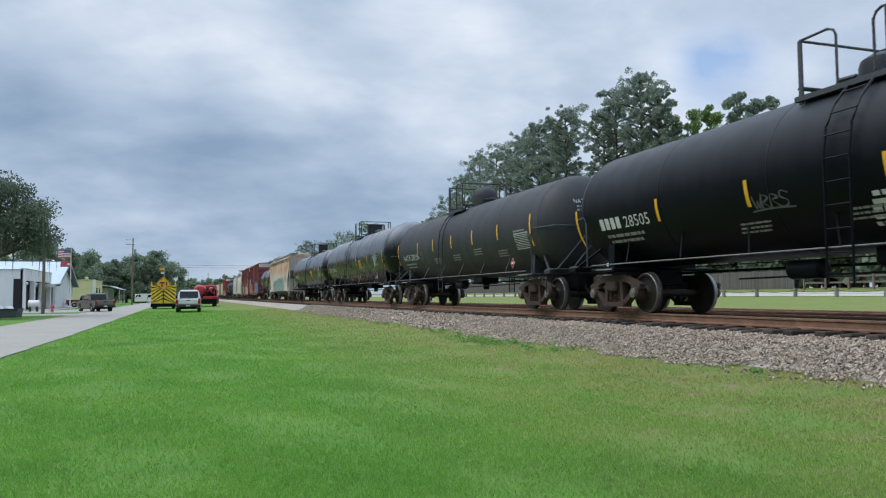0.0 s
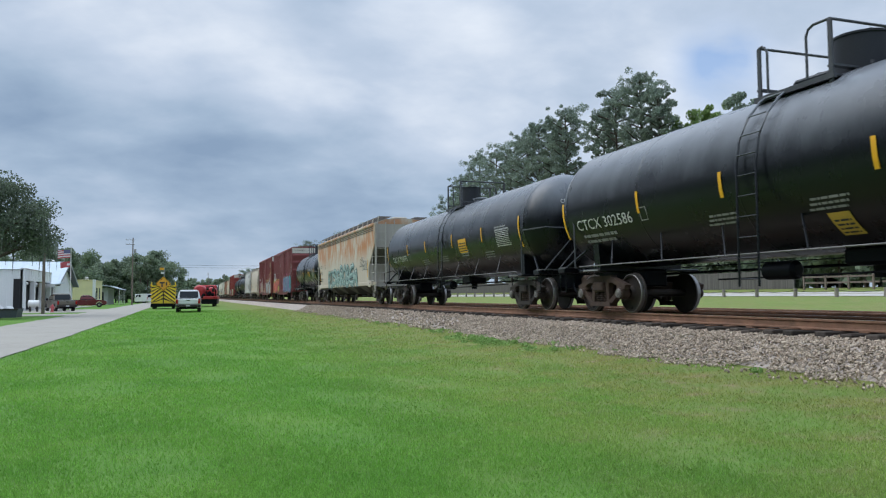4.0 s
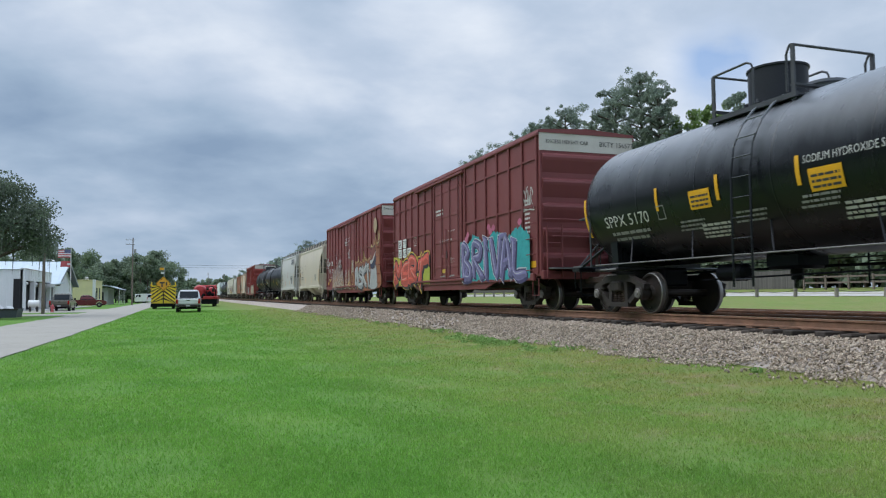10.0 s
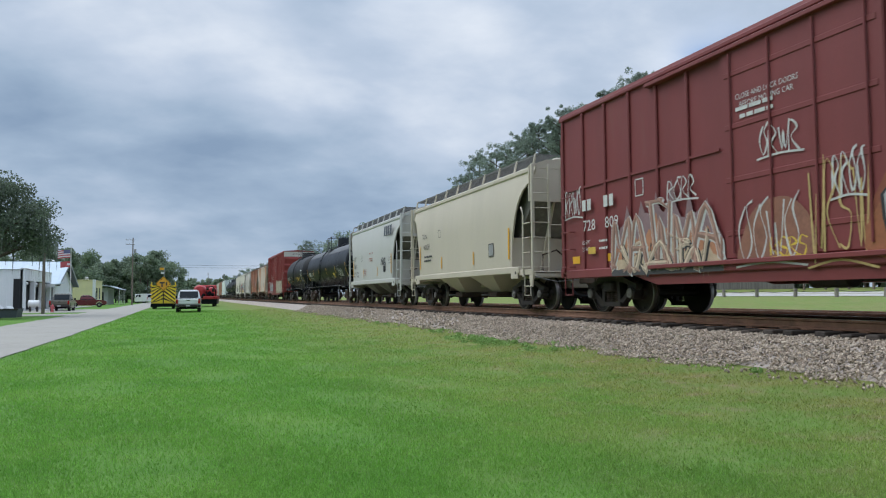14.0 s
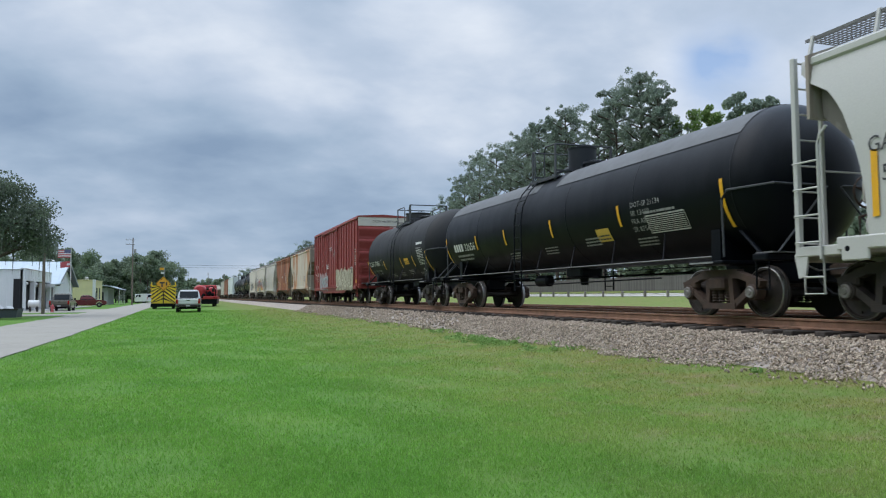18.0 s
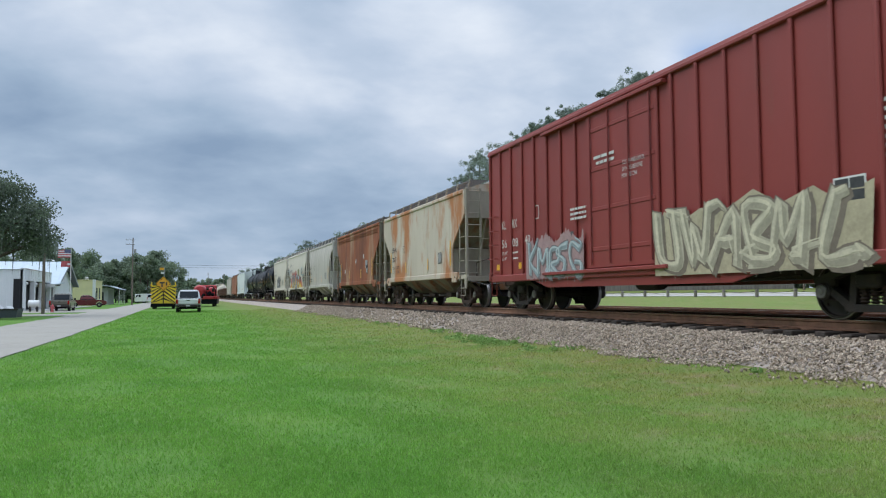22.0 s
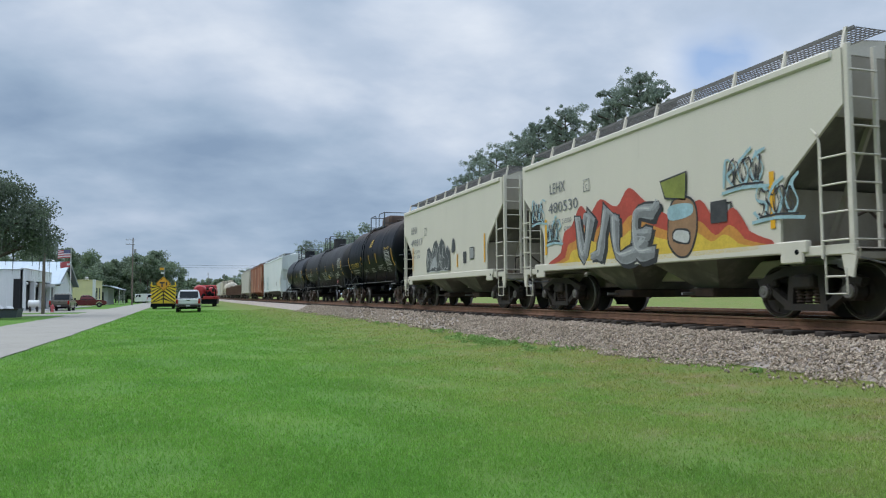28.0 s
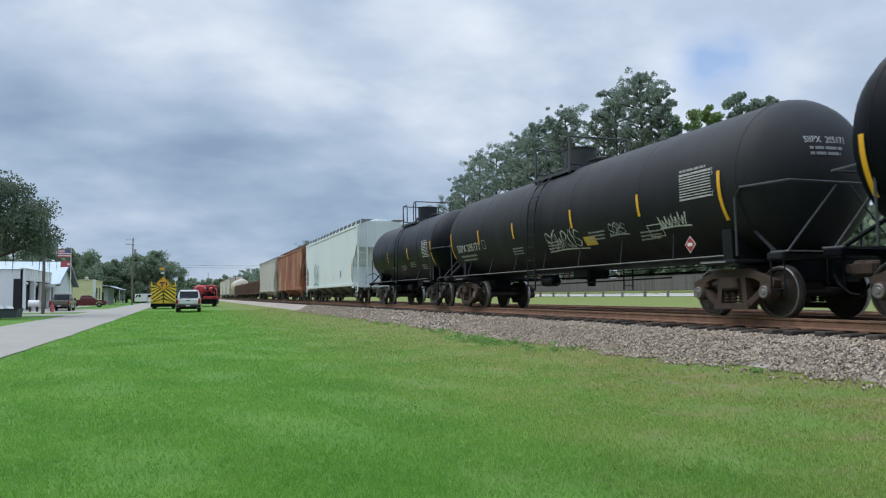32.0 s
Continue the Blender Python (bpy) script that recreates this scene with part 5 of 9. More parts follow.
        part("end_sheet", Mesh().prism([(-W + 0.06, ze - hi), (W - 0.06, ze - hi), (W - 0.06, ze + 0.04), (W * 0.6, ze + 0.24), (0, ze + 0.31), (-W * 0.6, ze + 0.24), (-W + 0.06, ze + 0.04)], "y", e - s * 0.36 - 0.03, e - s * 0.36 + 0.03), em, car)
        for x in (-0.45, 0.45):
            part("end_stiffener", Mesh().box(x - 0.03, x + 0.03, e - s * 0.33 - 0.03, e - s * 0.33 + 0.03, ze - hi + 0.04, ze + 0.2), em, car)
        part("valve_pipe", Mesh().tube([(-0.9, e - s * 0.7, 1.12), (-0.9, e - s * 0.7, 1.6), (-0.4, e - s * 0.8, 1.75), (0.2, e - s * 0.8, 1.3)], 0.025), M_STEEL_RUST, car, "", 50)
        if s > 0:
            hand_brake(car, 0.25, e, 1, 2.15, em)
            part("air_tank", Mesh().lathe([(-0.75, 0.1), (-0.7, 0.22), (0.5, 0.22), (0.55, 0.1)], "x", (0.1, e - 0.75, 1.5), 14), mat, car, "", 40)
    # running boards on brackets above the roof edges
    wm = walk_mat or mat
    for q in (-1, 1):
        z = ze + board
        grid = Mesh()
        y = -Lh + 0.15
        while y < Lh - 0.15:
            grid.box(q * 0.95 - 0.32, q * 0.95 + 0.32, y, y + 0.016, z - 0.012, z)
            y += 0.085
        for x in (0.65, 0.74, 0.83, 0.92, 1.01, 1.10, 1.19):
            grid.box(q * x - 0.006, q * x + 0.006, -Lh + 0.15, Lh - 0.15, z - 0.016, z)
        wb = part("running_board", grid, M_GRATE, car, "dark steel grating walkway")
        k = max(6, int(Lh * 2 / 1.25))
        for i in range(k + 1):
            y = -Lh + 0.3 + (2 * Lh - 0.6) * i / k
            part("board_bracket", Mesh().prism([(q * 1.42, ze - 0.05), (q * 1.36, ze - 0.05), (q * 1.25, z + 0.04), (q * 1.30, z + 0.04)], "y", y - 0.025, y + 0.025), wm, wb)
        part("board_edge", Mesh().box(q * 1.28 - 0.01, q * 1.28 + 0.01, -Lh + 0.15, Lh - 0.15, z - 0.035, z + 0.015), M_GRATE, wb)
    part("loading_hatch", Mesh().box(-0.38, 0.38, -Lh + 0.8, Lh - 0.8, ze + 0.28, ze + 0.42, 0.04), wm, car)
    S = lambda y, z: (lambda p, d=0.0: on_side(p, -W - 0.03 - d, y, z))
    for words, y, z, w in mark or ():
        put_words(car, words, mark_h, S(y, z), mark_col or M_DARK_LETTER, width=w)
    if mark:
        y, z = mark[-1][1], mark[-1][2]
        if load:
            for k, line in enumerate(load):
                put_words(car, line, 0.13, S(y - 0.1 - 0.02 * k, z - 0.32 - 0.21 * k), mark_col or M_DARK_LETTER, width=1.15)
            put_words(car, "C", 0.13, S(y - 1.98, z + 0.40), mark_col or M_DARK_LETTER, width=0.1)
        else:
            put_bars(car, [(0, 0.16, 1.0, 0.07), (0, 0, 0.9, 0.07)], S(y - 0.1, z - 0.5), mark_col or M_DARK_LETTER)
        put_frame(car, 0.28, 0.30, S(y - 1.9, z + 0.35), mark_col or M_DARK_LETTER, t=0.02)
    for y in (Lh - cut - 0.1, -(Lh - cut) + 0.2):
        put_patch(car, 0.11, 0.95, S(y, zs + 0.3), M_YELLOW, "reflective_stripe", "yellow reflective stripe")
    for y in (Lh * 0.3, -Lh * 0.25):
        put_patch(car, 0.09, 0.45, S(y, zs + 0.25), M_YELLOW, "reflective_stripe", "yellow reflective stripe")
    put_frame(car, 0.42, 0.42, S(-Lh * 0.48, zs + 0.45), M_DARK_LETTER, t=0.03)
    put_patch(car, 0.34, 0.34, S(-Lh * 0.48 - 0.04, zs + 0.49), M_GREY_LETTER, "label_plate", "dark stencilled square")
    if extra:
        extra(car, S, Lh)
    return car


# ------------------------------------------------------------------ boxcars
def box_car(c, half, Lh, mat, label, rib_step=0.95, door=(-0.6, 2.5), mark=None, mark_h=0.33, white=None, extra=None, top=5.05, bottom=0.95, end_words=None, plates=False, truck_mat=M_STEEL, rails=(2.96, 4.27)):
    car = thing("box_car", pose(TRACK, c, RAIL), label, "boxcar", "cars of the freight train")
    W = 1.50
    part("body", Mesh().box(-W, W, -Lh, Lh, bottom, top - 0.06, 0.02), mat, car)
    part("roof", Mesh().prism([(-W - 0.04, top - 0.08), (W + 0.04, top - 0.08), (W + 0.02, top), (0, top + 0.09), (-W - 0.02, top)], "y", -Lh - 0.03, Lh + 0.03), mat, car)
    part("centre_sill", Mesh().box(-0.3, 0.3, -Lh + 0.2, Lh - 0.2, 0.68, 0.97), M_STEEL, car)
    d0, d1 = door[0], door[0] + door[1]
    for s in (-1, 1):
        x = s * W
        lo, hi = min(x, x + s * 0.06), max(x, x + s * 0.06)
        n = round((2 * Lh - 0.3) / rib_step)
        for i in range(n + 1):
            y = -Lh + 0.12 + (2 * Lh - 0.24) * i / n
            if d0 - 0.15 < y < d1 + 0.15:
                continue
            part("side_post", Mesh().box(lo, hi, y - 0.045, y + 0.045, bottom + 0.05, top - 0.12, 0.02), mat, car)
        part("top_chord", Mesh().box(lo - 0.015, hi + 0.015, -Lh, Lh, top - 0.17, top - 0.08, 0.015), mat, car)
        part("side_sill", Mesh().box(lo - 0.02, hi + 0.02, -Lh + 0.3, Lh - 0.3, bottom - 0.12, bottom + 0.09, 0.02), mat, car)
        part("centre_skirt", Mesh().prism([(-half + 1.6, bottom - 0.1), (half - 1.6, bottom - 0.1), (half - 2.5, bottom - 0.32), (-half + 2.5, bottom - 0.32)], "x", x - 0.02 if s < 0 else x - 0.03, x + 0.03 if s < 0 else x + 0.02), mat, car)
        for z in rails:
            part("side_rail", Mesh().box(lo + 0.02, hi - 0.02, -Lh + 0.1, d0 - 0.1, z - 0.03, z + 0.03), mat, car)
            part("side_rail", Mesh().box(lo + 0.02, hi - 0.02, d1 + 0.1, Lh - 0.1, z - 0.03, z + 0.03), mat, car)
        dr = part("door", Mesh().box(min(x, x + s * 0.06), max(x, x + s * 0.06), d0, d1, bottom + 0.1, top - 0.28, 0.02), mat, car)
        xo = x + s * 0.075
        for k in range(4):
            z = bottom + 0.55 + k * 0.95
            part("door_rib", Mesh().box(min(x + s * 0.05, xo), max(x + s * 0.05, xo), d0 + 0.1, d1 - 0.1, z - 0.05, z + 0.05, 0.015), mat, dr)
        for f in (0.08, 0.36, 0.64, 0.92):
            y = d0 + (d1 - d0) * f
            part("lock_bar", Mesh().tube([(xo + s * 0.02, y, bottom + 0.2), (xo + s * 0.02, y, top - 0.35)], 0.022), mat, dr, "", 50)
        part("door_track", Mesh().box(min(x, x + s * 0.15), max(x, x + s * 0.15), d0 - 0.3, d1 + 2.3, top - 0.30, top - 0.22, 0.01), mat, car)
        part("door_track", Mesh().box(min(x, x + s * 0.15), max(x, x + s * 0.15), d0 - 0.3, d1 + 2.3, bottom + 0.0, bottom + 0.08, 0.01), mat, car)
    for s in (-1, 1):
        e = s * Lh
        for k in range(5):
            z = top - 0.74 - k * 0.70
            part("end_rib", Mesh().prism([(e, z - 0.46), (e + s * 0.10, z - 0.12), (e + s * 0.115, z - 0.04), (e + s * 0.10, z + 0.03), (e, z + 0.09)], "x", -W + 0.06, W - 0.06), mat, car)
        for x in (-W + 0.03, W - 0.03):
            part("corner_post", Mesh().box(x - 0.04, x + 0.04, min(e, e + s * 0.05), max(e, e + s * 0.05), bottom, top - 0.6, 0.01), mat, car)
        if white:
            part("end_panel", Mesh().box(-W, W, min(e, e + s * 0.012), max(e, e + s * 0.012), top - 0.58, top - 0.04), white, car, "dirty white painted top of the end")
        for q in (-1, 1):
            for k in range(5):
                z = 1.12 + 0.44 * k
                part("grab_iron", Mesh().tube([(q * W, e - s * 0.66, z), (q * (W + 0.13), e - s * 0.64, z), (q * (W + 0.13), e - s * 0.16, z), (q * W, e - s * 0.14, z)], 0.015), mat, car, "", 50)
            part("sill_step", Mesh().tube([(q * 1.5, e - s * 0.5, 0.9), (q * 1.5, e - s * 0.5, 0.42), (q * 1.5, e - s * 0.12, 0.42), (q * 1.5, e - s * 0.12, 0.9)], 0.02), mat, car, "", 50)
        ladder("end_ladder", -W + 0.36, e + s * 0.17, 0.9, 2.35, 0.46, "x", mat, car, 0.42, 0.017)
        part("end_handrail", Mesh().tube([(-W + 0.1, e + s * 0.02, 2.52), (-W + 0.1, e + s * 0.17, 2.52), (W - 0.2, e + s * 0.17, 2.52), (W - 0.2, e + s * 0.02, 2.52)], 0.018), mat, car, "", 50)
        part("end_sill", Mesh().box(-W, W, min(e, e + s * 0.14), max(e, e + s * 0.14), 0.86, 1.10, 0.02), mat, car)
        part("crossover_platform", Mesh().box(-1.3, 1.3, min(e + s * 0.02, e + s * 0.42), max(e + s * 0.02, e + s * 0.42), 1.14, 1.18), M_GRATE, car)
        part("end_handrail", Mesh().tube([(-1.2, e + s * 0.15, 2.05), (1.2, e + s * 0.15, 2.05)], 0.02), mat, car)
        if s < 0:
            hand_brake(car, 0.2, e - 0.08, -1, 2.0, M_STEEL_RUST)
            # dark parts stand for the brake gear together with the shade around it
            part("brake_platform", Mesh().box(0.0, 1.4, e - 0.55, e - 0.06, 1.20, 1.26, 0.01), M_STEEL, car, "dark brake platform")
            part("gear_case", Mesh().box(0.55, 1.25, e - 0.34, e - 0.10, 1.30, 1.95, 0.05), M_STEEL, car, "dark brake gear case")
            part("rigging_rod", Mesh().tube([(0.9, e - 0.25, 1.3), (0.9, e - 0.25, 0.85), (0.2, e - 0.2, 0.8)], 0.03), M_STEEL, car, "", 40)
            for x in (0.45, 1.32):
                part("platform_post", Mesh().tube([(x, e - 0.5, 1.24), (x, e - 0.5, 2.25), (x, e - 0.1, 2.3)], 0.018), M_STEEL, car, "", 50)
        add_coupler(car, s * (Lh - 0.1), s, s * max(half + 2.6, Lh + 0.75), M_STEEL)
        add_truck(car, s * half, truck_mat)
    part("brake_rod", Mesh().tube([(-0.6, -half * 0.7, 0.75), (-0.6, -1.2, 0.62), (-0.6, half * 0.6, 0.74)], 0.022), M_STEEL, car)
    part("brake_cylinder", Mesh().lathe([(-0.6, 0.1), (-0.55, 0.2), (0.2, 0.2), (0.25, 0.08)], "y", (-0.85, 0, 0.72), 14), M_STEEL, car, "", 40)
    S = lambda y, z: (lambda p, d=0.0: on_side(p, -W - 0.065 - d, y, z))
    P = lambda y, z: (lambda p, d=0.0: on_side(p, -W - d, y, z))
    for words, y, z, w in mark or ():
        if plates:
            put_patch(car, w + 0.12, mark_h + 0.12, S(y + 0.06, z - 0.06), M_PLACARD_W, "number_board", "white painted square")
        put_words(car, words, mark_h, (lambda q, r: lambda p, d=0.0: S(q, r)(p, 0.004))(y, z), M_DARK_LETTER if plates else M_WHITE_LETTER, width=w)
    for k, word in enumerate(("LT WT", "LD LMT")):
        put_words(car, word, 0.095, S(Lh - 1.15, 1.48 + 0.17 * k), width=0.36 + 0.04 * k)
        put_bars(car, [(0, 0, 0.36, 0.05)], S(Lh - 1.95, 1.49 + 0.17 * k), M_WHITE_LETTER)
    put_bars(car, [(0, 0.13 * k, 0.34, 0.06) for k in range(8)], P(-Lh + 0.95, 2.2), M_WHITE_LETTER)
    put_frame(car, 0.32, 0.38, P(4.45, 2.55), M_WHITE_LETTER, t=0.025)
    put_bars(car, [(0, 0.14, 0.9, 0.07), (0.1, 0, 0.8, 0.07)], S(d1 - 0.4, 3.5), M_WHITE_LETTER)
    for y in (Lh - 0.55, Lh - 2.2, -Lh + 0.6, -Lh + 2.4):
        put_patch(car, 0.36, 0.18, P(y, bottom + 0.25), M_YELLOW, "reflective_patch", "yellow reflective patch")
    if end_words:
        e = -Lh - 0.075
        for words, hh, a, z in end_words:
            if words:
                put_words(car, words, hh, lambda p, d=0.0: [(-W + a + u, e + (0.055 if z > top - 0.6 else 0), z + v) for u, v in p], M_DARK_LETTER if z > top - 0.55 else M_WHITE_LETTER, 0.95)
            else:
                put_bars(car, [(0, 0.0, 0.9, hh), (0.1, hh * 1.5, 0.7, hh)], lambda p, d=0.0: [(-W + a + u, e, z + v) for u, v in p], M_WHITE_LETTER)
    if extra:
        extra(car, P, S, Lh)
    return car


# ------------------------------------------------------------------ low gondolas far down the train
def gondola_car(c, half, Lh, mat, label):
    car = thing("gondola_car", pose(TRACK, c, RAIL), label, "gondola", "cars of the freight train")
    for s in (-1, 1):
        part("side", Mesh().box(s * 1.5 - 0.05, s * 1.5 + 0.05, -Lh, Lh, 0.8, 2.55, 0.02), mat, car)
        part("top_rail", Mesh().box(s * 1.5 - 0.1, s * 1.5 + 0.1, -Lh, Lh, 2.48, 2.6, 0.02), mat, car)
        for i in range(11):
            y = -Lh + 0.1 + (2 * Lh - 0.2) * i / 10
            part("stake", Mesh().box(s * 1.6 - 0.06, s * 1.6 + 0.06, y - 0.07, y + 0.07, 0.85, 2.5), mat, car)
        part("end", Mesh().box(-1.5, 1.5, s * Lh - 0.06, s * Lh + 0.06, 0.8, 2.75, 0.02), mat, car)
        add_coupler(car, s * Lh, s, s * (Lh + 0.9), M_STEEL)
        add_truck(car, s * half, M_STEEL)
    part("floor", Mesh().box(-1.5, 1.5, -Lh, Lh, 0.85, 0.98), mat, car)
    return car


# ------------------------------------------------------------------ paints of the train
M_GRIP = surface("worn_grey_steel", (0.20, 0.20, 0.20), 0.55, 0.3, (0.10, 0.09, 0.085), 0.6, 5, bump=0.05)
# weathered black rails, greyed: sky veil and lit edges put into the colour
M_RAILING = surface("hazed_railing", (0.055, 0.060, 0.068), 0.6, 0.1, (0.032, 0.034, 0.038), 0.7, 6, bump=0.08)
M_GRATE = surface("dark_grating", (0.17, 0.17, 0.17), 0.7, 0.2, (0.09, 0.085, 0.08), 0.6, 30, (1, 1, 1), bump=0.4, bump_scale=40)
M_CAP = surface("grey_jacket_cap", (0.10, 0.105, 0.11), 0.55, 0, (0.07, 0.07, 0.072), 0.7, 1.5, bump=0.05)
M_CREAM = surface("cream_paint", (0.55, 0.485, 0.39), 0.55, 0, (0.46, 0.41, 0.33), 0.6, 0.8, (1, 1, 0.2), bump=0.04, third=(0.40, 0.22, 0.11), third_at=(0.66, 0.86), third_scale=1.5, third_stretch=(1, 1, 0.15))
M_GACX = surface("pale_grey_paint", (0.50, 0.495, 0.47), 0.5, 0, (0.46, 0.45, 0.425), 0.5, 0.7, (1, 1, 0.2), bump=0.03, third=(0.36, 0.35, 0.33), third_at=(0.6, 0.9), third_scale=1.2, third_stretch=(1, 1, 0.2))
M_ACFX = surface("rust_streaked_grey_paint", (0.54, 0.505, 0.43), 0.7, 0, (0.45, 0.39, 0.30), 0.7, 0.6, (1, 1, 0.18), bump=0.05, third=(0.46, 0.20, 0.085), third_at=(0.37, 0.56), third_scale=1.5, third_stretch=(1, 1.0, 0.42), third_band=(2.3, 3.1, 4.6))
M_LEHX7 = surface("beige_rusty_paint", (0.56, 0.495, 0.41), 0.7, 0, (0.40, 0.345, 0.275), 0.6, 0.6, (1, 1, 0.2), bump=0.04, third=(0.42, 0.17, 0.065), third_at=(0.43, 0.56), third_scale=0.8, third_stretch=(1, 1, 0.4))
M_RUSTCAR = surface("rust_brown_paint", (0.31, 0.092, 0.035), 0.85, 0, (0.13, 0.042, 0.022), 0.95, 1.0, (1, 1, 0.35), bump=0.06, third=(0.38, 0.25, 0.16), third_at=(0.50, 0.66), third_scale=0.9, third_stretch=(1, 1, 0.22))
M_GRIME = surface("grimy_end_paint", (0.26, 0.225, 0.165), 0.85, 0, (0.10, 0.085, 0.065), 0.9, 1.2, (1, 1, 0.4), bump=0.06, third=(0.22, 0.085, 0.04), third_at=(0.5, 0.66), third_scale=1.6)
M_GREYHOP = surface("stained_grey_paint", (0.50, 0.475, 0.42), 0.7, 0, (0.30, 0.28, 0.25), 0.8, 1.1, (1, 2.5, 0.12), bump=0.04, third=(0.24, 0.19, 0.15), third_at=(0.56, 0.76), third_scale=1.3, third_stretch=(1, 2.0, 0.15))
M_LEHX = surface("light_beige_paint", (0.635, 0.59, 0.505), 0.6, 0, (0.55, 0.52, 0.445), 0.5, 0.7, (1, 1, 0.2), bump=0.03, third=(0.34, 0.30, 0.25), third_at=(0.62, 0.9), third_scale=1.2, third_stretch=(1, 1, 0.15))
M_WHITEHOP = surface("white_hopper_paint", (0.66, 0.70, 0.70), 0.55, 0, (0.55, 0.60, 0.60), 0.5, 0.6, (1, 1, 0.25), bump=0.03)
# slope sheets and bays: end-cavity and underside shade put into a darker grey
M_SHADE_GREY = surface("cavity_shade_paint", (0.17, 0.16, 0.14), 0.8, 0, (0.085, 0.08, 0.072), 0.9, 1.1, (1, 1, 0.4), bump=0.05, third=(0.30, 0.28, 0.24), third_at=(0.55, 0.75), third_scale=1.5)
M_TANEND = surface("dirty_tan_paint", (0.36, 0.325, 0.265), 0.75, 0, (0.22, 0.195, 0.155), 0.8, 1.3, (1, 1, 0.35), bump=0.05, third=(0.24, 0.13, 0.075), third_at=(0.6, 0.78), third_scale=1.4)
# bays: underside shade put into the grey; also used for dark side bands
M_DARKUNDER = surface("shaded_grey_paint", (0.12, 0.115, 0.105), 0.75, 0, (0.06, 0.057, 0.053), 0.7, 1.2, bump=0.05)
M_BOXRED = surface("oxide_red_paint", (0.196, 0.045, 0.046), 0.6, 0, (0.150, 0.036, 0.036), 0.6, 0.8, (1, 1, 0.3), bump=0.04, third=(0.17, 0.075, 0.06), third_at=(0.6, 0.85), third_scale=1.2, third_stretch=(1, 1, 0.2))
M_REDBROWN = surface("dark_red_paint", (0.205, 0.041, 0.041), 0.6, 0, (0.150, 0.032, 0.032), 0.6, 0.8, (1, 1, 0.3), bump=0.04, third=(0.19, 0.07, 0.055), third_at=(0.62, 0.88), third_scale=1.3, third_stretch=(1, 1, 0.2))
M_KLRX = surface("brick_red_paint", (0.262, 0.040, 0.034), 0.55, 0, (0.205, 0.034, 0.029), 0.6, 0.7, (1, 1, 0.3), bump=0.04, third=(0.20, 0.06, 0.045), third_at=(0.62, 0.85), third_scale=1.3, third_stretch=(1, 1, 0.2))
M_END_WHITE = surface("dirty_white_panel", (0.58, 0.55, 0.50), 0.7, 0, (0.46, 0.42, 0.36), 0.6, 1.6, (1, 1, 0.3), bump=0.03, third=(0.38, 0.22, 0.13), third_at=(0.64, 0.8), third_scale=2.2)
M_GOND = surface("brown_gondola_paint", (0.17, 0.095, 0.065), 0.8, 0, (0.12, 0.07, 0.05), 0.7, 1.0, bump=0.05)

M_SLATE = spray(0.17, 0.18, 0.20)
M_GREYWALL_T = spray(0.10, 0.10, 0.11)
SILVER, BLUE, TEAL, PINK, VIOLET = spray(0.42, 0.43, 0.44), spray(0.20, 0.36, 0.42), spray(0.03, 0.36, 0.38), spray(0.55, 0.14, 0.24), spray(0.20, 0.16, 0.36)
CORAL, LIME, ORANGE, FLAME, INK, CHALK, PALE, SUNNY, CRIMSON = (spray(0.62, 0.10, 0.07), spray(0.42, 0.45, 0.05), spray(0.58, 0.20, 0.04), spray(0.55, 0.40, 0.16), spray(0.03, 0.03, 0.035),
                                                               spray(0.60, 0.60, 0.58), spray(0.30, 0.42, 0.42), spray(0.72, 0.50, 0.06), spray(0.55, 0.05, 0.04))


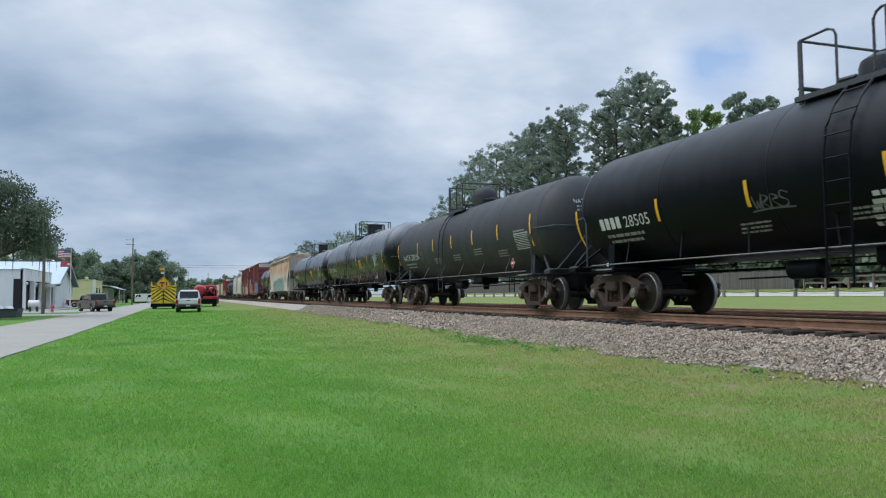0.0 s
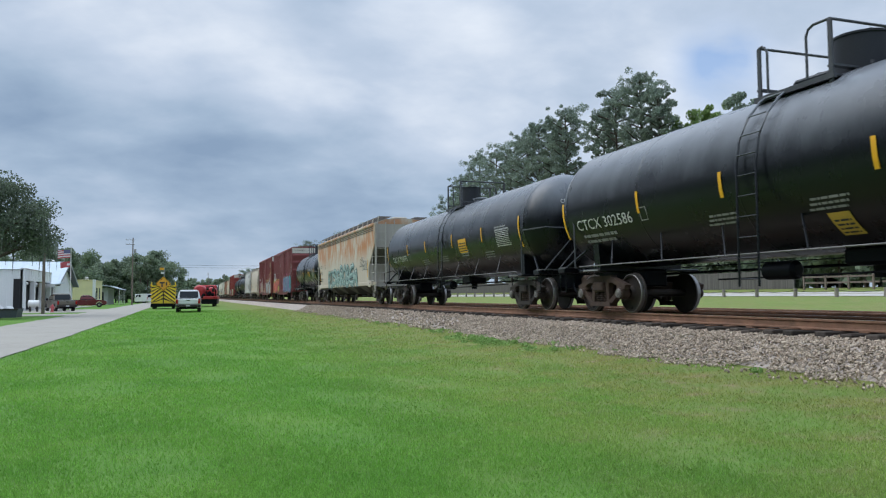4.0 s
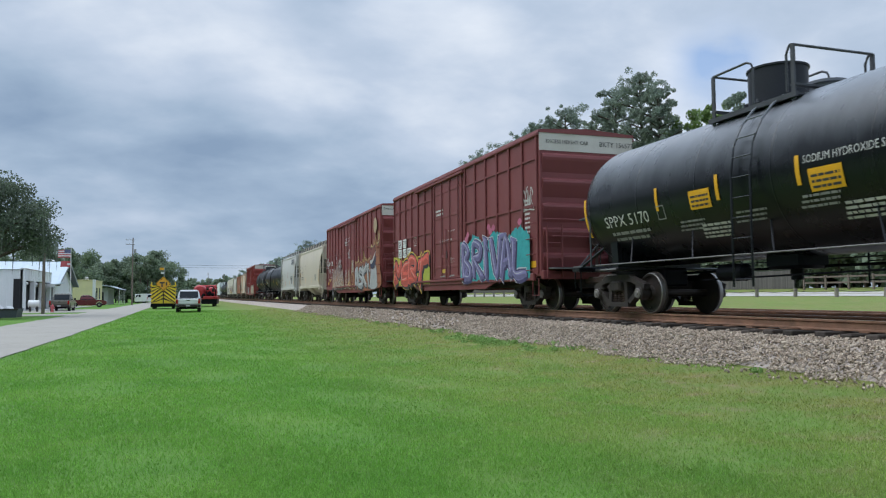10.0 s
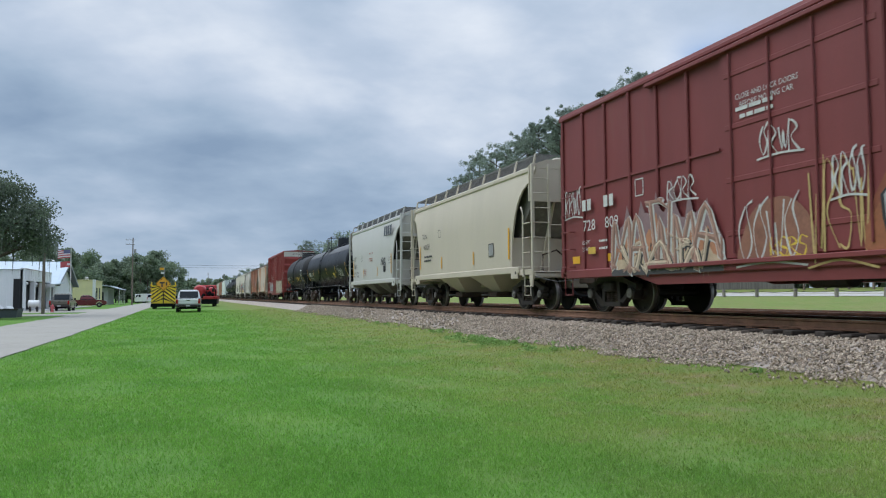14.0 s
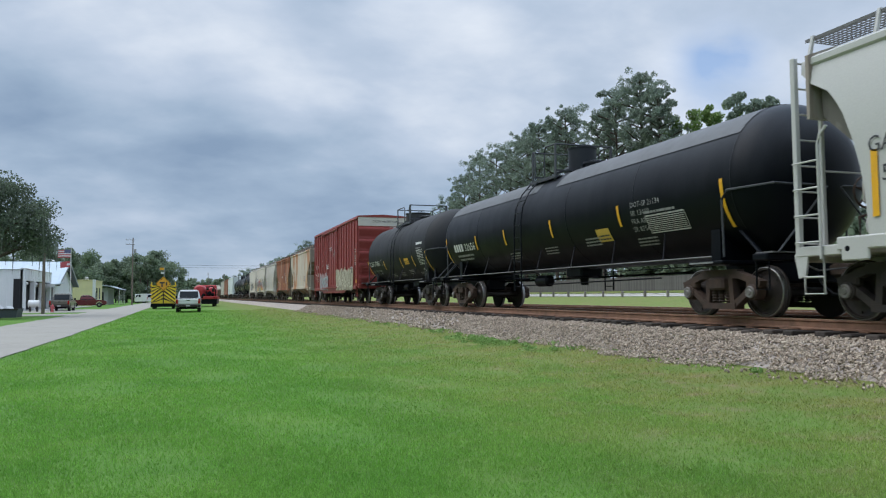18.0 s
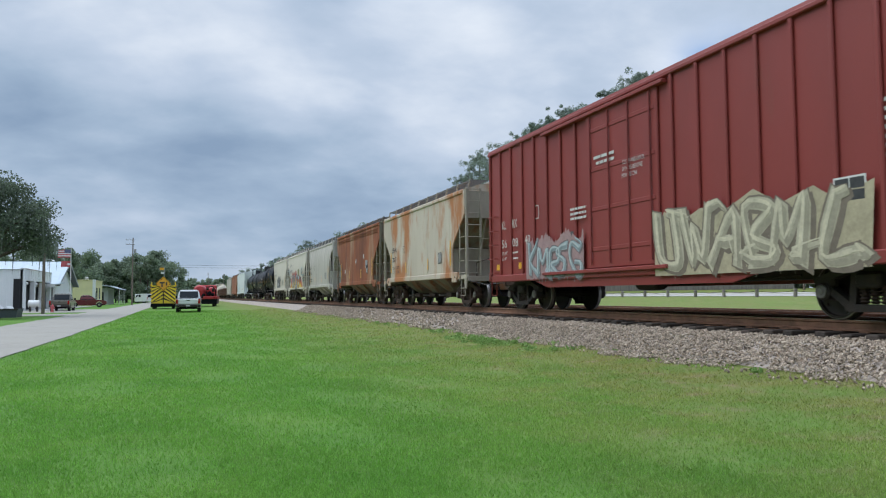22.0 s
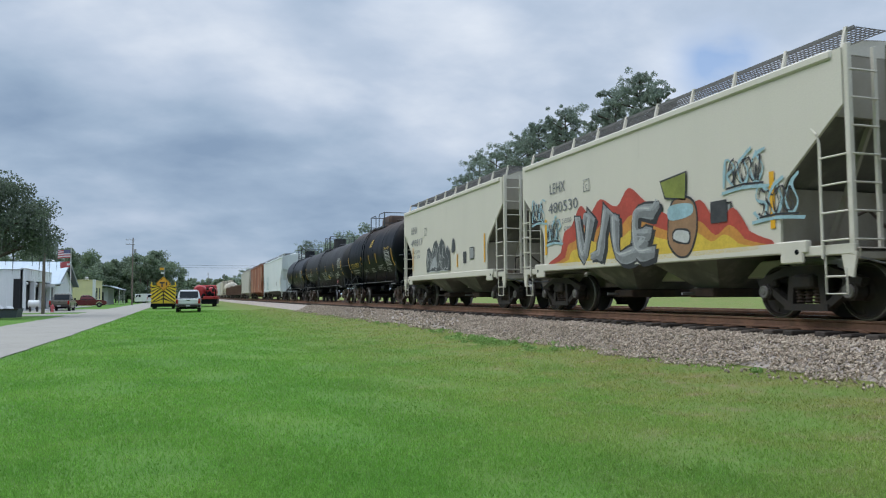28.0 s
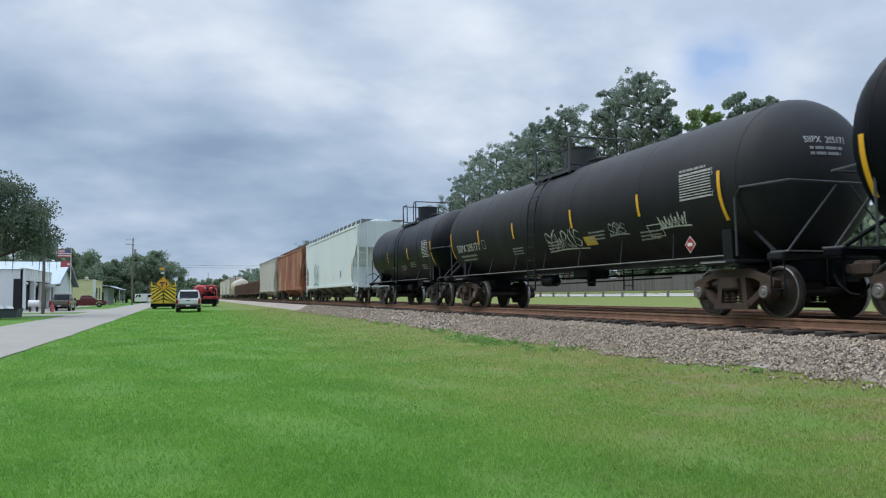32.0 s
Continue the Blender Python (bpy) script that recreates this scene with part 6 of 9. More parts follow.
# ------------------------------------------------------------------ the train, from its head
def train():
    cars = []

    BRIGHT = M_YELLOW

    def logo_lines(car, T, L):
        put_words(car, "AAR 211A100W1", 0.13, T(-3.42, 0.0), M_YELLOW_LETTER, width=1.0)
        put_bars(car, [(0.05 * k, 0.11 * k, 0.5, 0.06) for k in range(4)], T(-0.3, 0.3), M_YELLOW_LETTER)
        put_frame(car, 0.42, 0.34, T(-2.3, -1.05), M_WHITE_LETTER)

    cars.append(tank_car(-122.2, 7.0, 1.42, 2.50, M_BLACK, "matte black railway tank car with yellow stripes", M_STEEL_RUST, plat=(-0.45, 1.25, 0.80, 0.25, 0.75), house=(0.35, 0.42, 0.42, "dome"), stripes=(8.2, 4.8, 2.12, -0.71, -3.4, -6.0, -8.0), stripe_top=-0.07, mark=("____ 28505", 7.1, 5.1, -0.56),
                         table=(-5.6, -0.7, 1.0, 0.5), extra=lambda car, T, L: (scrawl(car, T(1.98, -0.62), 0, 0, 0.85, 0.25, spray(0.10, 0.10, 0.105), 5), put_bars(car, [(0.05 * k, 0.13 * k, 1.3, 0.08) for k in range(5)], T(-0.2, -1.2), M_WHITE_LETTER))))
    cars.append(tank_car(-104.4, 6.45, 1.40, 2.47, M_BLACK_FADED, "weathered dark grey railway tank car with yellow stripes", M_STEEL_RUST, 1.7, (7.5, 4.41, 2.3, 0.07, -2.12, -4.38, -6.8), 0.2, ("NATX 230216", 6.65, 4.34, -0.5),
                         name_end="NATX  230216", diamonds=True, plat=(0.1, 1.6, 0.82, 0.65, 0.13), house=(0.05, 0.48, 0.70, "dome"), table=(-5.65, -0.69, 1.0, 0.5), ladder_at=1.0))
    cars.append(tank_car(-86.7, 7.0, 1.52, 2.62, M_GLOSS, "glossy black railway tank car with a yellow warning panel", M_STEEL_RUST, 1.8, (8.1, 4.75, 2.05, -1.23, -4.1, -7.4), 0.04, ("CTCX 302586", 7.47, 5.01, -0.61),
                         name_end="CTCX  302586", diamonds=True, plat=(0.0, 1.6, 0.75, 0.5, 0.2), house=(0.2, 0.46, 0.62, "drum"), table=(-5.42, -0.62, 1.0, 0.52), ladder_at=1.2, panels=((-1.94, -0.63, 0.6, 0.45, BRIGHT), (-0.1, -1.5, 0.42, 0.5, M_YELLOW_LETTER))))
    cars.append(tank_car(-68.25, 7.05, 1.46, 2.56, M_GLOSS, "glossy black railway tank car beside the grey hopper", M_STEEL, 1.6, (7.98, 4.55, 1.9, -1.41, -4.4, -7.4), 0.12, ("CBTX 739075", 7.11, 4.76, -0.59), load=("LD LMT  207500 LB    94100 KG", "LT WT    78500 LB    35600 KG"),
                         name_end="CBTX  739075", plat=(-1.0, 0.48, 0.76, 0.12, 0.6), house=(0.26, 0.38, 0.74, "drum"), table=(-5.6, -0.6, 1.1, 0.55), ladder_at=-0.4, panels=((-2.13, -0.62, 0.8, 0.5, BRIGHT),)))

    def acfx(car, S, L):
        TURQ, DEEP = spray(0.30, 0.45, 0.42), spray(0.09, 0.15, 0.16)
        piece(car, S(4.4, 1.0), "GUSPR", 0, 0, 4.3, 1.15, TURQ, DEEP, None, 9, 0.14, CHALK)
        piece(car, S(0.2, 1.0), "ROBEM", 0, 0, 5.0, 1.30, TURQ, DEEP, None, 14, 0.15, CHALK)
        scrawl(car, S(-5.6, 2.1), 0, 0, 1.0, 0.4, spray(0.16, 0.16, 0.15), 8)
        scrawl(car, S(-6.3, 1.9), 0, 0, 1.1, 0.45, spray(0.22, 0.23, 0.22), 18)
        for z in (3.86, 3.95, 4.04):
            part("side_band", Mesh().box(-1.60, -1.575, -L + 0.4, L - 0.4, z - 0.012, z + 0.012), M_DARKUNDER, car)

    cars.append(hopper_car(-49.0, 8.0, 9.1, 4.22, M_ACFX, "grey covered hopper car streaked with orange rust and graffiti", 4, sill=1.12, end_mat=M_GREYHOP, mark=(("ACFX", 7.65, 2.40, 0.82), ("67515", 7.62, 1.95, 0.85)), mark_h=0.23, extra=acfx, walk_mat=M_GREYHOP, mid=M_DARKUNDER, slope=M_SHADE_GREY))

    def sodium(car, T, L):
        put_words(car, "SODIUM HYDROXIDE SOLUTION", 0.13, T(-1.72, -0.08), M_WHITE_LETTER, width=2.15)
        put_patch(car, 0.24, 0.16, T(-3.36, -1.3), M_PLACARD_W, "placard_panel", "white placard")
        put_words(car, "1824", 0.09, lambda p, d=0.0: T(-3.39, -1.27)(p, 0.004), M_DARK_LETTER, width=0.18)
        put_bars(car, [(0.04 * k, 0.09 * k, 0.8, 0.05) for k in range(4)], T(1.2, -1.15), M_WHITE_LETTER)
        put_bars(car, [(0.04 * k, 0.09 * k, 0.8, 0.05) for k in range(4)], T(-2.2, -1.1), M_WHITE_LETTER)

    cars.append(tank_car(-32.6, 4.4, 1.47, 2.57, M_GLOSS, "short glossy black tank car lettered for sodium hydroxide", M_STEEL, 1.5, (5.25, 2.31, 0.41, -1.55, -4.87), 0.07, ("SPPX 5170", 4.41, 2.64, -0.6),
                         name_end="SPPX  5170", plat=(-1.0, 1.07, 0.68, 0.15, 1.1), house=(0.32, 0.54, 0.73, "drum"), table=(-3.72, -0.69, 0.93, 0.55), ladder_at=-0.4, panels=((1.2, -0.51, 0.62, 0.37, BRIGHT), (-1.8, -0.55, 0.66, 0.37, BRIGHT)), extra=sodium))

    def bkty(car, P, S, L):
        WHITE, NAVY = spray(0.55, 0.55, 0.60), spray(0.06, 0.05, 0.14)
        piece(car, S(-1.75, 0.88), "BRIVAL", 0, 0, 5.3, 1.38, spray(0.20, 0.18, 0.36), NAVY, [(TEAL, 1.0, 1.0)], 21, 0.17, WHITE, 0.06, rim=WHITE)
        piece(car, S(7.4, 0.86), "MERT", 0, 0, 5.2, 1.20, CORAL, INK, [(LIME, 0.8, 1.06)], 23, 0.19, spray(0.66, 0.36, 0.30), 0.05, rim=SUNNY)
        for y, z, r in ((7.5, 1.75, 0.10), (7.45, 1.4, 0.12), (7.4, 1.1, 0.10), (5.0, 2.1, 0.07), (4.3, 2.15, 0.09)):
            blob(car, S(y, z), [(-r, 0), (0, -r * 1.3), (r, 0.1 * r), (0.2 * r, r * 1.2)], TEAL, 0.006, "teal paint blot")
        for y, z in ((-2.15, 2.35), (-2.3, 2.5), (-4.35, 2.45), (-4.6, 2.55), (-4.2, 2.6), (-6.6, 2.55)):
            blob(car, S(y, z), [(-0.14, 0), (0.02, -0.1), (0.16, 0.02), (0.0, 0.12)], PINK, 0.006, "pink paint blot")
        scrawl(car, P(-6.7, 2.9), 0, 0, 0.7, 0.55, CHALK, 3)
        put_words(car, "OPENING W 10-0 H 12-4", 0.075, S(-0.25, 2.77), M_WHITE_LETTER, width=0.7)
        put_words(car, "CLOSE AND LOCK DOORS BEFORE MOVING CAR", 0.07, S(0.75, 2.46), M_WHITE_LETTER, width=1.4)
        put_words(car, "STANDARD CAR", 0.07, S(-0.46, 1.74), M_WHITE_LETTER, width=0.42)
        put_words(car, "SEAL ONLY", 0.07, S(-0.5, 1.64), M_WHITE_LETTER, width=0.34)
        put_patch(car, 0.20, 0.30, S(0.12, 1.80), M_GREYWALL_T, "label_plate", "grey metal plate on the door")
        put_patch(car, 0.48, 0.14, S(0.6, 1.27), M_YELLOW_LETTER, "label_plate", "orange painted strip")
        put_bars(car, [(0, 0, 0.6, 0.06), (1.0, 0, 0.6, 0.06)], S(0.7, 1.12), M_GREY_LETTER)
        part("lock_rod", Mesh().tube([(-1.62, -0.08, 1.0), (-1.62, -0.08, 2.9)], 0.022), M_BOXRED, car, "", 50)
        part("lock_lever", Mesh().tube([(-1.66, -0.08, 1.75), (-1.66, 0.25, 1.95)], 0.02), M_BOXRED, car, "", 50)

    cars.append(box_car(-17.15, 6.2, 7.77, M_BOXRED, "oxide red high boxcar with blue and coral graffiti", 0.98, (-1.6, 3.25), (("BK", 6.68, 2.61, 0.44), ("TY", 5.93, 2.61, 0.44), ("15", 6.66, 2.18, 0.40), ("65", 5.93, 2.18, 0.44), ("77", 5.2, 2.18, 0.44)), 0.27, M_END_WHITE, bkty, plates=True,
                        end_words=[("EXCESS HEIGHT CAR", 0.11, 0.2, 4.68), ("BKTY 156577", 0.15, 1.9, 4.66), (None, 0.06, 1.9, 4.0), (None, 0.06, 1.8, 2.9)]))

    def flame_art(car, P, S, L):
        fire = [(0, 0), (5.8, 0), (5.85, 1.2), (5.8, 2.35), (5.5, 2.0), (5.2, 2.5), (4.8, 2.1), (4.3, 1.9), (3.4, 1.45), (2.4, 1.55), (1.4, 1.35), (0.6, 1.5), (0, 1.3)]
        blob(car, S(-1.85, 0.86), fire, spray(0.28, 0.085, 0.045), 0.003, "sprayed orange flame ground", "paint_cloud")
        blob(car, S(-1.85, 0.86), [(a, b * 0.78) for a, b in fire], spray(0.36, 0.13, 0.06), 0.005, "sprayed bright orange flame ground", "paint_cloud")
        piece(car, S(-2.0, 0.84), "NSKI", 0, 0, 3.7, 1.25, SILVER, INK, None, 31, 0.20)
        blob(car, S(-5.55, 0.86), [(0, 0), (1.5, 0), (1.6, 0.5), (1.25, 1.2), (0.3, 1.25), (0.15, 0.6)], SILVER, 0.010, "silver sprayed block", line=INK)
        blob(car, S(-5.75, 2.0), [(-0.1, 0), (0.6, -0.15), (1.1, 0.1), (1.2, 0.6), (0.8, 1.0), (0.25, 0.9), (-0.1, 0.5)], spray(0.22, 0.05, 0.04), 0.012, "dark red sprayed disc", line=INK)
        blob(car, S(-5.75, 2.0), [(-0.1, 0.30), (0.4, 0.35), (1.1, 0.72), (0.95, 0.5), (0.45, 0.18), (0, 0.12)], spray(0.50, 0.50, 0.50), 0.014, "white sprayed band")
        blob(car, S(-5.75, 2.0), [(-0.06, 0.10), (0.45, 0.16), (1.1, 0.5), (1.05, 0.1), (0.6, -0.13), (0.1, -0.08)], spray(0.03, 0.04, 0.09), 0.013, "dark blue sprayed band")
        lightning(car, S(-1.95, 2.25), 0, 0, 3.9, 0.15, FLAME, 35)
        lightning(car, S(-5.8, 2.95), 0, 0, 2.0, 0.2, FLAME, 36, 7, 0.028)
        # a spiked piece that fades from mauve over orange to cream
        rng = random.Random(37)
        for k, (lo, hi, c) in enumerate(((0.0, 1.62, (0.27, 0.17, 0.18)), (0.0, 1.12, (0.50, 0.22, 0.12)), (0.0, 0.62, (0.58, 0.44, 0.30)), (0.0, 0.22, (0.08, 0.075, 0.08)))):
            tops = []
            for i in range(29):
                tops.append((i * 0.135, hi * (0.80 + (0.30 if i % 4 == 1 else 0.0) + rng.uniform(-0.12, 0.08)) * (1 - 0.45 * abs(i / 14 - 1) ** 3)))
            m = Mesh()
            m.v = S(5.35, 0.84)(tops, 0.002 + 0.0015 * k) + S(5.35, 0.84)([(x, lo) for x, _ in tops], 0.002 + 0.0015 * k)
            m.f = [(i, i + 1, 30 + i, 29 + i) for i in range(28)]
            flat_part("paint_cloud", m, spray(*c), car, "sprayed fading ground")
        piece(car, S(5.3, 0.86), "MAWMA", 0, 0, 3.7, 1.5, spray(0.38, 0.22, 0.17), CHALK, None, 38, 0.10)
        piece(car, S(4.9, 0.86), "VAW", 0, 0, 2.9, 0.8, spray(0.60, 0.48, 0.36), INK, None, 39, 0.09)
        blob(car, S(1.1, 0.95), [(0, 0), (1.5, 0.05), (1.6, 0.6), (1.1, 1.05), (0.4, 0.95), (0.05, 0.5)], spray(0.30, 0.13, 0.085), 0.004, "sprayed pale rust cloud", "paint_cloud")
        for k, (y, z, w, hh, mt) in enumerate(((1.15, 1.0, 1.4, 0.9, CHALK), (-0.45, 1.0, 1.1, 1.5, FLAME), (-0.9, 1.9, 0.6, 0.6, CHALK), (4.9, 0.95, 1.1, 0.5, INK), (3.4, 0.95, 1.0, 0.45, INK), (0.4, 1.05, 0.8, 0.3, SUNNY))):
            scrawl(car, S(y, z), 0, 0, w, hh, mt, 44 + k)
        for y, z in ((5.3, 1.3), (4.5, 1.12), (3.2, 1.2), (6.4, 1.4)):
            put_patch(car, 0.34, 0.16, S(y, z), M_YELLOW_LETTER, "label_plate", "small orange plate")
        disc = [(0.36 * math.cos(t), 0.40 * math.sin(t)) for t in np.linspace(0, 2 * math.pi, 24, endpoint=False)]
        flat_part("paint_disc", Mesh().add(S(-6.75, 4.08)(disc, 0.004), [tuple(range(24))]), spray(0.48, 0.36, 0.22), car, "sprayed tan disc")
        scrawl(car, S(0.6, 2.75), 0, 0, 0.9, 0.45, CHALK, 41)
        scrawl(car, S(7.5, 2.4), 0, 0, 0.8, 0.6, CHALK, 42)
        scrawl(car, S(3.2, 2.3), 0, 0, 0.9, 0.4, CHALK, 43)
        put_patch(car, 0.4, 0.4, S(4.3, 1.35), M_BLACK, "label_plate", "black plate")
        put_words(car, "CLOSE AND LOCK DOORS", 0.10, S(1.15, 3.85), M_WHITE_LETTER, width=1.45)
        put_words(car, "BEFORE MOVING CAR", 0.10, S(1.05, 3.70), M_WHITE_LETTER, width=1.25)

    cars.append(box_car(0.87, 6.2, 7.84, M_REDBROWN, "dark red high boxcar with silver and flame graffiti", 1.0, (-1.85, 3.4), (("__", 6.66, 2.46, 0.42), ("__", 5.66, 2.46, 0.42), ("728", 6.63, 1.97, 0.58), ("809", 5.62, 1.97, 0.58)), 0.27, M_END_WHITE, flame_art, top=5.08, rails=(3.07,),
                        end_words=[("THIS CAR EXCESS HEIGHT", 0.11, 0.1, 4.78), ("____ 728809", 0.13, 1.95, 4.76), (None, 0.06, 1.1, 3.95), (None, 0.06, 1.2, 3.3)]))
    cars.append(hopper_car(16.55, 4.8, 6.15, 4.1, M_CREAM, "cream covered hopper car with curved ends and rust streaks", 2, True, mark=(("TCMX", 4.22, 2.72, 0.62), ("460259", 4.07, 2.29, 0.80)), mark_h=0.2, ribs=0, slope=M_SHADE_GREY))

    def gacx(car, S, L):
        logo = [(0, 0), (0.30, 0), (0.42, 0.46), (0.12, 0.46)]
        for k in range(4):
            flat_part("company_mark", Mesh().add(S(-2.86 - k * 0.38, 3.36)(logo, 0.002), [(0, 1, 2, 3)]), spray(0.09, 0.10, 0.13), car, "plain dark slanted block")
        piece(car, S(-2.3, 1.95), "MBE", 0, 0, 0.85, 0.40, spray(0.30, 0.30, 0.30), INK, None, 3, 0.10)
        put_patch(car, 0.36, 0.3, S(-2.75, 1.6), M_DARK_LETTER, "label_plate", "black plate")
        for k, line in enumerate(("CU FT 3281", "EW  9-8  H 15-0", "EXW 10-8 H 9-2")):
            put_words(car, line, 0.07, S(-3.7 - 0.02 * k, 1.98 + 0.13 * k), M_DARK_LETTER, width=0.62)
        put_words(car, "DO NOT HAMMER", 0.09, S(0.35, 2.62), spray(0.45, 0.09, 0.08), width=0.9)
        put_bars(car, [(0, 0, 0.75, 0.05), (0, 0.12, 0.7, 0.05)], S(0.3, 2.25), spray(0.45, 0.16, 0.14))
        put_bars(car, [(0, 0.09 * k, 0.55, 0.04) for k in range(4)], S(1.55, 1.55), spray(0.45, 0.20, 0.17))

    cars.append(hopper_car(30.1, 4.35, 5.85, 4.15, M_GACX, "pale grey covered hopper car with a dark company block", 2, True, mark=(("GACX", 4.35, 2.42, 0.85), ("53611", 4.14, 1.99, 0.82)), mark_h=0.24, load=("LD LMT  232400", "LT  WT   53600"), extra=gacx, walk_mat=M_GACX, slope=M_SHADE_GREY, mid=M_SHADE_GREY, end_mat=M_GREYHOP))

    def dotsp(car, T, L):
        for k, (w, ln) in enumerate((("SR 8754", 0.62), ("FRA AIP", 0.6), ("SR 13450", 0.72), ("DOT-SP 21134", 1.1))):
            put_words(car, w, 0.12, T(-4.52 - 0.03 * k, -0.76 + 0.185 * k), M_GREY_LETTER, width=ln)

    cars.append(tank_car(45.4, 7.1, 1.43, 2.55, M_BLACK, "black railway tank car with a paler jacket top", M_STEEL_RUST, 1.65, (7.95, 4.95, 2.52, -0.64, -4.05, -7.6), -0.1, ("____ 32656", 7.16, 5.1, -0.55), cap_mat=M_CAP,
                         panels=((-2.92, -0.9, 0.6, 0.34, M_YELLOW_LETTER),), table=(-5.1, -0.85, 1.35, 0.42), extra=dotsp, ladder_at=1.2, plat=(-0.06, 1.4, 0.73, 0.68, 0.15), house=(0.0, 0.40, 0.68, "drum")))

    def tcbx(car, T, L):
        put_patch(car, 0.22, 0.16, T(-3.85, -1.2), M_PLACARD_W, "placard_panel", "white placard")
        put_patch(car, 0.85, 0.09, T(-3.8, 0.05), M_PLACARD_W, "label_plate", "white painted strip")

    cars.append(tank_car(60.95, 4.45, 1.50, 2.55, M_BLACK_WORN, "short dull black tank car with stencilled panels", M_STEEL, 1.5, (5.3, 2.06, -1.01, -2.96, -4.95), -0.38, ("TCBX 177061", 5.06, 2.89, -0.6), load=("LD LMT  218100 LB    98900 KG", "LT WT    67900 LB    30800 KG"), name_end="TCBX 177061",
                         panels=((-1.63, -0.73, 0.65, 0.29, BRIGHT),), table=(-3.79, -0.83, 0.87, 0.66), extra=tcbx, ladder_at=-0.2, plat=(-0.95, 1.28, 0.62, 0.2, 1.25), house=(0.76, 0.60, 0.44, "drum")))

    def klrx(car, P, S, L):
        SAND, UMBER = spray(0.50, 0.44, 0.30), spray(0.12, 0.09, 0.08)
        edge = [(0, 0), (5.2, 0), (5.3, 1.25), (4.6, 1.05), (4.2, 1.3), (3.5, 1.1), (2.9, 1.42), (2.2, 1.15), (1.5, 1.25), (0.9, 1.05), (0.35, 1.3), (0.0, 0.8)]
        blob(car, S(-1.4, 0.80), edge, SAND, 0.003, "pale sprayed ground", "paint_cloud", smooth=False)
        piece(car, S(-1.5, 0.84), "UWABML", 0, 0, 5.0, 1.25, spray(0.52, 0.48, 0.36), spray(0.22, 0.18, 0.14), None, 51, 0.17)
        piece(car, S(4.75, 0.84), "KMRSG", 0, 0, 3.1, 1.15, spray(0.36, 0.44, 0.47), spray(0.22, 0.17, 0.18), [(spray(0.42, 0.27, 0.27), 0.8, 1.0)], 55, 0.14, CHALK, 0.08)
        put_patch(car, 0.58, 0.52, S(-5.98, 1.62), M_PLACARD_W, "data_plate", "white framed plate")
        for a in (0.03, 0.30):
            for b, hh in ((0.16, 0.15), (0.33, 0.16)):
                put_patch(car, 0.25, hh, lambda p, d=0.0, a=a, b=b: S(-5.98 - a, 1.62 + b)(p, 0.004), M_DARK_LETTER, "data_field", "black field")
        put_patch(car, 0.45, 0.42, S(2.5, 1.6), M_GREYWALL_T, "label_plate", "dark grey plate")
        for k, (w, ln) in enumerate((("MOVING CAR", 0.62), ("DOORS BEFORE", 0.80), ("CLOSE AND LOCK", 0.86))):
            put_words(car, w, 0.10, S(-0.2 - 0.02 * k, 3.02 + 0.15 * k), M_WHITE_LETTER, width=ln)
        put_bars(car, [(0, 0.12 * k, 0.8, 0.06) for k in range(3)], S(2.2, 2.3), M_WHITE_LETTER)

    cars.append(box_car(76.42, 6.15, 7.72, M_KLRX, "bright brick red high boxcar with pale graffiti", 0.78, (-1.55, 2.95), (("KL", 6.57, 2.43, 0.32), ("RX", 5.8, 2.43, 0.34), ("56", 6.59, 1.86, 0.38), ("08", 5.8, 1.86, 0.40), ("42", 4.94, 1.88, 0.40)), 0.26, M_END_WHITE, klrx, rails=(),
                        end_words=[("EXCESS HEIGHT CAR", 0.12, 0.85, 4.68), ("KLRX 560842", 0.14, 1.85, 4.30), (None, 0.06, 1.3, 3.85), (None, 0.06, 1.3, 3.3), (None, 0.06, 1.2, 2.75)]))
    # bays in the darker grime paint, which takes in the shade beneath the car
    cars.append(hopper_car(92.05, 4.65, 5.85, 4.15, M_LEHX7, "beige covered hopper car with broad rust stains", 3, mark=(("LEHX", 4.09, 2.43, 0.80), ("7007", 4.05, 1.98, 0.75)), mark_h=0.24, load=("LD LMT  233300", "LT  WT   52700"), ribs=4, slope=M_GRIME, mid=M_GRIME, end_mat=M_TANEND, walk_mat=M_TANEND, truck_mat=M_STEEL_RUST,
                           extra=lambda car, S, L: flat_part("chalk_mark", brush_mesh([bent([(0, 0.25), (0.06, 0.02), (0.2, 0.0), (0.28, 0.26)]), [(0.04, 0.42), (0.05, 0.46)], [(0.2, 0.44), (0.21, 0.48)]], S(-3.35, 2.15), 0.004, 1.0, [[0.013] * 13, [0.013] * 2, [0.013] * 2]), CHALK, car, "small chalked curve")))

    def rusty(car, S, L):
        for y, z in ((2.9, 1.9), (-0.2, 2.4), (-2.2, 2.6)):
            flat_part("paint_disc", Mesh().add(S(y, z)([(0.11 * math.cos(t), 0.14 * math.sin(t)) for t in np.linspace(0, 2 * math.pi, 16, endpoint=False)], 0.002), [tuple(range(16))]), CHALK, car, "small pale disc")
        put_patch(car, 0.5, 0.42, S(-2.6, 1.95), M_GREY_LETTER, "label_plate", "pale stencilled plate")
        for z in (3.72, 3.8, 3.88):
            part("side_band", Mesh().box(-1.60, -1.575, -L + 0.4, L - 0.4, z - 0.012, z + 0.012), M_RUSTCAR, car)

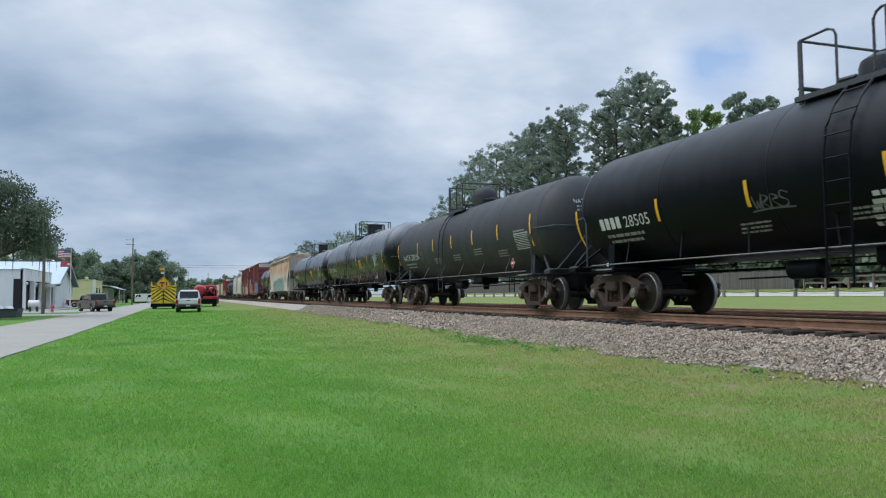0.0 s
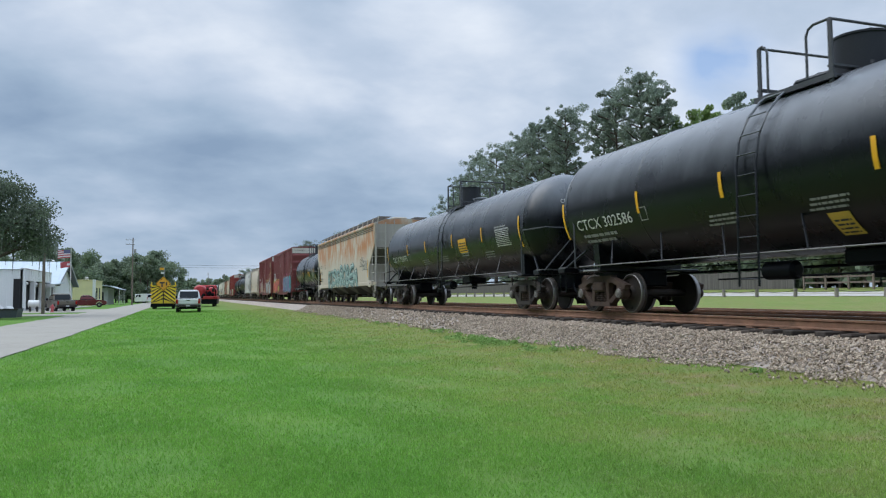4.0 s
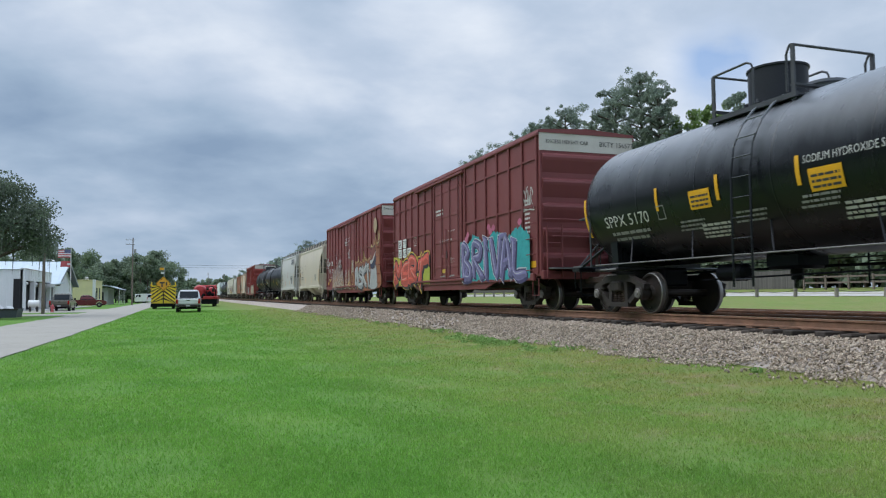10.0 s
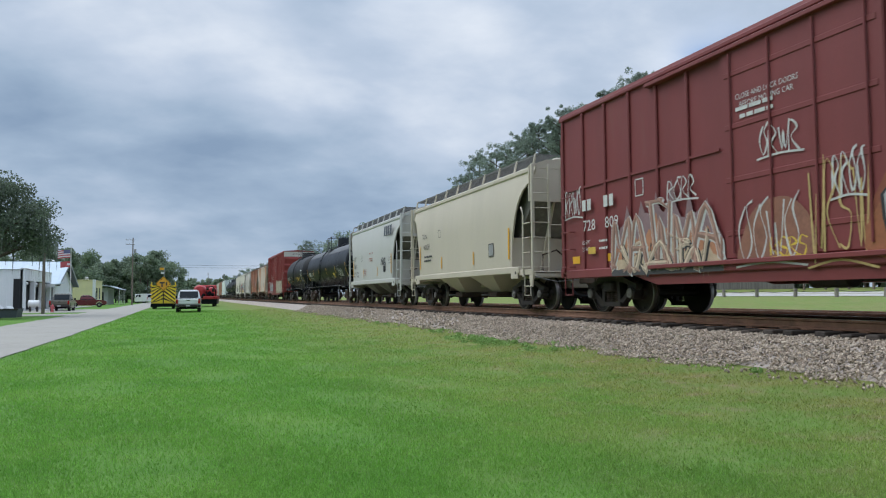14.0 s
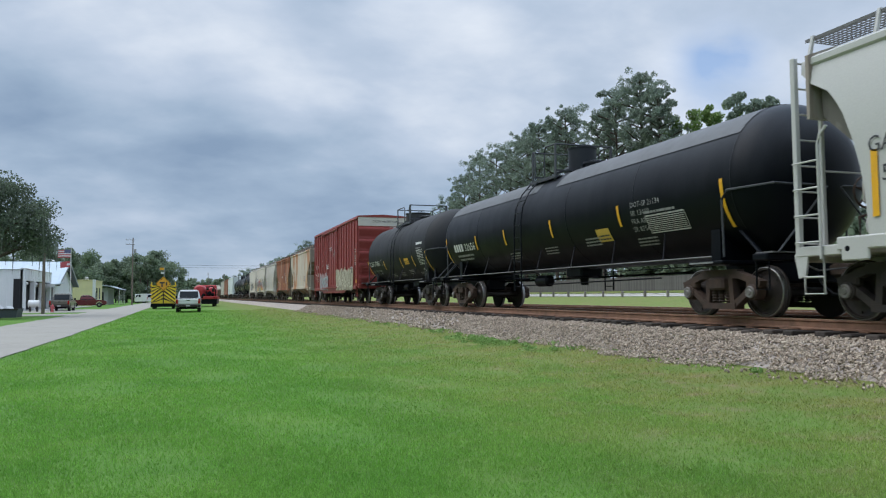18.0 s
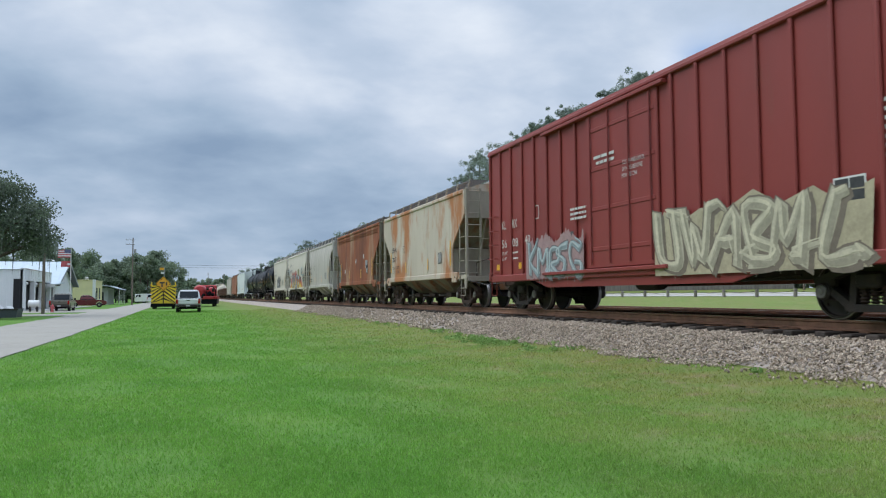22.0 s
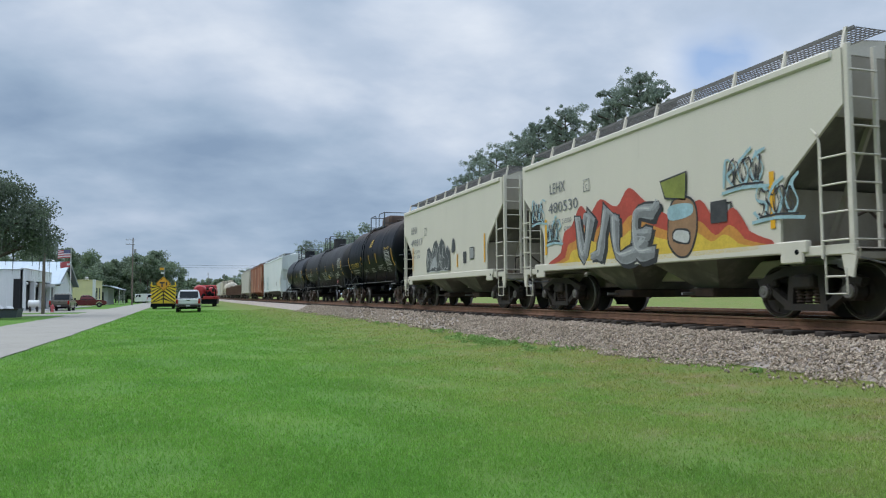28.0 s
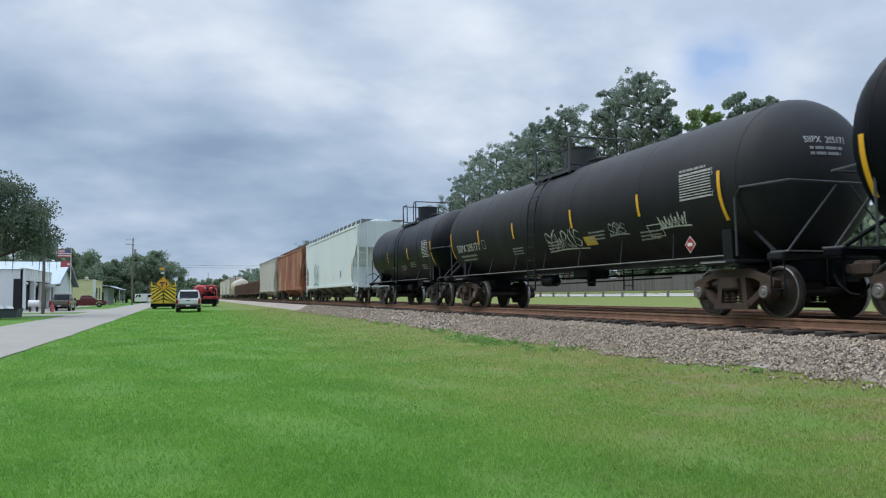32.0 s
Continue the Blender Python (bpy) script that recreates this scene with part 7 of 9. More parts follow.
    cars.append(hopper_car(104.4, 4.4, 5.75, 4.15, M_RUSTCAR, "rust brown covered hopper car", 3, mark=(("66113", 4.1, 1.98, 0.7),), mark_h=0.2, mark_col=spray(0.16, 0.06, 0.03), extra=rusty, truck_mat=M_STEEL_RUST, mid=M_GRIME, slope=M_GRIME, end_mat=M_GRIME, walk_mat=M_GRIME, board=0.30))
    cars.append(hopper_car(117.3, 4.3, 5.6, 4.1, M_GREYHOP, "stained grey covered hopper car with upright seams", 3, True, mark=(("LEHX", 4.0, 2.5, 0.8), ("7004", 4.0, 2.05, 0.75)), mark_h=0.24, ribs=0, board=0.34))

    def vile(car, S, L):
        RED, AMBER, SKYB = spray(0.50, 0.07, 0.045), spray(0.62, 0.27, 0.05), spray(0.34, 0.52, 0.58)
        back = [(0, 0), (7.3, 0), (7.2, 0.35), (6.8, 0.8), (6.4, 0.55), (5.9, 1.05), (5.3, 0.75), (4.7, 0.95), (4.1, 1.25), (3.5, 1.6), (3.0, 1.25), (2.3, 1.5), (1.8, 1.2), (1.35, 1.45), (0.9, 1.0), (0.5, 0.85), (0.3, 0.35)]
        blob(car, S(3.6, 1.16), back, RED, 0.003, "sprayed red flame ground", "paint_cloud")
        blob(car, S(3.6, 1.16), [(0.25 + a * 0.95, b * 0.62) for a, b in back], AMBER, 0.005, "sprayed orange flame ground", "paint_cloud")
        blob(car, S(3.6, 1.16), [(0.45 + a * 0.9, b * 0.42) for a, b in back], SUNNY, 0.006, "sprayed yellow flame ground", "paint_cloud")
        piece(car, S(2.45, 1.12), "VILE", 0, 0, 3.45, 1.28, spray(0.30, 0.31, 0.32), INK, None, 61, 0.20, CHALK)
        hd = [(0.0, 0.25), (0.30, 0.0), (0.62, 0.05), (0.85, 0.5), (0.8, 0.95), (0.5, 1.12), (0.12, 1.05), (-0.02, 0.6)]
        blob(car, S(-1.35, 1.18), hd, spray(0.34, 0.19, 0.10), 0.012, "brown sprayed shape", line=INK)
        blob(car, S(-1.25, 2.28), [(0.0, 0.1), (0.62, 0.0), (0.66, 0.5), (-0.15, 0.42)], spray(0.24, 0.27, 0.05), 0.014, "olive green sprayed block", line=INK, smooth=False)
        blob(car, S(-1.38, 1.9), [(0, 0), (0.66, 0.04), (0.68, 0.26), (0, 0.28)], SKYB, 0.016, "pale blue sprayed band")
        blob(car, S(-1.5, 1.42), [(0, 0.1), (0.42, 0), (0.46, 0.2), (0.08, 0.26)], CHALK, 0.016, "white sprayed block", line=INK)
        put_patch(car, 0.45, 0.40, lambda p, d=0.0: S(-2.62, 1.72)(p, 0.016), M_DARK_LETTER, "label_plate", "dark stencilled square")
        for y, z, sd in ((-3.0, 2.35, 81), (-3.75, 1.75, 82)):
            scrawl(car, S(y, z - 0.05), 0, 0, 1.0, 0.55, SKYB, sd + 40, 3, 0.028)
            scrawl(car, S(y - 0.1, z), 0, 0, 0.8, 0.4, INK, sd, 5, 0.018)
        for y, z, sd in ((4.95, 2.45, 83), (4.05, 1.85, 84)):
            scrawl(car, S(y, z - 0.03), 0, 0, 0.8, 0.6, SKYB, sd + 40, 3, 0.028)
            scrawl(car, S(y, z), 0, 0.02, 0.65, 0.45, INK, sd, 5, 0.018)

    cars.append(hopper_car(129.5, 4.3, 5.75, 4.08, M_LEHX, "light beige covered hopper car with a red and silver graffiti piece", 2, mark=(("LEHX", 3.91, 3.10, 0.88), ("480530", 3.98, 2.58, 1.6)), mark_h=0.29, load=("LD LMT  233700", "LT  WT   52300"), extra=vile, walk_mat=M_LEHX, slope=M_SHADE_GREY, mid=M_SHADE_GREY, end_mat=M_TANEND, mark_col=M_SLATE))

    def grey_man(car, S, L):
        SOOT = spray(0.07, 0.075, 0.08)
        blob(car, S(2.2, 1.36), [(0.05, 0), (2.95, 0), (2.9, 0.7), (2.6, 0.95), (2.42, 0.7), (2.2, 1.1), (1.9, 1.25), (1.6, 0.95), (1.3, 1.22), (1.0, 1.12), (0.72, 0.75), (0.4, 1.0), (0.12, 0.9), (0.0, 0.4)], SOOT, 0.003, "dark grey sprayed figure", smooth=False)
        blob(car, S(1.7, 1.45), [(0, 0), (0.5, 0.1), (0.9, 0.05), (0.7, 0.5), (0.35, 0.35)], spray(0.42, 0.43, 0.44), 0.005, "pale grey sprayed patch")
        scrawl(car, S(2.05, 1.42), 0, 0, 1.3, 0.8, CHALK, 91, 4, 0.015)
        scrawl(car, S(0.9, 1.42), 0, 0, 1.5, 0.9, CHALK, 92, 4, 0.015)
        blob(car, S(-0.9, 2.0), [(0, 0), (0.35, 0.05), (0.3, 0.4), (0.15, 0.5), (0.02, 0.3)], SOOT, 0.003, "small dark sprayed shape")
        put_patch(car, 0.3, 0.4, S(-2.1, 1.55), M_DARK_LETTER, "label_plate", "black plate")

    cars.append(hopper_car(142.2, 4.6, 5.7, 4.08, M_LEHX, "light beige covered hopper car with a small dark graffiti figure", 2, mark=(("LEHX", 4.35, 3.06, 0.85), ("499317", 4.36, 2.52, 1.6)), mark_h=0.29, load=("LD LMT  233700", "LT  WT   52300"), extra=grey_man, slope=M_SHADE_GREY, mid=M_SHADE_GREY, end_mat=M_TANEND, walk_mat=M_LEHX, mark_col=M_SLATE))
    cars.append(tank_car(154.7, 4.5, 1.62, 2.68, M_BLACK_BROWN, "short black tank car with yellow lettering", M_STEEL_RUST, 1.5, (5.2, 1.82, -0.02, -1.55, -4.78), -0.08, ("UTLX 674737", 4.59, 2.55, -0.64), M_YELLOW_LETTER, "UTLX 674737", table=(-3.44, -0.79, 0.98, 0.66), extra=logo_lines, ladder_at=0.95, plat=(-0.77, 2.3, 0.54, 1.2, 1.15), house=(0.62, 0.86, 0.48, "box")))

    def siipx(car, T, L):
        scrawl(car, T(0.1, -0.95), 0, 0, 1.9, 0.5, CHALK, 95, 6)
        scrawl(car, T(-5.2, -0.75), 0, 0, 0.9, 0.25, CHALK, 96, 4)
        put_patch(car, 0.55, 0.25, T(-1.9, -0.95), M_YELLOW_LETTER, "warning_panel", "small orange panel")
        put_frame(car, 0.5, 0.3, T(-4.7, -0.95), M_WHITE_LETTER)
        scrawl(car, T(-3.2, -0.75), 0, 0, 0.7, 0.25, M_GREY_LETTER, 97, 4)

    cars.append(tank_car(170.35, 7.05, 1.47, 2.55, M_BLACK_WORN, "dull black railway tank car with white tags", M_STEEL_RUST, 1.5, (7.7, 4.97, 2.15, -1.49, -4.53, -7.19), 0.05, ("SIIPX 205171", 7.16, 5.03, -0.59), name_end="SIIPX  205171", diamonds=True, table=(-6.05, -0.28, 1.0, 0.52), extra=siipx, ladder_at=0.6))
    cars.append(tank_car(185.6, 4.4, 1.45, 2.53, M_BLACK, "short black tank car beside the white hopper", over=1.5, stripes=(5.2, 2.0, -1.5, -4.9), table=(-3.7, -0.5, 0.9, 0.6)))
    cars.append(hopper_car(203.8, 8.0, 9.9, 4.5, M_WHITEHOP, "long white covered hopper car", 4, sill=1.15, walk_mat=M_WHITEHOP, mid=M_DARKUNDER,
                           extra=lambda car, S, L: scrawl(car, S(5.5, 1.4), 0, 0, 2.0, 1.2, spray(0.25, 0.45, 0.45), 99, 3, 0.06)))
    cars.append(hopper_car(225.2, 7.6, 9.3, 4.5, M_RUSTCAR, "long rust brown covered hopper car", 3, sill=1.15))
    cars.append(hopper_car(246.3, 8.0, 9.6, 4.5, M_GREYHOP, "long stained grey covered hopper car", 3, sill=1.15))
    for c in (266.0, 284.5, 303.0):
        cars.append(gondola_car(c, 6.0, 8.2, M_GOND, "low brown gondola car"))
    cars.append(tank_car(322.0, 6.5, 1.5, 2.65, M_CREAM, "cream white railway tank car"))
    for c, mt in ((340.5, M_CREAM), (359.0, M_GACX), (377.5, M_CREAM)):
        cars.append(hopper_car(c, 6.5, 8.2, 4.5, mt, "cream covered hopper car far down the train", 3))
    return cars


CARS = train()


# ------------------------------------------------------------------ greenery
# needle greens paled and blued: air haze put into the colour
M_PINE = foliage("hazed_pine_needles", (0.150, 0.195, 0.165), (0.285, 0.345, 0.265), scale=0.5, thin=0.35)
M_BROAD = foliage("broad_leaves", (0.09, 0.16, 0.05), (0.24, 0.34, 0.11), scale=0.5, thin=0.35)
M_OAK = foliage("oak_leaves", (0.070, 0.095, 0.068), (0.155, 0.195, 0.13), scale=0.7, thin=0.35)
M_MOSS = foliage("hanging_moss", (0.09, 0.11, 0.09), (0.18, 0.21, 0.17), scale=1.0)
# woodland greens lightened the same way, haze included in the leaf colour
M_WOODS = foliage("hazed_distant_leaves", (0.125, 0.170, 0.120), (0.25, 0.31, 0.20), scale=0.25, thin=0.35)
M_BARK = surface("grey_bark", (0.11, 0.085, 0.07), 0.95, 0, (0.06, 0.048, 0.04), 0.8, 6, (1, 1, 0.3), bump=0.6, bump_scale=12)
M_WEED = foliage("weed_leaves", (0.16, 0.30, 0.08), (0.30, 0.44, 0.15), 0.7, 1.0, 0.3)


def leaf_cloud(rng, centres, radii, per, size, flat=0.7, long=1.6):
    """Small leaf-like quads scattered through many clumps; returns arrays of points and faces."""
    n = len(centres) * per
    c = np.repeat(np.asarray(centres), per, 0)
    r = np.repeat(np.asarray(radii), per)
    d = rng.normal(size=(n, 3))
    d /= np.linalg.norm(d, axis=1)[:, None]
    p = c + d * (r * rng.random(n) ** 0.45)[:, None] * np.array([1, 1, flat])
    a = rng.normal(size=(n, 3))
    a /= np.linalg.norm(a, axis=1)[:, None]
    b = np.cross(a, rng.normal(size=(n, 3)))
    b /= np.linalg.norm(b, axis=1)[:, None]
    s = (size * rng.uniform(0.5, 1.3, n))[:, None]
    v = np.stack([p - a * s * long * 0.5, p + b * s * 0.5, p + a * s * long * 0.5, p - b * s * 0.5], 1).reshape(-1, 3)
    return v, np.arange(n * 4).reshape(-1, 4)


def cloud_mesh(name, v, f, mat):
    me = bpy.data.meshes.new(name)
    v, f = np.asarray(v, np.float32), np.asarray(f, np.int32)
    k = f.shape[1]
    me.vertices.add(len(v))
    me.vertices.foreach_set("co", v.ravel())
    me.loops.add(f.size)
    me.loops.foreach_set("vertex_index", f.ravel())
    me.polygons.add(len(f))
    me.polygons.foreach_set("loop_start", np.arange(0, f.size, k, dtype=np.int32))
    me.update(calc_edges=True)
    me.materials.append(mat)
    return me


def pine_tree(x, y, h, crown_r, seed, label, first=0.5, group="pines behind the railway", mat=None, dense=1.0):
    rng = np.random.default_rng(seed)
    z0 = ground_z(x)
    tree = thing("pine_tree", pose(x, y, z0 - 0.1), label, "tree", group)
    bend = rng.uniform(-0.5, 0.5, 2)
    path = [(bend[0] * (k / 6) ** 2, bend[1] * (k / 6) ** 2, h * 0.96 * k / 6) for k in range(7)]
    m = Mesh()
    rings = []
    for k, p in enumerate(path):
        r = 0.011 * h * (1 - 0.85 * k / 6) + 0.03
        rings.append([(p[0] + r * math.cos(t), p[1] + r * math.sin(t), p[2]) for t in np.linspace(0, 2 * math.pi, 8, endpoint=False)])
    m.loft(rings)
    part("trunk", m, M_BARK, tree, "", 60)
    limbs = Mesh()
    cs, rs = [], []
    nb = int(32 * dense)
    for i in range(nb):
        # a rounded, open crown: limbs rise to separate tufted pads
        q = (i + rng.random()) / nb
        u = first + (0.97 - first) * q
        reach = crown_r * max(0.25, math.sqrt(max(0.0, 1 - (1.75 * q - 0.80) ** 2))) * rng.uniform(0.55, 1.12)
        an = i * 2.4 + rng.uniform(-0.6, 0.6)
        z = h * u - 0.35 * reach
        bx, by = bend * (u * 0.96) ** 2
        tip = (bx + reach * math.cos(an), by + reach * math.sin(an), h * u + reach * rng.uniform(-0.02, 0.22))
        mid = (bx + 0.55 * reach * math.cos(an), by + 0.55 * reach * math.sin(an), z + 0.22 * reach)
        limbs.tube([(bx, by, z), mid, tip], 0.0032 * h, 4)
        pad = crown_r * rng.uniform(0.19, 0.34)
        for k in range(6):
            d = rng.normal(size=3) * np.array([0.85, 0.85, 0.55]) * pad
            cs.append([tip[0] + d[0], tip[1] + d[1], tip[2] + d[2] + 0.15])
            rs.append(pad * rng.uniform(0.40, 0.75))
        cs.append([mid[0] + rng.normal() * 0.3, mid[1] + rng.normal() * 0.3, mid[2] + 0.3])
        rs.append(pad * rng.uniform(0.3, 0.6))
    for k in range(4):
        cs.append([bend[0] + rng.normal() * 0.5, bend[1] + rng.normal() * 0.5, h * 0.965 + rng.normal() * 0.25])
        rs.append(crown_r * rng.uniform(0.16, 0.26))
    part("limb", limbs, M_BARK, tree, "", 60)
    v, f = leaf_cloud(rng, cs, rs, 95, 0.13, 0.85, 2.2)
    part("crown", cloud_mesh("crown", v, f, mat or M_PINE), None, tree)
    return tree


def leafy_tree(x, y, h, r, seed, label, mat, group="", clumps=70, per=70, leaf=0.4, low=0.25, name="tree", moss=0, trunk_r=0.3):
    rng = np.random.default_rng(seed)
    z0 = ground_z(x)
    tree = thing(name, pose(x, y, z0 - 0.1), label, "tree", group)
    m = Mesh()
    m.loft([[(q * trunk_r * math.cos(t), q * trunk_r * math.sin(t), z) for t in np.linspace(0, 2 * math.pi, 10, endpoint=False)] for z, q in ((0, 1.3), (0.5, 1.0), (h * 0.3, 0.8), (h * 0.45, 0.6))])
    part("trunk", m, M_BARK, tree, "", 60)
    limbs = Mesh()
    cs, rs = [], []
    for i in range(9):
        an = i * 2.4 + rng.uniform(-0.3, 0.3)
        e = rng.uniform(0.45, 0.95)
        tip = (r * e * math.cos(an), r * e * math.sin(an), h * rng.uniform(0.5, 0.88))
        limbs.tube([(0, 0, h * 0.3), (tip[0] * 0.5, tip[1] * 0.5, (h * 0.3 + tip[2]) * 0.53), tip], trunk_r * 0.28, 5)
    part("limb", limbs, M_BARK, tree, "", 60)
    for i in range(clumps):
        an, q = rng.uniform(0, 2 * math.pi), rng.random()
        zz = low + (1 - low) * q
        rad = r * math.sqrt(max(0.05, 1 - ((zz - 0.58) / 0.5) ** 2)) * rng.uniform(0.35, 1.05) ** 0.7
        cs.append([rad * math.cos(an), rad * math.sin(an), h * zz * rng.uniform(0.93, 1.0)])
        rs.append(rng.uniform(0.10, 0.24) * r + 0.15)
    v, f = leaf_cloud(rng, cs, rs, per, leaf, 0.75, 1.5)
    part("crown", cloud_mesh("crown", v, f, mat), None, tree)
    if moss:
        vs, fs = [], []
        for i in range(moss):
            c = cs[rng.integers(len(cs))]
            x0, y0, zt = c[0] + rng.normal() * 0.4, c[1] + rng.normal() * 0.4, c[2]
            ln = rng.uniform(0.7, 2.6)
            an = rng.uniform(0, math.pi)
            w = rng.uniform(0.03, 0.09)
            dx, dy = w * math.cos(an), w * math.sin(an)
            o = len(vs)
            for k, ww in ((0, 1.0), (0.5, 0.8), (1, 0.1)):
                sx = rng.normal() * 0.05
                vs += [(x0 - dx * ww + sx, y0 - dy * ww, zt - ln * k), (x0 + dx * ww + sx, y0 + dy * ww, zt - ln * k)]
            fs += [(o, o + 1, o + 3, o + 2), (o + 2, o + 3, o + 5, o + 4)]
        part("hanging_moss", cloud_mesh("hanging_moss", np.array(vs), np.array(fs), M_MOSS), None, tree, "grey hanging moss")["kind"] = "stuff"
    return tree


# pines along the far side, near ones apart
PINES = [(58.0, 176, 18.3, 3.6), (58.0, 165, 22.1, 3.8), (58.0, 155, 25.5, 3.8), (58.0, 146.5, 28.9, 4.0), (58.0, 138, 28.1, 4.0), (58.0, 130.5, 28.7, 4.0), (58.0, 124, 28.9, 3.6), (58.0, 118.5, 29.5, 3.6), (58.5, 113.0, 28.3, 3.4), (58.0, 108.2, 29.7, 3.2), (58.0, 97.0, 26.9, 2.8), (58.0, 93.0, 28.7, 3.1), (58.0, 86.2, 28.9, 2.9), (58.0, 82.5, 26.1, 2.6)]
for k, (x, y, h, r) in enumerate(PINES):
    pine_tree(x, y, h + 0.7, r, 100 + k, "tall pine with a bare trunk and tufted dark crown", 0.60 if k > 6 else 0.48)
for k, (x, y, h, r) in enumerate([(62, 92, 21.4, 3.6), (62.5, 88.5, 23.5, 3.5), (62, 84, 23.6, 3.5), (62.5, 79.5, 24.2, 3.3), (62, 71.5, 24.2, 3.2), (62, 68.8, 22.5, 2.8), (62, 75.5, 23.2, 3.3), (62, 104, 18, 3.6), (63, 112, 19, 4.0), (62, 128, 20, 4.2), (62, 148, 20, 4.4)]):
    leafy_tree(x, y, h, r, 200 + k, "leafy light green tree behind the pines", M_BROAD if k < 4 or k == 6 else M_PINE, "trees behind the railway", 60, 170, 0.24, 0.15)
for k, (x, y, h, r) in enumerate([(50, 330, 24, 4.4), (52, 322, 19, 4.0), (58, 190, 16, 4.0)]):
    pine_tree(x, y, h, r, 300 + k, "distant pine above the train", 0.4)


def woods(name, label, spots, seed, mat, per=26, leaf=0.9, per_tree=16):
    """Far woodland as one mass of crowns, with an uneven skyline."""
    rng = np.random.default_rng(seed)
    cs, rs = [], []
    trunks = Mesh()
    for x, y, h, r in spots:
        z0 = ground_z(x)
        trunks.tube([(x, y, z0 - 0.2), (x, y, z0 + h * 0.5)], 0.18, 5)
        for i in range(per_tree):
            an, q = rng.uniform(0, 2 * math.pi), rng.random()
            rad = r * math.sqrt(max(0.05, 1 - ((q - 0.5) / 0.56) ** 2)) * rng.random() ** 0.5
            cs.append([x + rad * math.cos(an), y + rad * math.sin(an), z0 + h * (0.12 + 0.86 * q)])
            rs.append(r * rng.uniform(0.25, 0.5))
    v, f = leaf_cloud(rng, cs, rs, per, leaf, 0.8, 1.4)
    wd = thing(name, pose(0, 0, 0), label, "woods", kind="stuff")
    part("crown", cloud_mesh("crowns", v, f, mat), None, wd)
    part("trunk", trunks, M_BARK, wd)


rw = random.Random(8)
spots = []
for i in range(46):
    t = i / 45
    x = -34 + t * 29.8
    h = 11.0 + 1.5 * math.sin(t * 9) - (2.6 if t > 0.93 else 0)
    spots.append((x + rw.uniform(-1, 1), 196 + rw.uniform(-6, 10), h * rw.uniform(0.86, 1.06), rw.uniform(2.4, 3.6)))
for i in range(26):
    spots.append((-62 + i * 1.7, 172 + rw.uniform(-6, 8), rw.uniform(10, 13), rw.uniform(2.6, 3.6)))
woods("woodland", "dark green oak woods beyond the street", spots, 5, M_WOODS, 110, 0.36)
spots = []
for i in range(60):
    y = 225 + i * 9
    spots.append((49 + rw.uniform(-3, 6) - 0.012 * (y - 225), y, rw.uniform(17, 23), rw.uniform(4, 5.5)))
for i in range(34):
    spots.append((60 + rw.uniform(-2, 8), 40 + i * 6.2, rw.uniform(7, 13), rw.uniform(3.0, 4.4)))
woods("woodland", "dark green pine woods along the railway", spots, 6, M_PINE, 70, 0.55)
spots = [(-14 + i * 2.6 + rw.uniform(-1, 1), 520 + rw.uniform(-20, 30), rw.uniform(9, 15), rw.uniform(4, 6)) for i in range(30)]
spots += [(-150 + i * 4.5, 320 + rw.uniform(-20, 30), rw.uniform(11, 16), rw.uniform(4, 6)) for i in range(30)]
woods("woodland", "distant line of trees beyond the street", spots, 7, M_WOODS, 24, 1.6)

leafy_tree(-14.2, 58.0, 9.5, 5.5, 401, "live oak with drooping dark leaves and hanging grey moss", M_OAK, "", 120, 330, 0.12, 0.54, "oak_tree", 220, 0.42)

# undergrowth behind the yard rails, and unseen trees added across the street to close the place behind the camera
spots = [(57.5 + rw.uniform(-1.5, 5), 34 + i * 0.75, rw.uniform(4.5, 8.5), rw.uniform(2.4, 3.4)) for i in range(70)]
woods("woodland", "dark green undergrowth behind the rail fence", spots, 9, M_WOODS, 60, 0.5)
# out-of-view rows, added to darken what the tank sides reflect
spots = [(-44 + rw.uniform(-5, 4), -90 + i * 4.2, rw.uniform(13, 18), rw.uniform(4, 5.5)) for i in range(54)]
spots += [(-40 + i * 5.0, -62 + rw.uniform(-5, 5), rw.uniform(12, 17), rw.uniform(4, 5.5)) for i in range(24)]
woods("woodland", "unseen dark green trees added to close the far side of the street", spots, 10, M_WOODS, 40, 1.1)


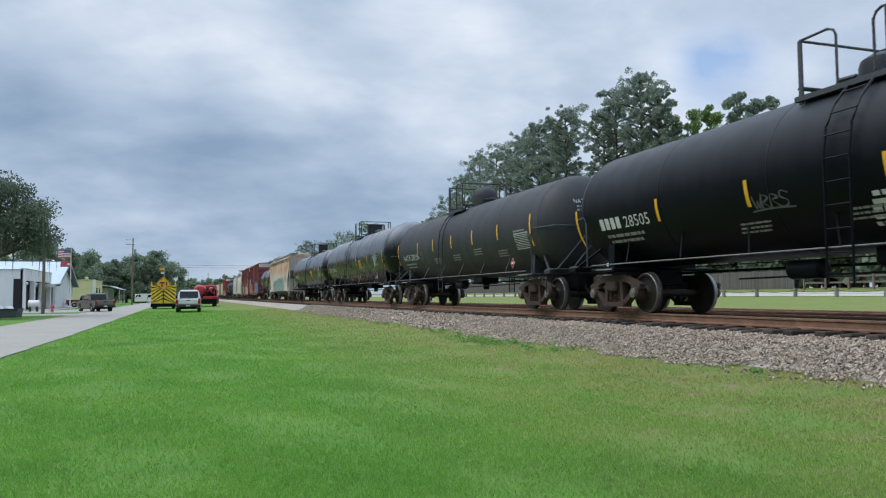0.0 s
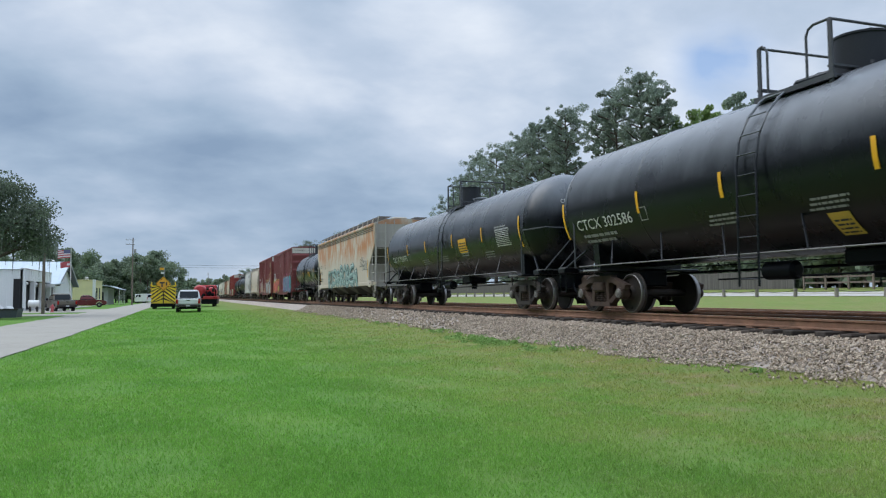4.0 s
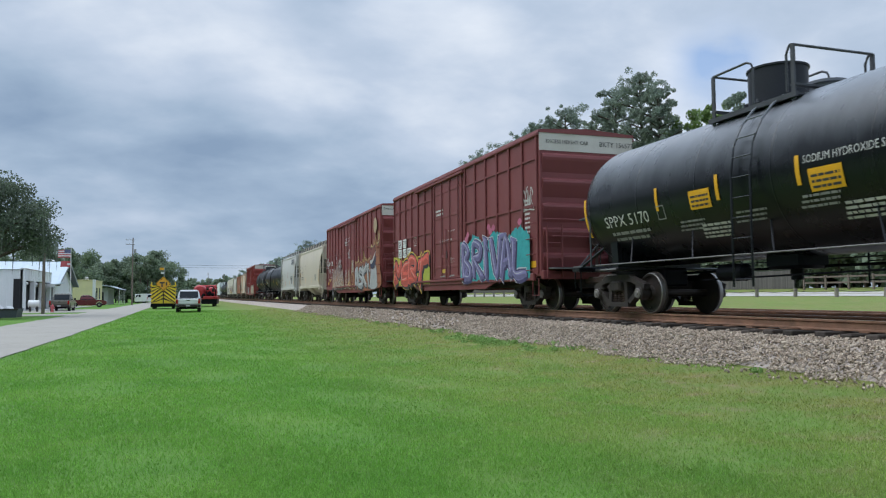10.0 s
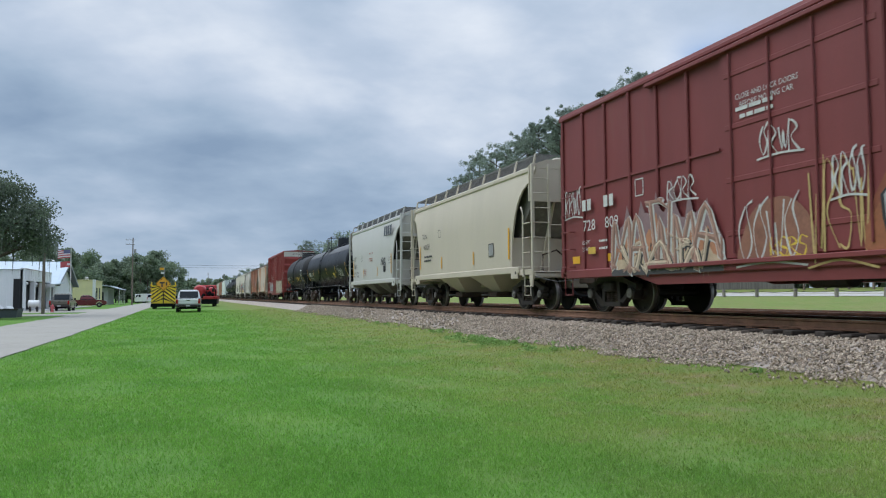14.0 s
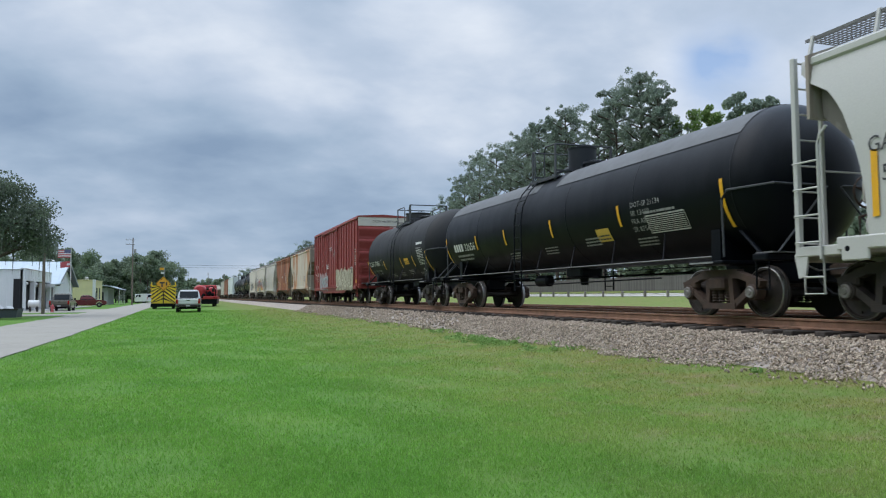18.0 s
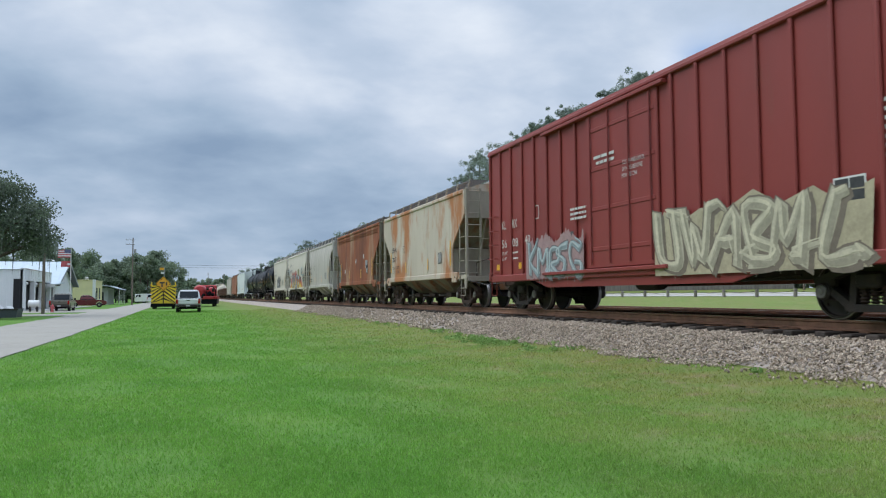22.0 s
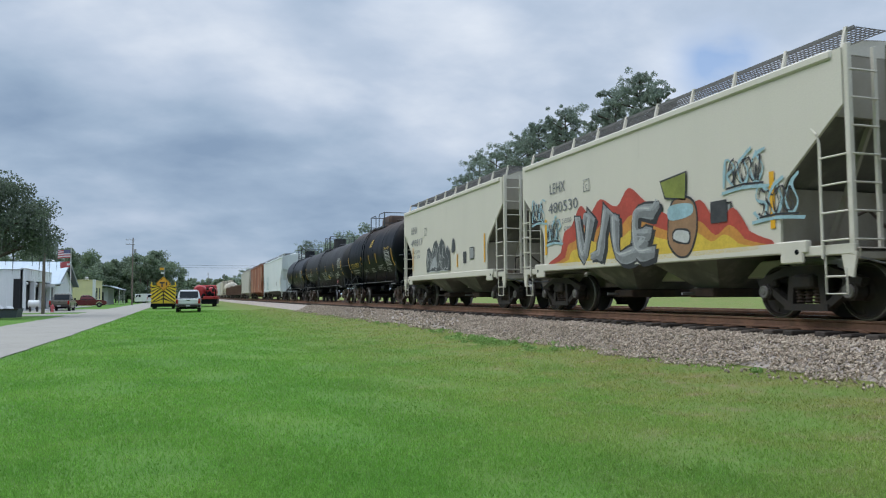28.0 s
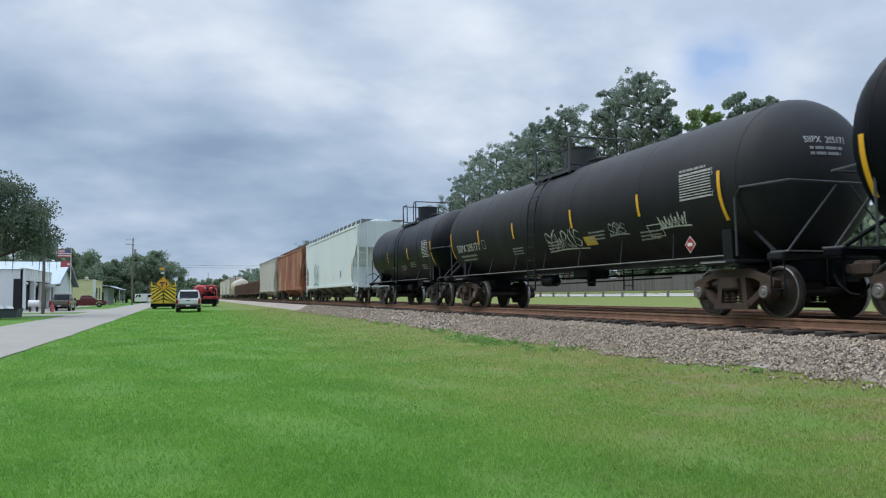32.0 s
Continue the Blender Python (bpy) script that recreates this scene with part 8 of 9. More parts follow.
def build_grass():
    """Blades of the lawn near the camera, thinning out with distance."""
    rng = np.random.default_rng(12)

    n = 430000
    r = 4.2 * (75.0 / 4.2) ** rng.random(n)
    a = math.radians(18.7) + rng.uniform(-radians(37), radians(37), n)
    # the same lawn, more thinly, all round the spot
    r = np.concatenate([r, 1.5 * (16.0 / 1.5) ** rng.random(130000)])
    a = np.concatenate([a, rng.uniform(0, 2 * math.pi, 130000)])
    n = len(r)
    x, y = r * np.sin(a), r * np.cos(a)
    dens = np.clip(1.1 - 0.10 * np.maximum(x - 2.5, 0), 0.35, 1) * np.clip(0.45 + 0.9 * (np.sin(x * 2.1 + np.sin(y * 0.7)) * np.sin(y * 1.3 + x) + 0.6), 0.35, 1)
    keep = (x < 8.12 + 0.22 * np.sin(y * 0.9 + 0.4) + 0.16 * np.sin(y * 3.3) + rng.normal(0, 0.10, n)) & (x > -3.7 - 0.009 * np.maximum(y - 30, 0)) & (rng.random(n) < dens)
    x, y, r = x[keep], y[keep], r[keep]
    k = len(x)
    z = np.interp(x, (-3000, 5.5, 7.4, 8.2, 8.9), (0, 0, 0.07, 0.15, 0.46))
    t = rng.uniform(0, 2 * math.pi, k)
    h = (0.028 + 0.0006 * r) * rng.uniform(0.5, 1.3, k)
    lean = rng.normal(0, 0.5, (k, 2)) * h[:, None]
    wid = 0.0024 + 0.00048 * r
    dx, dy = wid * np.cos(t), wid * np.sin(t)
    v = np.stack([np.stack([x - dx, y - dy, z - 0.005], 1), np.stack([x + dx, y + dy, z - 0.005], 1), np.stack([x + lean[:, 0], y + lean[:, 1], z + h], 1)], 1).reshape(-1, 3)
    g = new("grass", cloud_mesh("grass", v, np.arange(3 * k).reshape(-1, 3), M_BLADE))
    tagged(g, "short mown green grass blades of the lawn", "grass", kind="stuff")
    # low weeds spilling onto the ballast
    cs = [(7.35 + rng.normal() * 0.35, 17.6 + rng.normal() * 1.3, 0.14) for _ in range(46)] + [(7.9 + rng.normal() * 0.25, rng.uniform(8, 32), 0.17) for _ in range(12)]
    v, f = leaf_cloud(rng, cs, [rng.uniform(0.08, 0.22) for _ in cs], 40, 0.045, 0.35, 1.6)
    v[:, 2] = np.maximum(v[:, 2], 0.1)
    w = new("weeds", cloud_mesh("weeds", v, f, M_WEED))
    tagged(w, "low bright green weeds at the edge of the ballast", "weeds", kind="stuff")


build_grass()


# ------------------------------------------------------------------ the far side: posts, cable, fence
M_FENCE = surface("weathered_fence_wood", (0.165, 0.155, 0.142), 0.9, 0, (0.10, 0.094, 0.085), 0.8, 2.0, (2, 2, 0.3), bump=0.3, vary=0.35)
M_POST = surface("grey_post_wood", (0.26, 0.24, 0.20), 0.9, 0, (0.17, 0.15, 0.13), 0.7, 4, bump=0.3, vary=0.3)
M_POLE = surface("pole_wood", (0.20, 0.16, 0.13), 0.9, 0, (0.12, 0.10, 0.085), 0.8, 2, (4, 4, 0.3), bump=0.3)
M_METAL = surface("galvanised_metal", (0.45, 0.46, 0.47), 0.4, 0.8, (0.35, 0.36, 0.37), 0.6, 3, bump=0.03)
M_DARKGLASS = glass("dark_glass")
M_TYRE = surface("tyre_rubber", (0.022, 0.022, 0.023), 0.85, 0, (0.035, 0.033, 0.03), 0.6, 8, bump=0.2)
M_CONC = surface("pale_concrete", (0.46, 0.44, 0.41), 0.9, 0, (0.36, 0.34, 0.32), 0.6, 1.2, bump=0.15)

POST = mesh_of("bollard_post", Mesh().box(-0.11, 0.11, -0.11, 0.11, -0.3, 0.60, 0.02).box(-0.12, 0.12, -0.12, 0.12, 0.60, 0.64, 0.015), M_POST)
for k in range(28):
    y = 30 + 4.0 * k
    p = new("bollard_post", POST)
    p.matrix_world = pose(44.0 + random.uniform(-0.1, 0.1), y, ground_z(44), random.uniform(-2, 2), random.uniform(-2, 2), random.uniform(-8, 8))
    tagged(p, "short square weathered wooden post at the lane", "post", "posts along the lane")
cab = Mesh()
for k in range(27):
    y = 30 + 4.0 * k
    cab.tube([(44, y, ground_z(44) + 0.5), (44, y + 1, ground_z(44) + 0.40), (44, y + 2, ground_z(44) + 0.36), (44, y + 3, ground_z(44) + 0.40), (44, y + 4, ground_z(44) + 0.5)], 0.02, 4)
tagged(new("post_cable", mesh_of("post_cable", cab, M_STEEL)), "thin dark cable slung between the posts", "cable")


def build_fence():
    fence = thing("wooden_fence", pose(53.5, 0, ground_z(53.5)), "tall weathered grey board fence before the trees", "fence")
    board = mesh_of("board", Mesh().prism([(-0.068, 0.02), (0.068, 0.02), (0.068, 1.72), (0.0, 1.78), (-0.068, 1.72)], "x", -0.012, 0.012), M_FENCE)
    y = 56.0
    n = 0
    while n < 300:
        b = part("board", board, None, fence)
        b.matrix_basis = pose(random.uniform(-0.006, 0.006), y, random.uniform(-0.02, 0.02), 0, 0, 0)
        y += 0.145
        n += 1
    rest = Mesh()
    q = y
    while q < 190:
        rest.box(-0.012, 0.012, q - 0.068, q + 0.068, 0.02, 1.72 + random.uniform(-0.02, 0.03))
        q += 0.145
    tagged(part("far_board", rest, M_FENCE, fence), kind="stuff")
    for z in (0.4, 1.4):
        part("rail", Mesh().box(0.015, 0.06, 55.9, 190, z - 0.045, z + 0.045), M_FENCE, fence)
    k = 56.0
    while k < 190:
        part("fence_post", Mesh().box(0.06, 0.16, k - 0.05, k + 0.05, 0, 1.8), M_FENCE, fence)
        k += 4.8


build_fence()
lane = Mesh()
lane.v = [(x, y, ground_z(x) + 0.03) for y in (-200, 400) for x in (44.6, 48.8)]
lane.f = [(0, 1, 3, 2)]
tagged(new("lane", mesh_of("lane", lane, M_CONC)), "pale gravel lane behind the row of posts", "road", kind="structure")
# a timber yard rail in front of the trees, right of the fence
yard = thing("rail_fence", pose(52.0, 0, ground_z(52)), "low dark timber rail fence by the trees", "fence")
for k in range(9):
    y = 34 + k * 2.4
    part("post", Mesh().box(-0.08, 0.08, y - 0.08, y + 0.08, 0, 1.25, 0.01), M_POLE, yard)
for z in (0.6, 1.1):
    part("rail", Mesh().box(-0.03, 0.03, 34, 53.2, z - 0.07, z + 0.07), M_POLE, yard)


# ------------------------------------------------------------------ street side: poles, wires, flags
def utility_pole(x, y, h, label, arms=True):
    p = thing("utility_pole", pose(x, y, 0), label, "pole", "poles along the street")
    part("shaft", Mesh().lathe([(-0.2, 0.14), (h * 0.5, 0.12), (h, 0.08)], "z", (0, 0, 0), 12), M_POLE, p, "", 40)
    if arms:
        for z in (h - 0.35, h - 1.1):
            arm = part("cross_arm", Mesh().box(-1.1, 0.3, -0.04, 0.04, z - 0.035, z + 0.035, 0.01), M_POLE, p)
            for q in (-1.0, -0.5):
                part("insulator", Mesh().lathe([(z + 0.06, 0.03), (z + 0.12, 0.05), (z + 0.2, 0.03)], "z", (q, 0, 0), 8), M_METAL, arm)
        part("transformer", Mesh().lathe([(h - 2.6, 0.1), (h - 2.55, 0.2), (h - 1.9, 0.2), (h - 1.85, 0.1)], "z", (0.34, 0, 0), 14), M_METAL, p, "", 40)
    return p


utility_pole(-8.75, 135, 11.2, "tall wooden utility pole with cross arms beside the street")
utility_pole(7.3, 300, 10.5, "distant wooden utility pole beside the railway", False)
utility_pole(14.8, 345, 11.0, "distant wooden utility pole by the woods", False)
pole = utility_pole(-11.1, 68.3, 5.9, "bare wooden pole with a small lamp arm on the verge", False)
part("lamp_arm", Mesh().tube([(0.0, 0, 4.3), (0.4, 0, 4.42), (0.65, 0, 4.36)], 0.025), M_METAL, pole, "", 50)
part("lamp_head", Mesh().lathe([(4.24, 0.10), (4.30, 0.12), (4.38, 0.05)], "z", (0.68, 0, 0), 10), M_METAL, pole, "", 40)
wire = Mesh()
for z, sag in ((11.3, 0.5), (10.6, 0.5)):
    pts = [(-30 + 90 * t, 238 + 4 * t, z - sag * 4 * t * (1 - t)) for t in np.linspace(0, 1, 14)]
    wire.tube(pts, 0.03, 4)
tagged(new("overhead_wire", mesh_of("overhead_wire", wire, M_BLACK)), "thin dark overhead wires across the railway", "wire")

M_FLAG_R = surface("flag_red", (0.52, 0.11, 0.12), 0.8, 0, scale=4, bump=0)
M_FLAG_W = surface("flag_white", (0.70, 0.68, 0.68), 0.8, 0, scale=4, bump=0)
M_FLAG_B = surface("flag_blue", (0.12, 0.13, 0.24), 0.8, 0, scale=4, bump=0)
FLAGS = []
fp = thing("flagpole", pose(-11.8, 88.3, 0), "white metal flagpole with two flags beside the forecourt", "flagpole")
part("shaft", Mesh().lathe([(0, 0.06), (6.6, 0.035), (6.64, 0.06), (6.74, 0.05), (6.78, 0.01)], "z", (0, 0, 0), 10), M_WHITE_PAINT, fp, "", 40)


def flag(z, w, h, stripes, label):
    """A flag in rigid upright strips that swing on their pole."""
    ob = thing("flag", pose(-11.8, 88.3, z), label, "flag", "flags on the pole")
    n = 6
    for k in range(n):
        x0, x1 = -0.05 - w * k / n, -0.05 - w * (k + 1) / n
        ya, yb = 0.06 * math.sin(k * 1.3), 0.06 * math.sin((k + 1) * 1.3)
        dz = -0.10 * (k / n) ** 2
        for j in range(stripes):
            za, zb = h * j / stripes + dz, h * (j + 1) / stripes + dz
            m = Mesh().add([(x0, ya, za), (x1, yb, za - 0.01), (x1, yb, zb - 0.01), (x0, ya, zb), (x0, ya + 0.008, za), (x1, yb + 0.008, za - 0.01), (x1, yb + 0.008, zb - 0.01), (x0, ya + 0.008, zb)],
                           [(0, 1, 2, 3), (4, 7, 6, 5), (0, 4, 5, 1), (3, 2, 6, 7), (0, 3, 7, 4), (1, 5, 6, 2)])
            blue = stripes > 3 and k < 3 and j >= stripes * 0.45
            mt = M_FLAG_B if blue else ((M_FLAG_R if j % 2 == 0 else M_FLAG_W) if stripes > 3 else (M_FLAG_R if k > 1 or j != 1 else M_FLAG_W))
            part("flag_strip", m, mt, ob)
    FLAGS.append(ob)


flag(5.55, 1.25, 0.85, 7, "red and white striped flag with a blue corner")
flag(4.55, 0.95, 0.62, 3, "small red flag with a white patch, in a light wind")


# ------------------------------------------------------------------ buildings
M_SIDING = surface("white_siding", (0.76, 0.78, 0.79), 0.6, 0, (0.64, 0.66, 0.67), 0.6, 0.6, (1, 1, 0.3), bump=0.05)
M_ROOFM = surface("pale_metal_roof", (0.50, 0.58, 0.64), 0.35, 0.4, (0.42, 0.50, 0.56), 0.6, 0.8, bump=0.03)
# near-black panels: shade inside the bays and carport put into the colour
M_OPEN = surface("interior_shade", (0.02, 0.02, 0.022), 0.9, 0, scale=2, bump=0)
M_GREYWALL = surface("grey_wall_paint", (0.34, 0.35, 0.36), 0.8, 0, (0.26, 0.26, 0.27), 0.6, 1.0, bump=0.05)
M_YELLOWALL = surface("pale_yellow_stucco", (0.68, 0.61, 0.33), 0.85, 0, (0.57, 0.52, 0.31), 0.6, 1.0, bump=0.1)
M_TRIM = surface("white_trim", (0.70, 0.70, 0.69), 0.6, 0, scale=2, bump=0.02)
M_REDDOOR = surface("dark_door_paint", (0.07, 0.08, 0.10), 0.6, 0, scale=2, bump=0.02)


def build_hall():
    """White flat-fronted hall with engine bays between square columns, facing the street."""
    b = thing("white_hall", pose(-15.5, 84, 0), "white metal-sided hall with open bays between columns", "building")
    part("end_wall", Mesh().box(-18, 0.0, 0, 0.2, 0, 4.12), M_SIDING, b)
    for k in range(24):
        part("siding_rib", Mesh().box(-17.9 + k * 0.75, -17.86 + k * 0.75, -0.03, 0.0, 0.05, 4.1), M_SIDING, b)
    part("back_wall", Mesh().box(-18.2, -18.0, 0.2, 15, 0, 4.12), M_SIDING, b)
    part("far_wall", Mesh().box(-18, 0, 15.0, 15.2, 0, 4.12), M_SIDING, b)
    part("roof", Mesh().box(-18.2, 0.1, -0.1, 15.3, 4.12, 4.19, 0.03), M_ROOFM, b)
    part("parapet", Mesh().box(-0.25, 0.2, 0.0, 15.2, 3.05, 4.2, 0.03), M_SIDING, b)
    part("parapet_cap", Mesh().box(-0.3, 0.27, -0.05, 15.25, 4.2, 4.28, 0.02), M_TRIM, b)
    for k in range(13):
        part("panel_seam", Mesh().box(0.2, 0.23, 0.6 + k * 1.2, 0.64 + k * 1.2, 3.1, 4.18), M_SIDING, b)
    # near-black strip drawn for the shaded gap between wall and columns
    part("side_door", Mesh().box(-0.80, -0.10, -0.05, 0.0, 0.05, 3.2), M_OPEN, b, "dark strip for the shaded gap by the columns")
    for k, y in enumerate((0.0, 4.9, 9.8, 14.6)):
        col = part("column", Mesh().box(-0.25, 0.22, y, y + 0.6, 0, 3.05, 0.03), M_SIDING, b)
        part("lamp", Mesh().lathe([(0.0, 0.16), (0.1, 0.14), (0.18, 0.05)], "x", (0.27, y + 0.3, 2.75), 12), M_TRIM, col, "white bulkhead lamp", 40)
    for y in (0.6, 5.5, 10.4):
        part("bay_door", Mesh().box(-1.2, -1.1, y, y + 4.2, 0, 3.05), M_OPEN, b, "near-black panel for the shade inside the engine bay")
        part("bay_lintel", Mesh().box(-1.1, -0.25, y, y + 4.3, 2.95, 3.05), M_OPEN, b)
    part("floor", Mesh().box(-18, 2.2, 0, 15.2, 0.0, 0.05), M_CONC, b)


def build_gable():
    b = thing("gabled_hall", pose(-15.75, 104, 0), "pale metal-roofed gabled hall with a lean-to carport", "building")
    part("south_wall", Mesh().box(-16, 0, 0, 0.2, 0, 3.2), M_SIDING, b)
    part("gable_wall", Mesh().prism([(0.0, 0), (16, 0), (16, 3.2), (8, 5.95), (0.0, 3.2)], "x", -0.2, 0.0), M_SIDING, b)
    part("north_wall", Mesh().box(-16, 0, 15.8, 16, 0, 3.2), M_SIDING, b)
    part("west_wall", Mesh().prism([(0.0, 0), (16, 0), (16, 3.2), (8, 5.95), (0.0, 3.2)], "x", -16.2, -16.0), M_SIDING, b)
    for s in (0, 1):
        prof = [(-0.6, 2.98), (8.05, 6.0), (8.05, 6.14), (-0.6, 3.12)] if s == 0 else [(16.6, 2.98), (7.95, 6.0), (7.95, 6.14), (16.6, 3.12)]
        r = part("roof", Mesh().prism(prof, "x", -16.8, 0.75), M_ROOFM, b)
        for k in range(18):
            x = -16.6 + k
            q = [(y, z + 0.03) for y, z in prof[2:]] + [(y, z) for y, z in reversed(prof[2:])]
            part("roof_seam", Mesh().prism(q, "x", x - 0.02, x + 0.02), M_ROOFM, r)
    part("gable_board", Mesh().prism([(-0.6, 2.75), (8, 5.8), (16.6, 2.75), (16.6, 3.0), (8, 6.1), (-0.6, 3.0)], "x", 0.70, 0.78), M_GREYWALL, b)
    # dark board: the overhang's shade put into its colour
    part("soffit", Mesh().prism([(-0.5, 2.78), (8, 5.85), (16.5, 2.78), (16.5, 2.84), (8, 5.93), (-0.5, 2.84)], "x", 0.02, 0.69), M_REDDOOR, b)
    # lean-to in front
    part("lean_to_roof", Mesh().prism([(-7.0, 2.75), (0.0, 3.1), (0.0, 3.2), (-7.0, 2.87)], "x", -9.0, 1.2), M_ROOFM, b)
    part("fascia", Mesh().box(-9.0, 1.2, -7.08, -6.98, 2.55, 2.9), M_TRIM, b)
    for x in (-8.6, -4.5, -0.3, 1.05):
        part("carport_post", Mesh().box(x - 0.07, x + 0.07, -6.9, -6.76, 0, 2.75), M_TRIM, b)
    part("carport_wall", Mesh().box(-9.0, -1.5, -1.9, -1.8, 0, 2.9), M_OPEN, b)
    part("side_wall", Mesh().box(-0.9, 0.6, -3.2, -3.05, 0, 2.75), M_GREYWALL, b)
    win = part("window", Mesh().box(-3.2, -2.2, -0.04, 0.02, 1.1, 2.3), M_DARKGLASS, b)
    part("window_frame", Mesh().box(-3.3, -2.1, -0.03, 0.0, 1.0, 1.1).box(-3.3, -2.1, -0.03, 0.0, 2.3, 2.4), M_TRIM, win)


def build_yellow():
    b = thing("yellow_store", pose(-17.2, 130, 0), "pale yellow flat-roofed stucco store", "building")
    part("walls", Mesh().box(0, 3.0, 0, 14, 0, 4.0), M_YELLOWALL, b)
    part("parapet_cap", Mesh().box(-0.1, 3.1, -0.1, 14.1, 4.0, 4.12, 0.02), M_YELLOWALL, b)
    part("side_pier", Mesh().box(3.0, 3.4, -0.1, 0.4, 0, 4.15), M_TRIM, b)
    part("vent", Mesh().lathe([(4.1, 0.3), (4.5, 0.3), (4.6, 0.1)], "z", (1.8, 3, 0), 12), M_METAL, b)
    for y in (1.5, 5.0, 9.0):
        w = part("window", Mesh().box(2.98, 3.04, y, y + 1.6, 1.0, 2.9), M_DARKGLASS, b)
        part("window_sill", Mesh().box(3.0, 3.12, y - 0.1, y + 1.7, 0.92, 1.0), M_TRIM, w)
    part("door", Mesh().box(2.98, 3.05, 3.4, 4.4, 0, 2.1), M_REDDOOR, b)
    s = thing("small_shop", pose(-17.0, 150, 0), "low shop with a sloping white awning roof", "building")
    part("walls", Mesh().box(0, 3.2, 0, 12, 0, 3.0), M_GREYWALL, s)
    part("roof", Mesh().prism([(-0.3, 3.9), (3.4, 3.3), (5.4, 2.7), (5.4, 2.82), (3.4, 3.45), (-0.3, 4.05)], "y", -1.0, 12.5), M_ROOFM, s)
    for y in (-0.8, 3.5, 8.0, 12.2):
        part("awning_post", Mesh().box(5.1, 5.2, y, y + 0.1, 0, 2.75), M_TRIM, s)
    for x in (0.9, 2.1):
        part("window", Mesh().box(x - 0.4, x + 0.4, -0.04, 0.03, 0.8, 2.3), M_DARKGLASS, s)


tagged(new("forecourt", mesh_of("forecourt", Mesh().box(-32, -13.2, 99.4, 122, -0.1, 0.03), M_CONC)), "pale concrete forecourt before the halls", "paving", kind="structure")
build_hall()
build_gable()
build_yellow()

# things on the forecourt
db = thing("dump_trailer", pose(-11.3, 53.2, 0), "low black dump trailer heaped with pale bags", "trailer")
part("tub", Mesh().loft([[(-1.32, -0.85, 0.10), (1.32, -0.85, 0.10), (1.32, 0.85, 0.10), (-1.32, 0.85, 0.10)], [(-1.4, -0.9, 0.62), (1.4, -0.9, 0.62), (1.4, 0.9, 0.62), (-1.4, 0.9, 0.62)]]), spray(0.07, 0.08, 0.10), db)
part("rim", Mesh().box(-1.43, 1.43, -0.94, -0.88, 0.56, 0.65).box(-1.43, 1.43, 0.88, 0.94, 0.56, 0.65), M_STEEL, db)
for y in (-0.95, 0.95):
    part("wheel", Mesh().lathe([(-0.1, 0.2), (-0.1, 0.32), (0.1, 0.32), (0.1, 0.2)], "y", (0.0, y, 0.32), 16), M_TYRE, db, "", 40)
for k, (x, y, r) in enumerate(((-0.5, 0.0, 0.34), (0.25, -0.2, 0.28), (0.8, 0.2, 0.24))):
    bag = new("rubbish_bag", mesh_of("rubbish_bag", Mesh().lathe([(-r * 0.7, r * 0.3), (-r * 0.5, r * 0.9), (0, r), (r * 0.35, r * 0.7), (r * 0.55, r * 0.2), (r * 0.7, 0.08)], "z", (0, 0, 0), 12), M_WHITE_PAINT, 50))
    bag.matrix_world = pose(-11.3 + x, 53.2 + y, 0.60 + r * 0.30, 10 * k, 7, 30 * k)
    tagged(bag, "tied white rubbish bag on the trailer", "bag", "bags on the trailer")
pt = thing("white_tank", pose(-13.6, 79.0, 0), "small white storage tank on legs", "tank")
part("vessel", Mesh().lathe([(-0.5, 0.1), (-0.45, 0.35), (0.45, 0.35), (0.5, 0.1)], "x", (0, 0, 0.75), 18), M_WHITE_PAINT, pt, "", 40)
for x in (-0.3, 0.3):
    part("leg", Mesh().box(x - 0.05, x + 0.05, -0.25, 0.25, 0.03, 0.55), M_STEEL, pt)
hy = thing("fire_hydrant", pose(-11.5, 75.4, 0), "short red fire hydrant on the verge", "hydrant")
part("barrel", Mesh().lathe([(0, 0.16), (0.06, 0.16), (0.08, 0.11), (0.5, 0.11), (0.52, 0.15), (0.58, 0.14), (0.70, 0.05), (0.76, 0.03)], "z", (0, 0, 0), 16), M_FLAG_R, hy, "", 40)
part("outlet", Mesh().lathe([(-0.2, 0.06), (0.2, 0.06)], "x", (0, 0, 0.42), 10), M_FLAG_R, hy, "", 40)


# ------------------------------------------------------------------ road vehicles
M_TAIL = surface("tail_lamp_red", (0.35, 0.015, 0.015), 0.2, 0, scale=8, bump=0)
M_CHROME = surface("chrome", (0.62, 0.62, 0.63), 0.18, 1.0, scale=5, amount=0.2, bump=0)
M_CARWHITE = surface("white_car_paint", (0.70, 0.71, 0.71), 0.3, 0, (0.64, 0.65, 0.65), 0.4, 1, bump=0.0, coat=0.5)
M_CARTAN = surface("pewter_car_paint", (0.16, 0.145, 0.12), 0.35, 0.3, (0.13, 0.12, 0.10), 0.4, 1, bump=0.0, coat=0.4)
M_CARRED = surface("maroon_car_paint", (0.16, 0.018, 0.022), 0.3, 0.1, (0.12, 0.015, 0.02), 0.4, 1, bump=0.0, coat=0.5)
M_TRUCKRED = surface("red_truck_paint", (0.42, 0.025, 0.03), 0.45, 0, (0.30, 0.02, 0.025), 0.5, 1.5, bump=0.03)
M_SAFETY = surface("safety_yellow", (0.86, 0.62, 0.03), 0.5, 0, (0.76, 0.54, 0.04), 0.4, 2, bump=0)
M_SIGN = surface("sign_amber", (0.72, 0.34, 0.02), 0.5, 0, (0.64, 0.30, 0.02), 0.4, 2, bump=0)
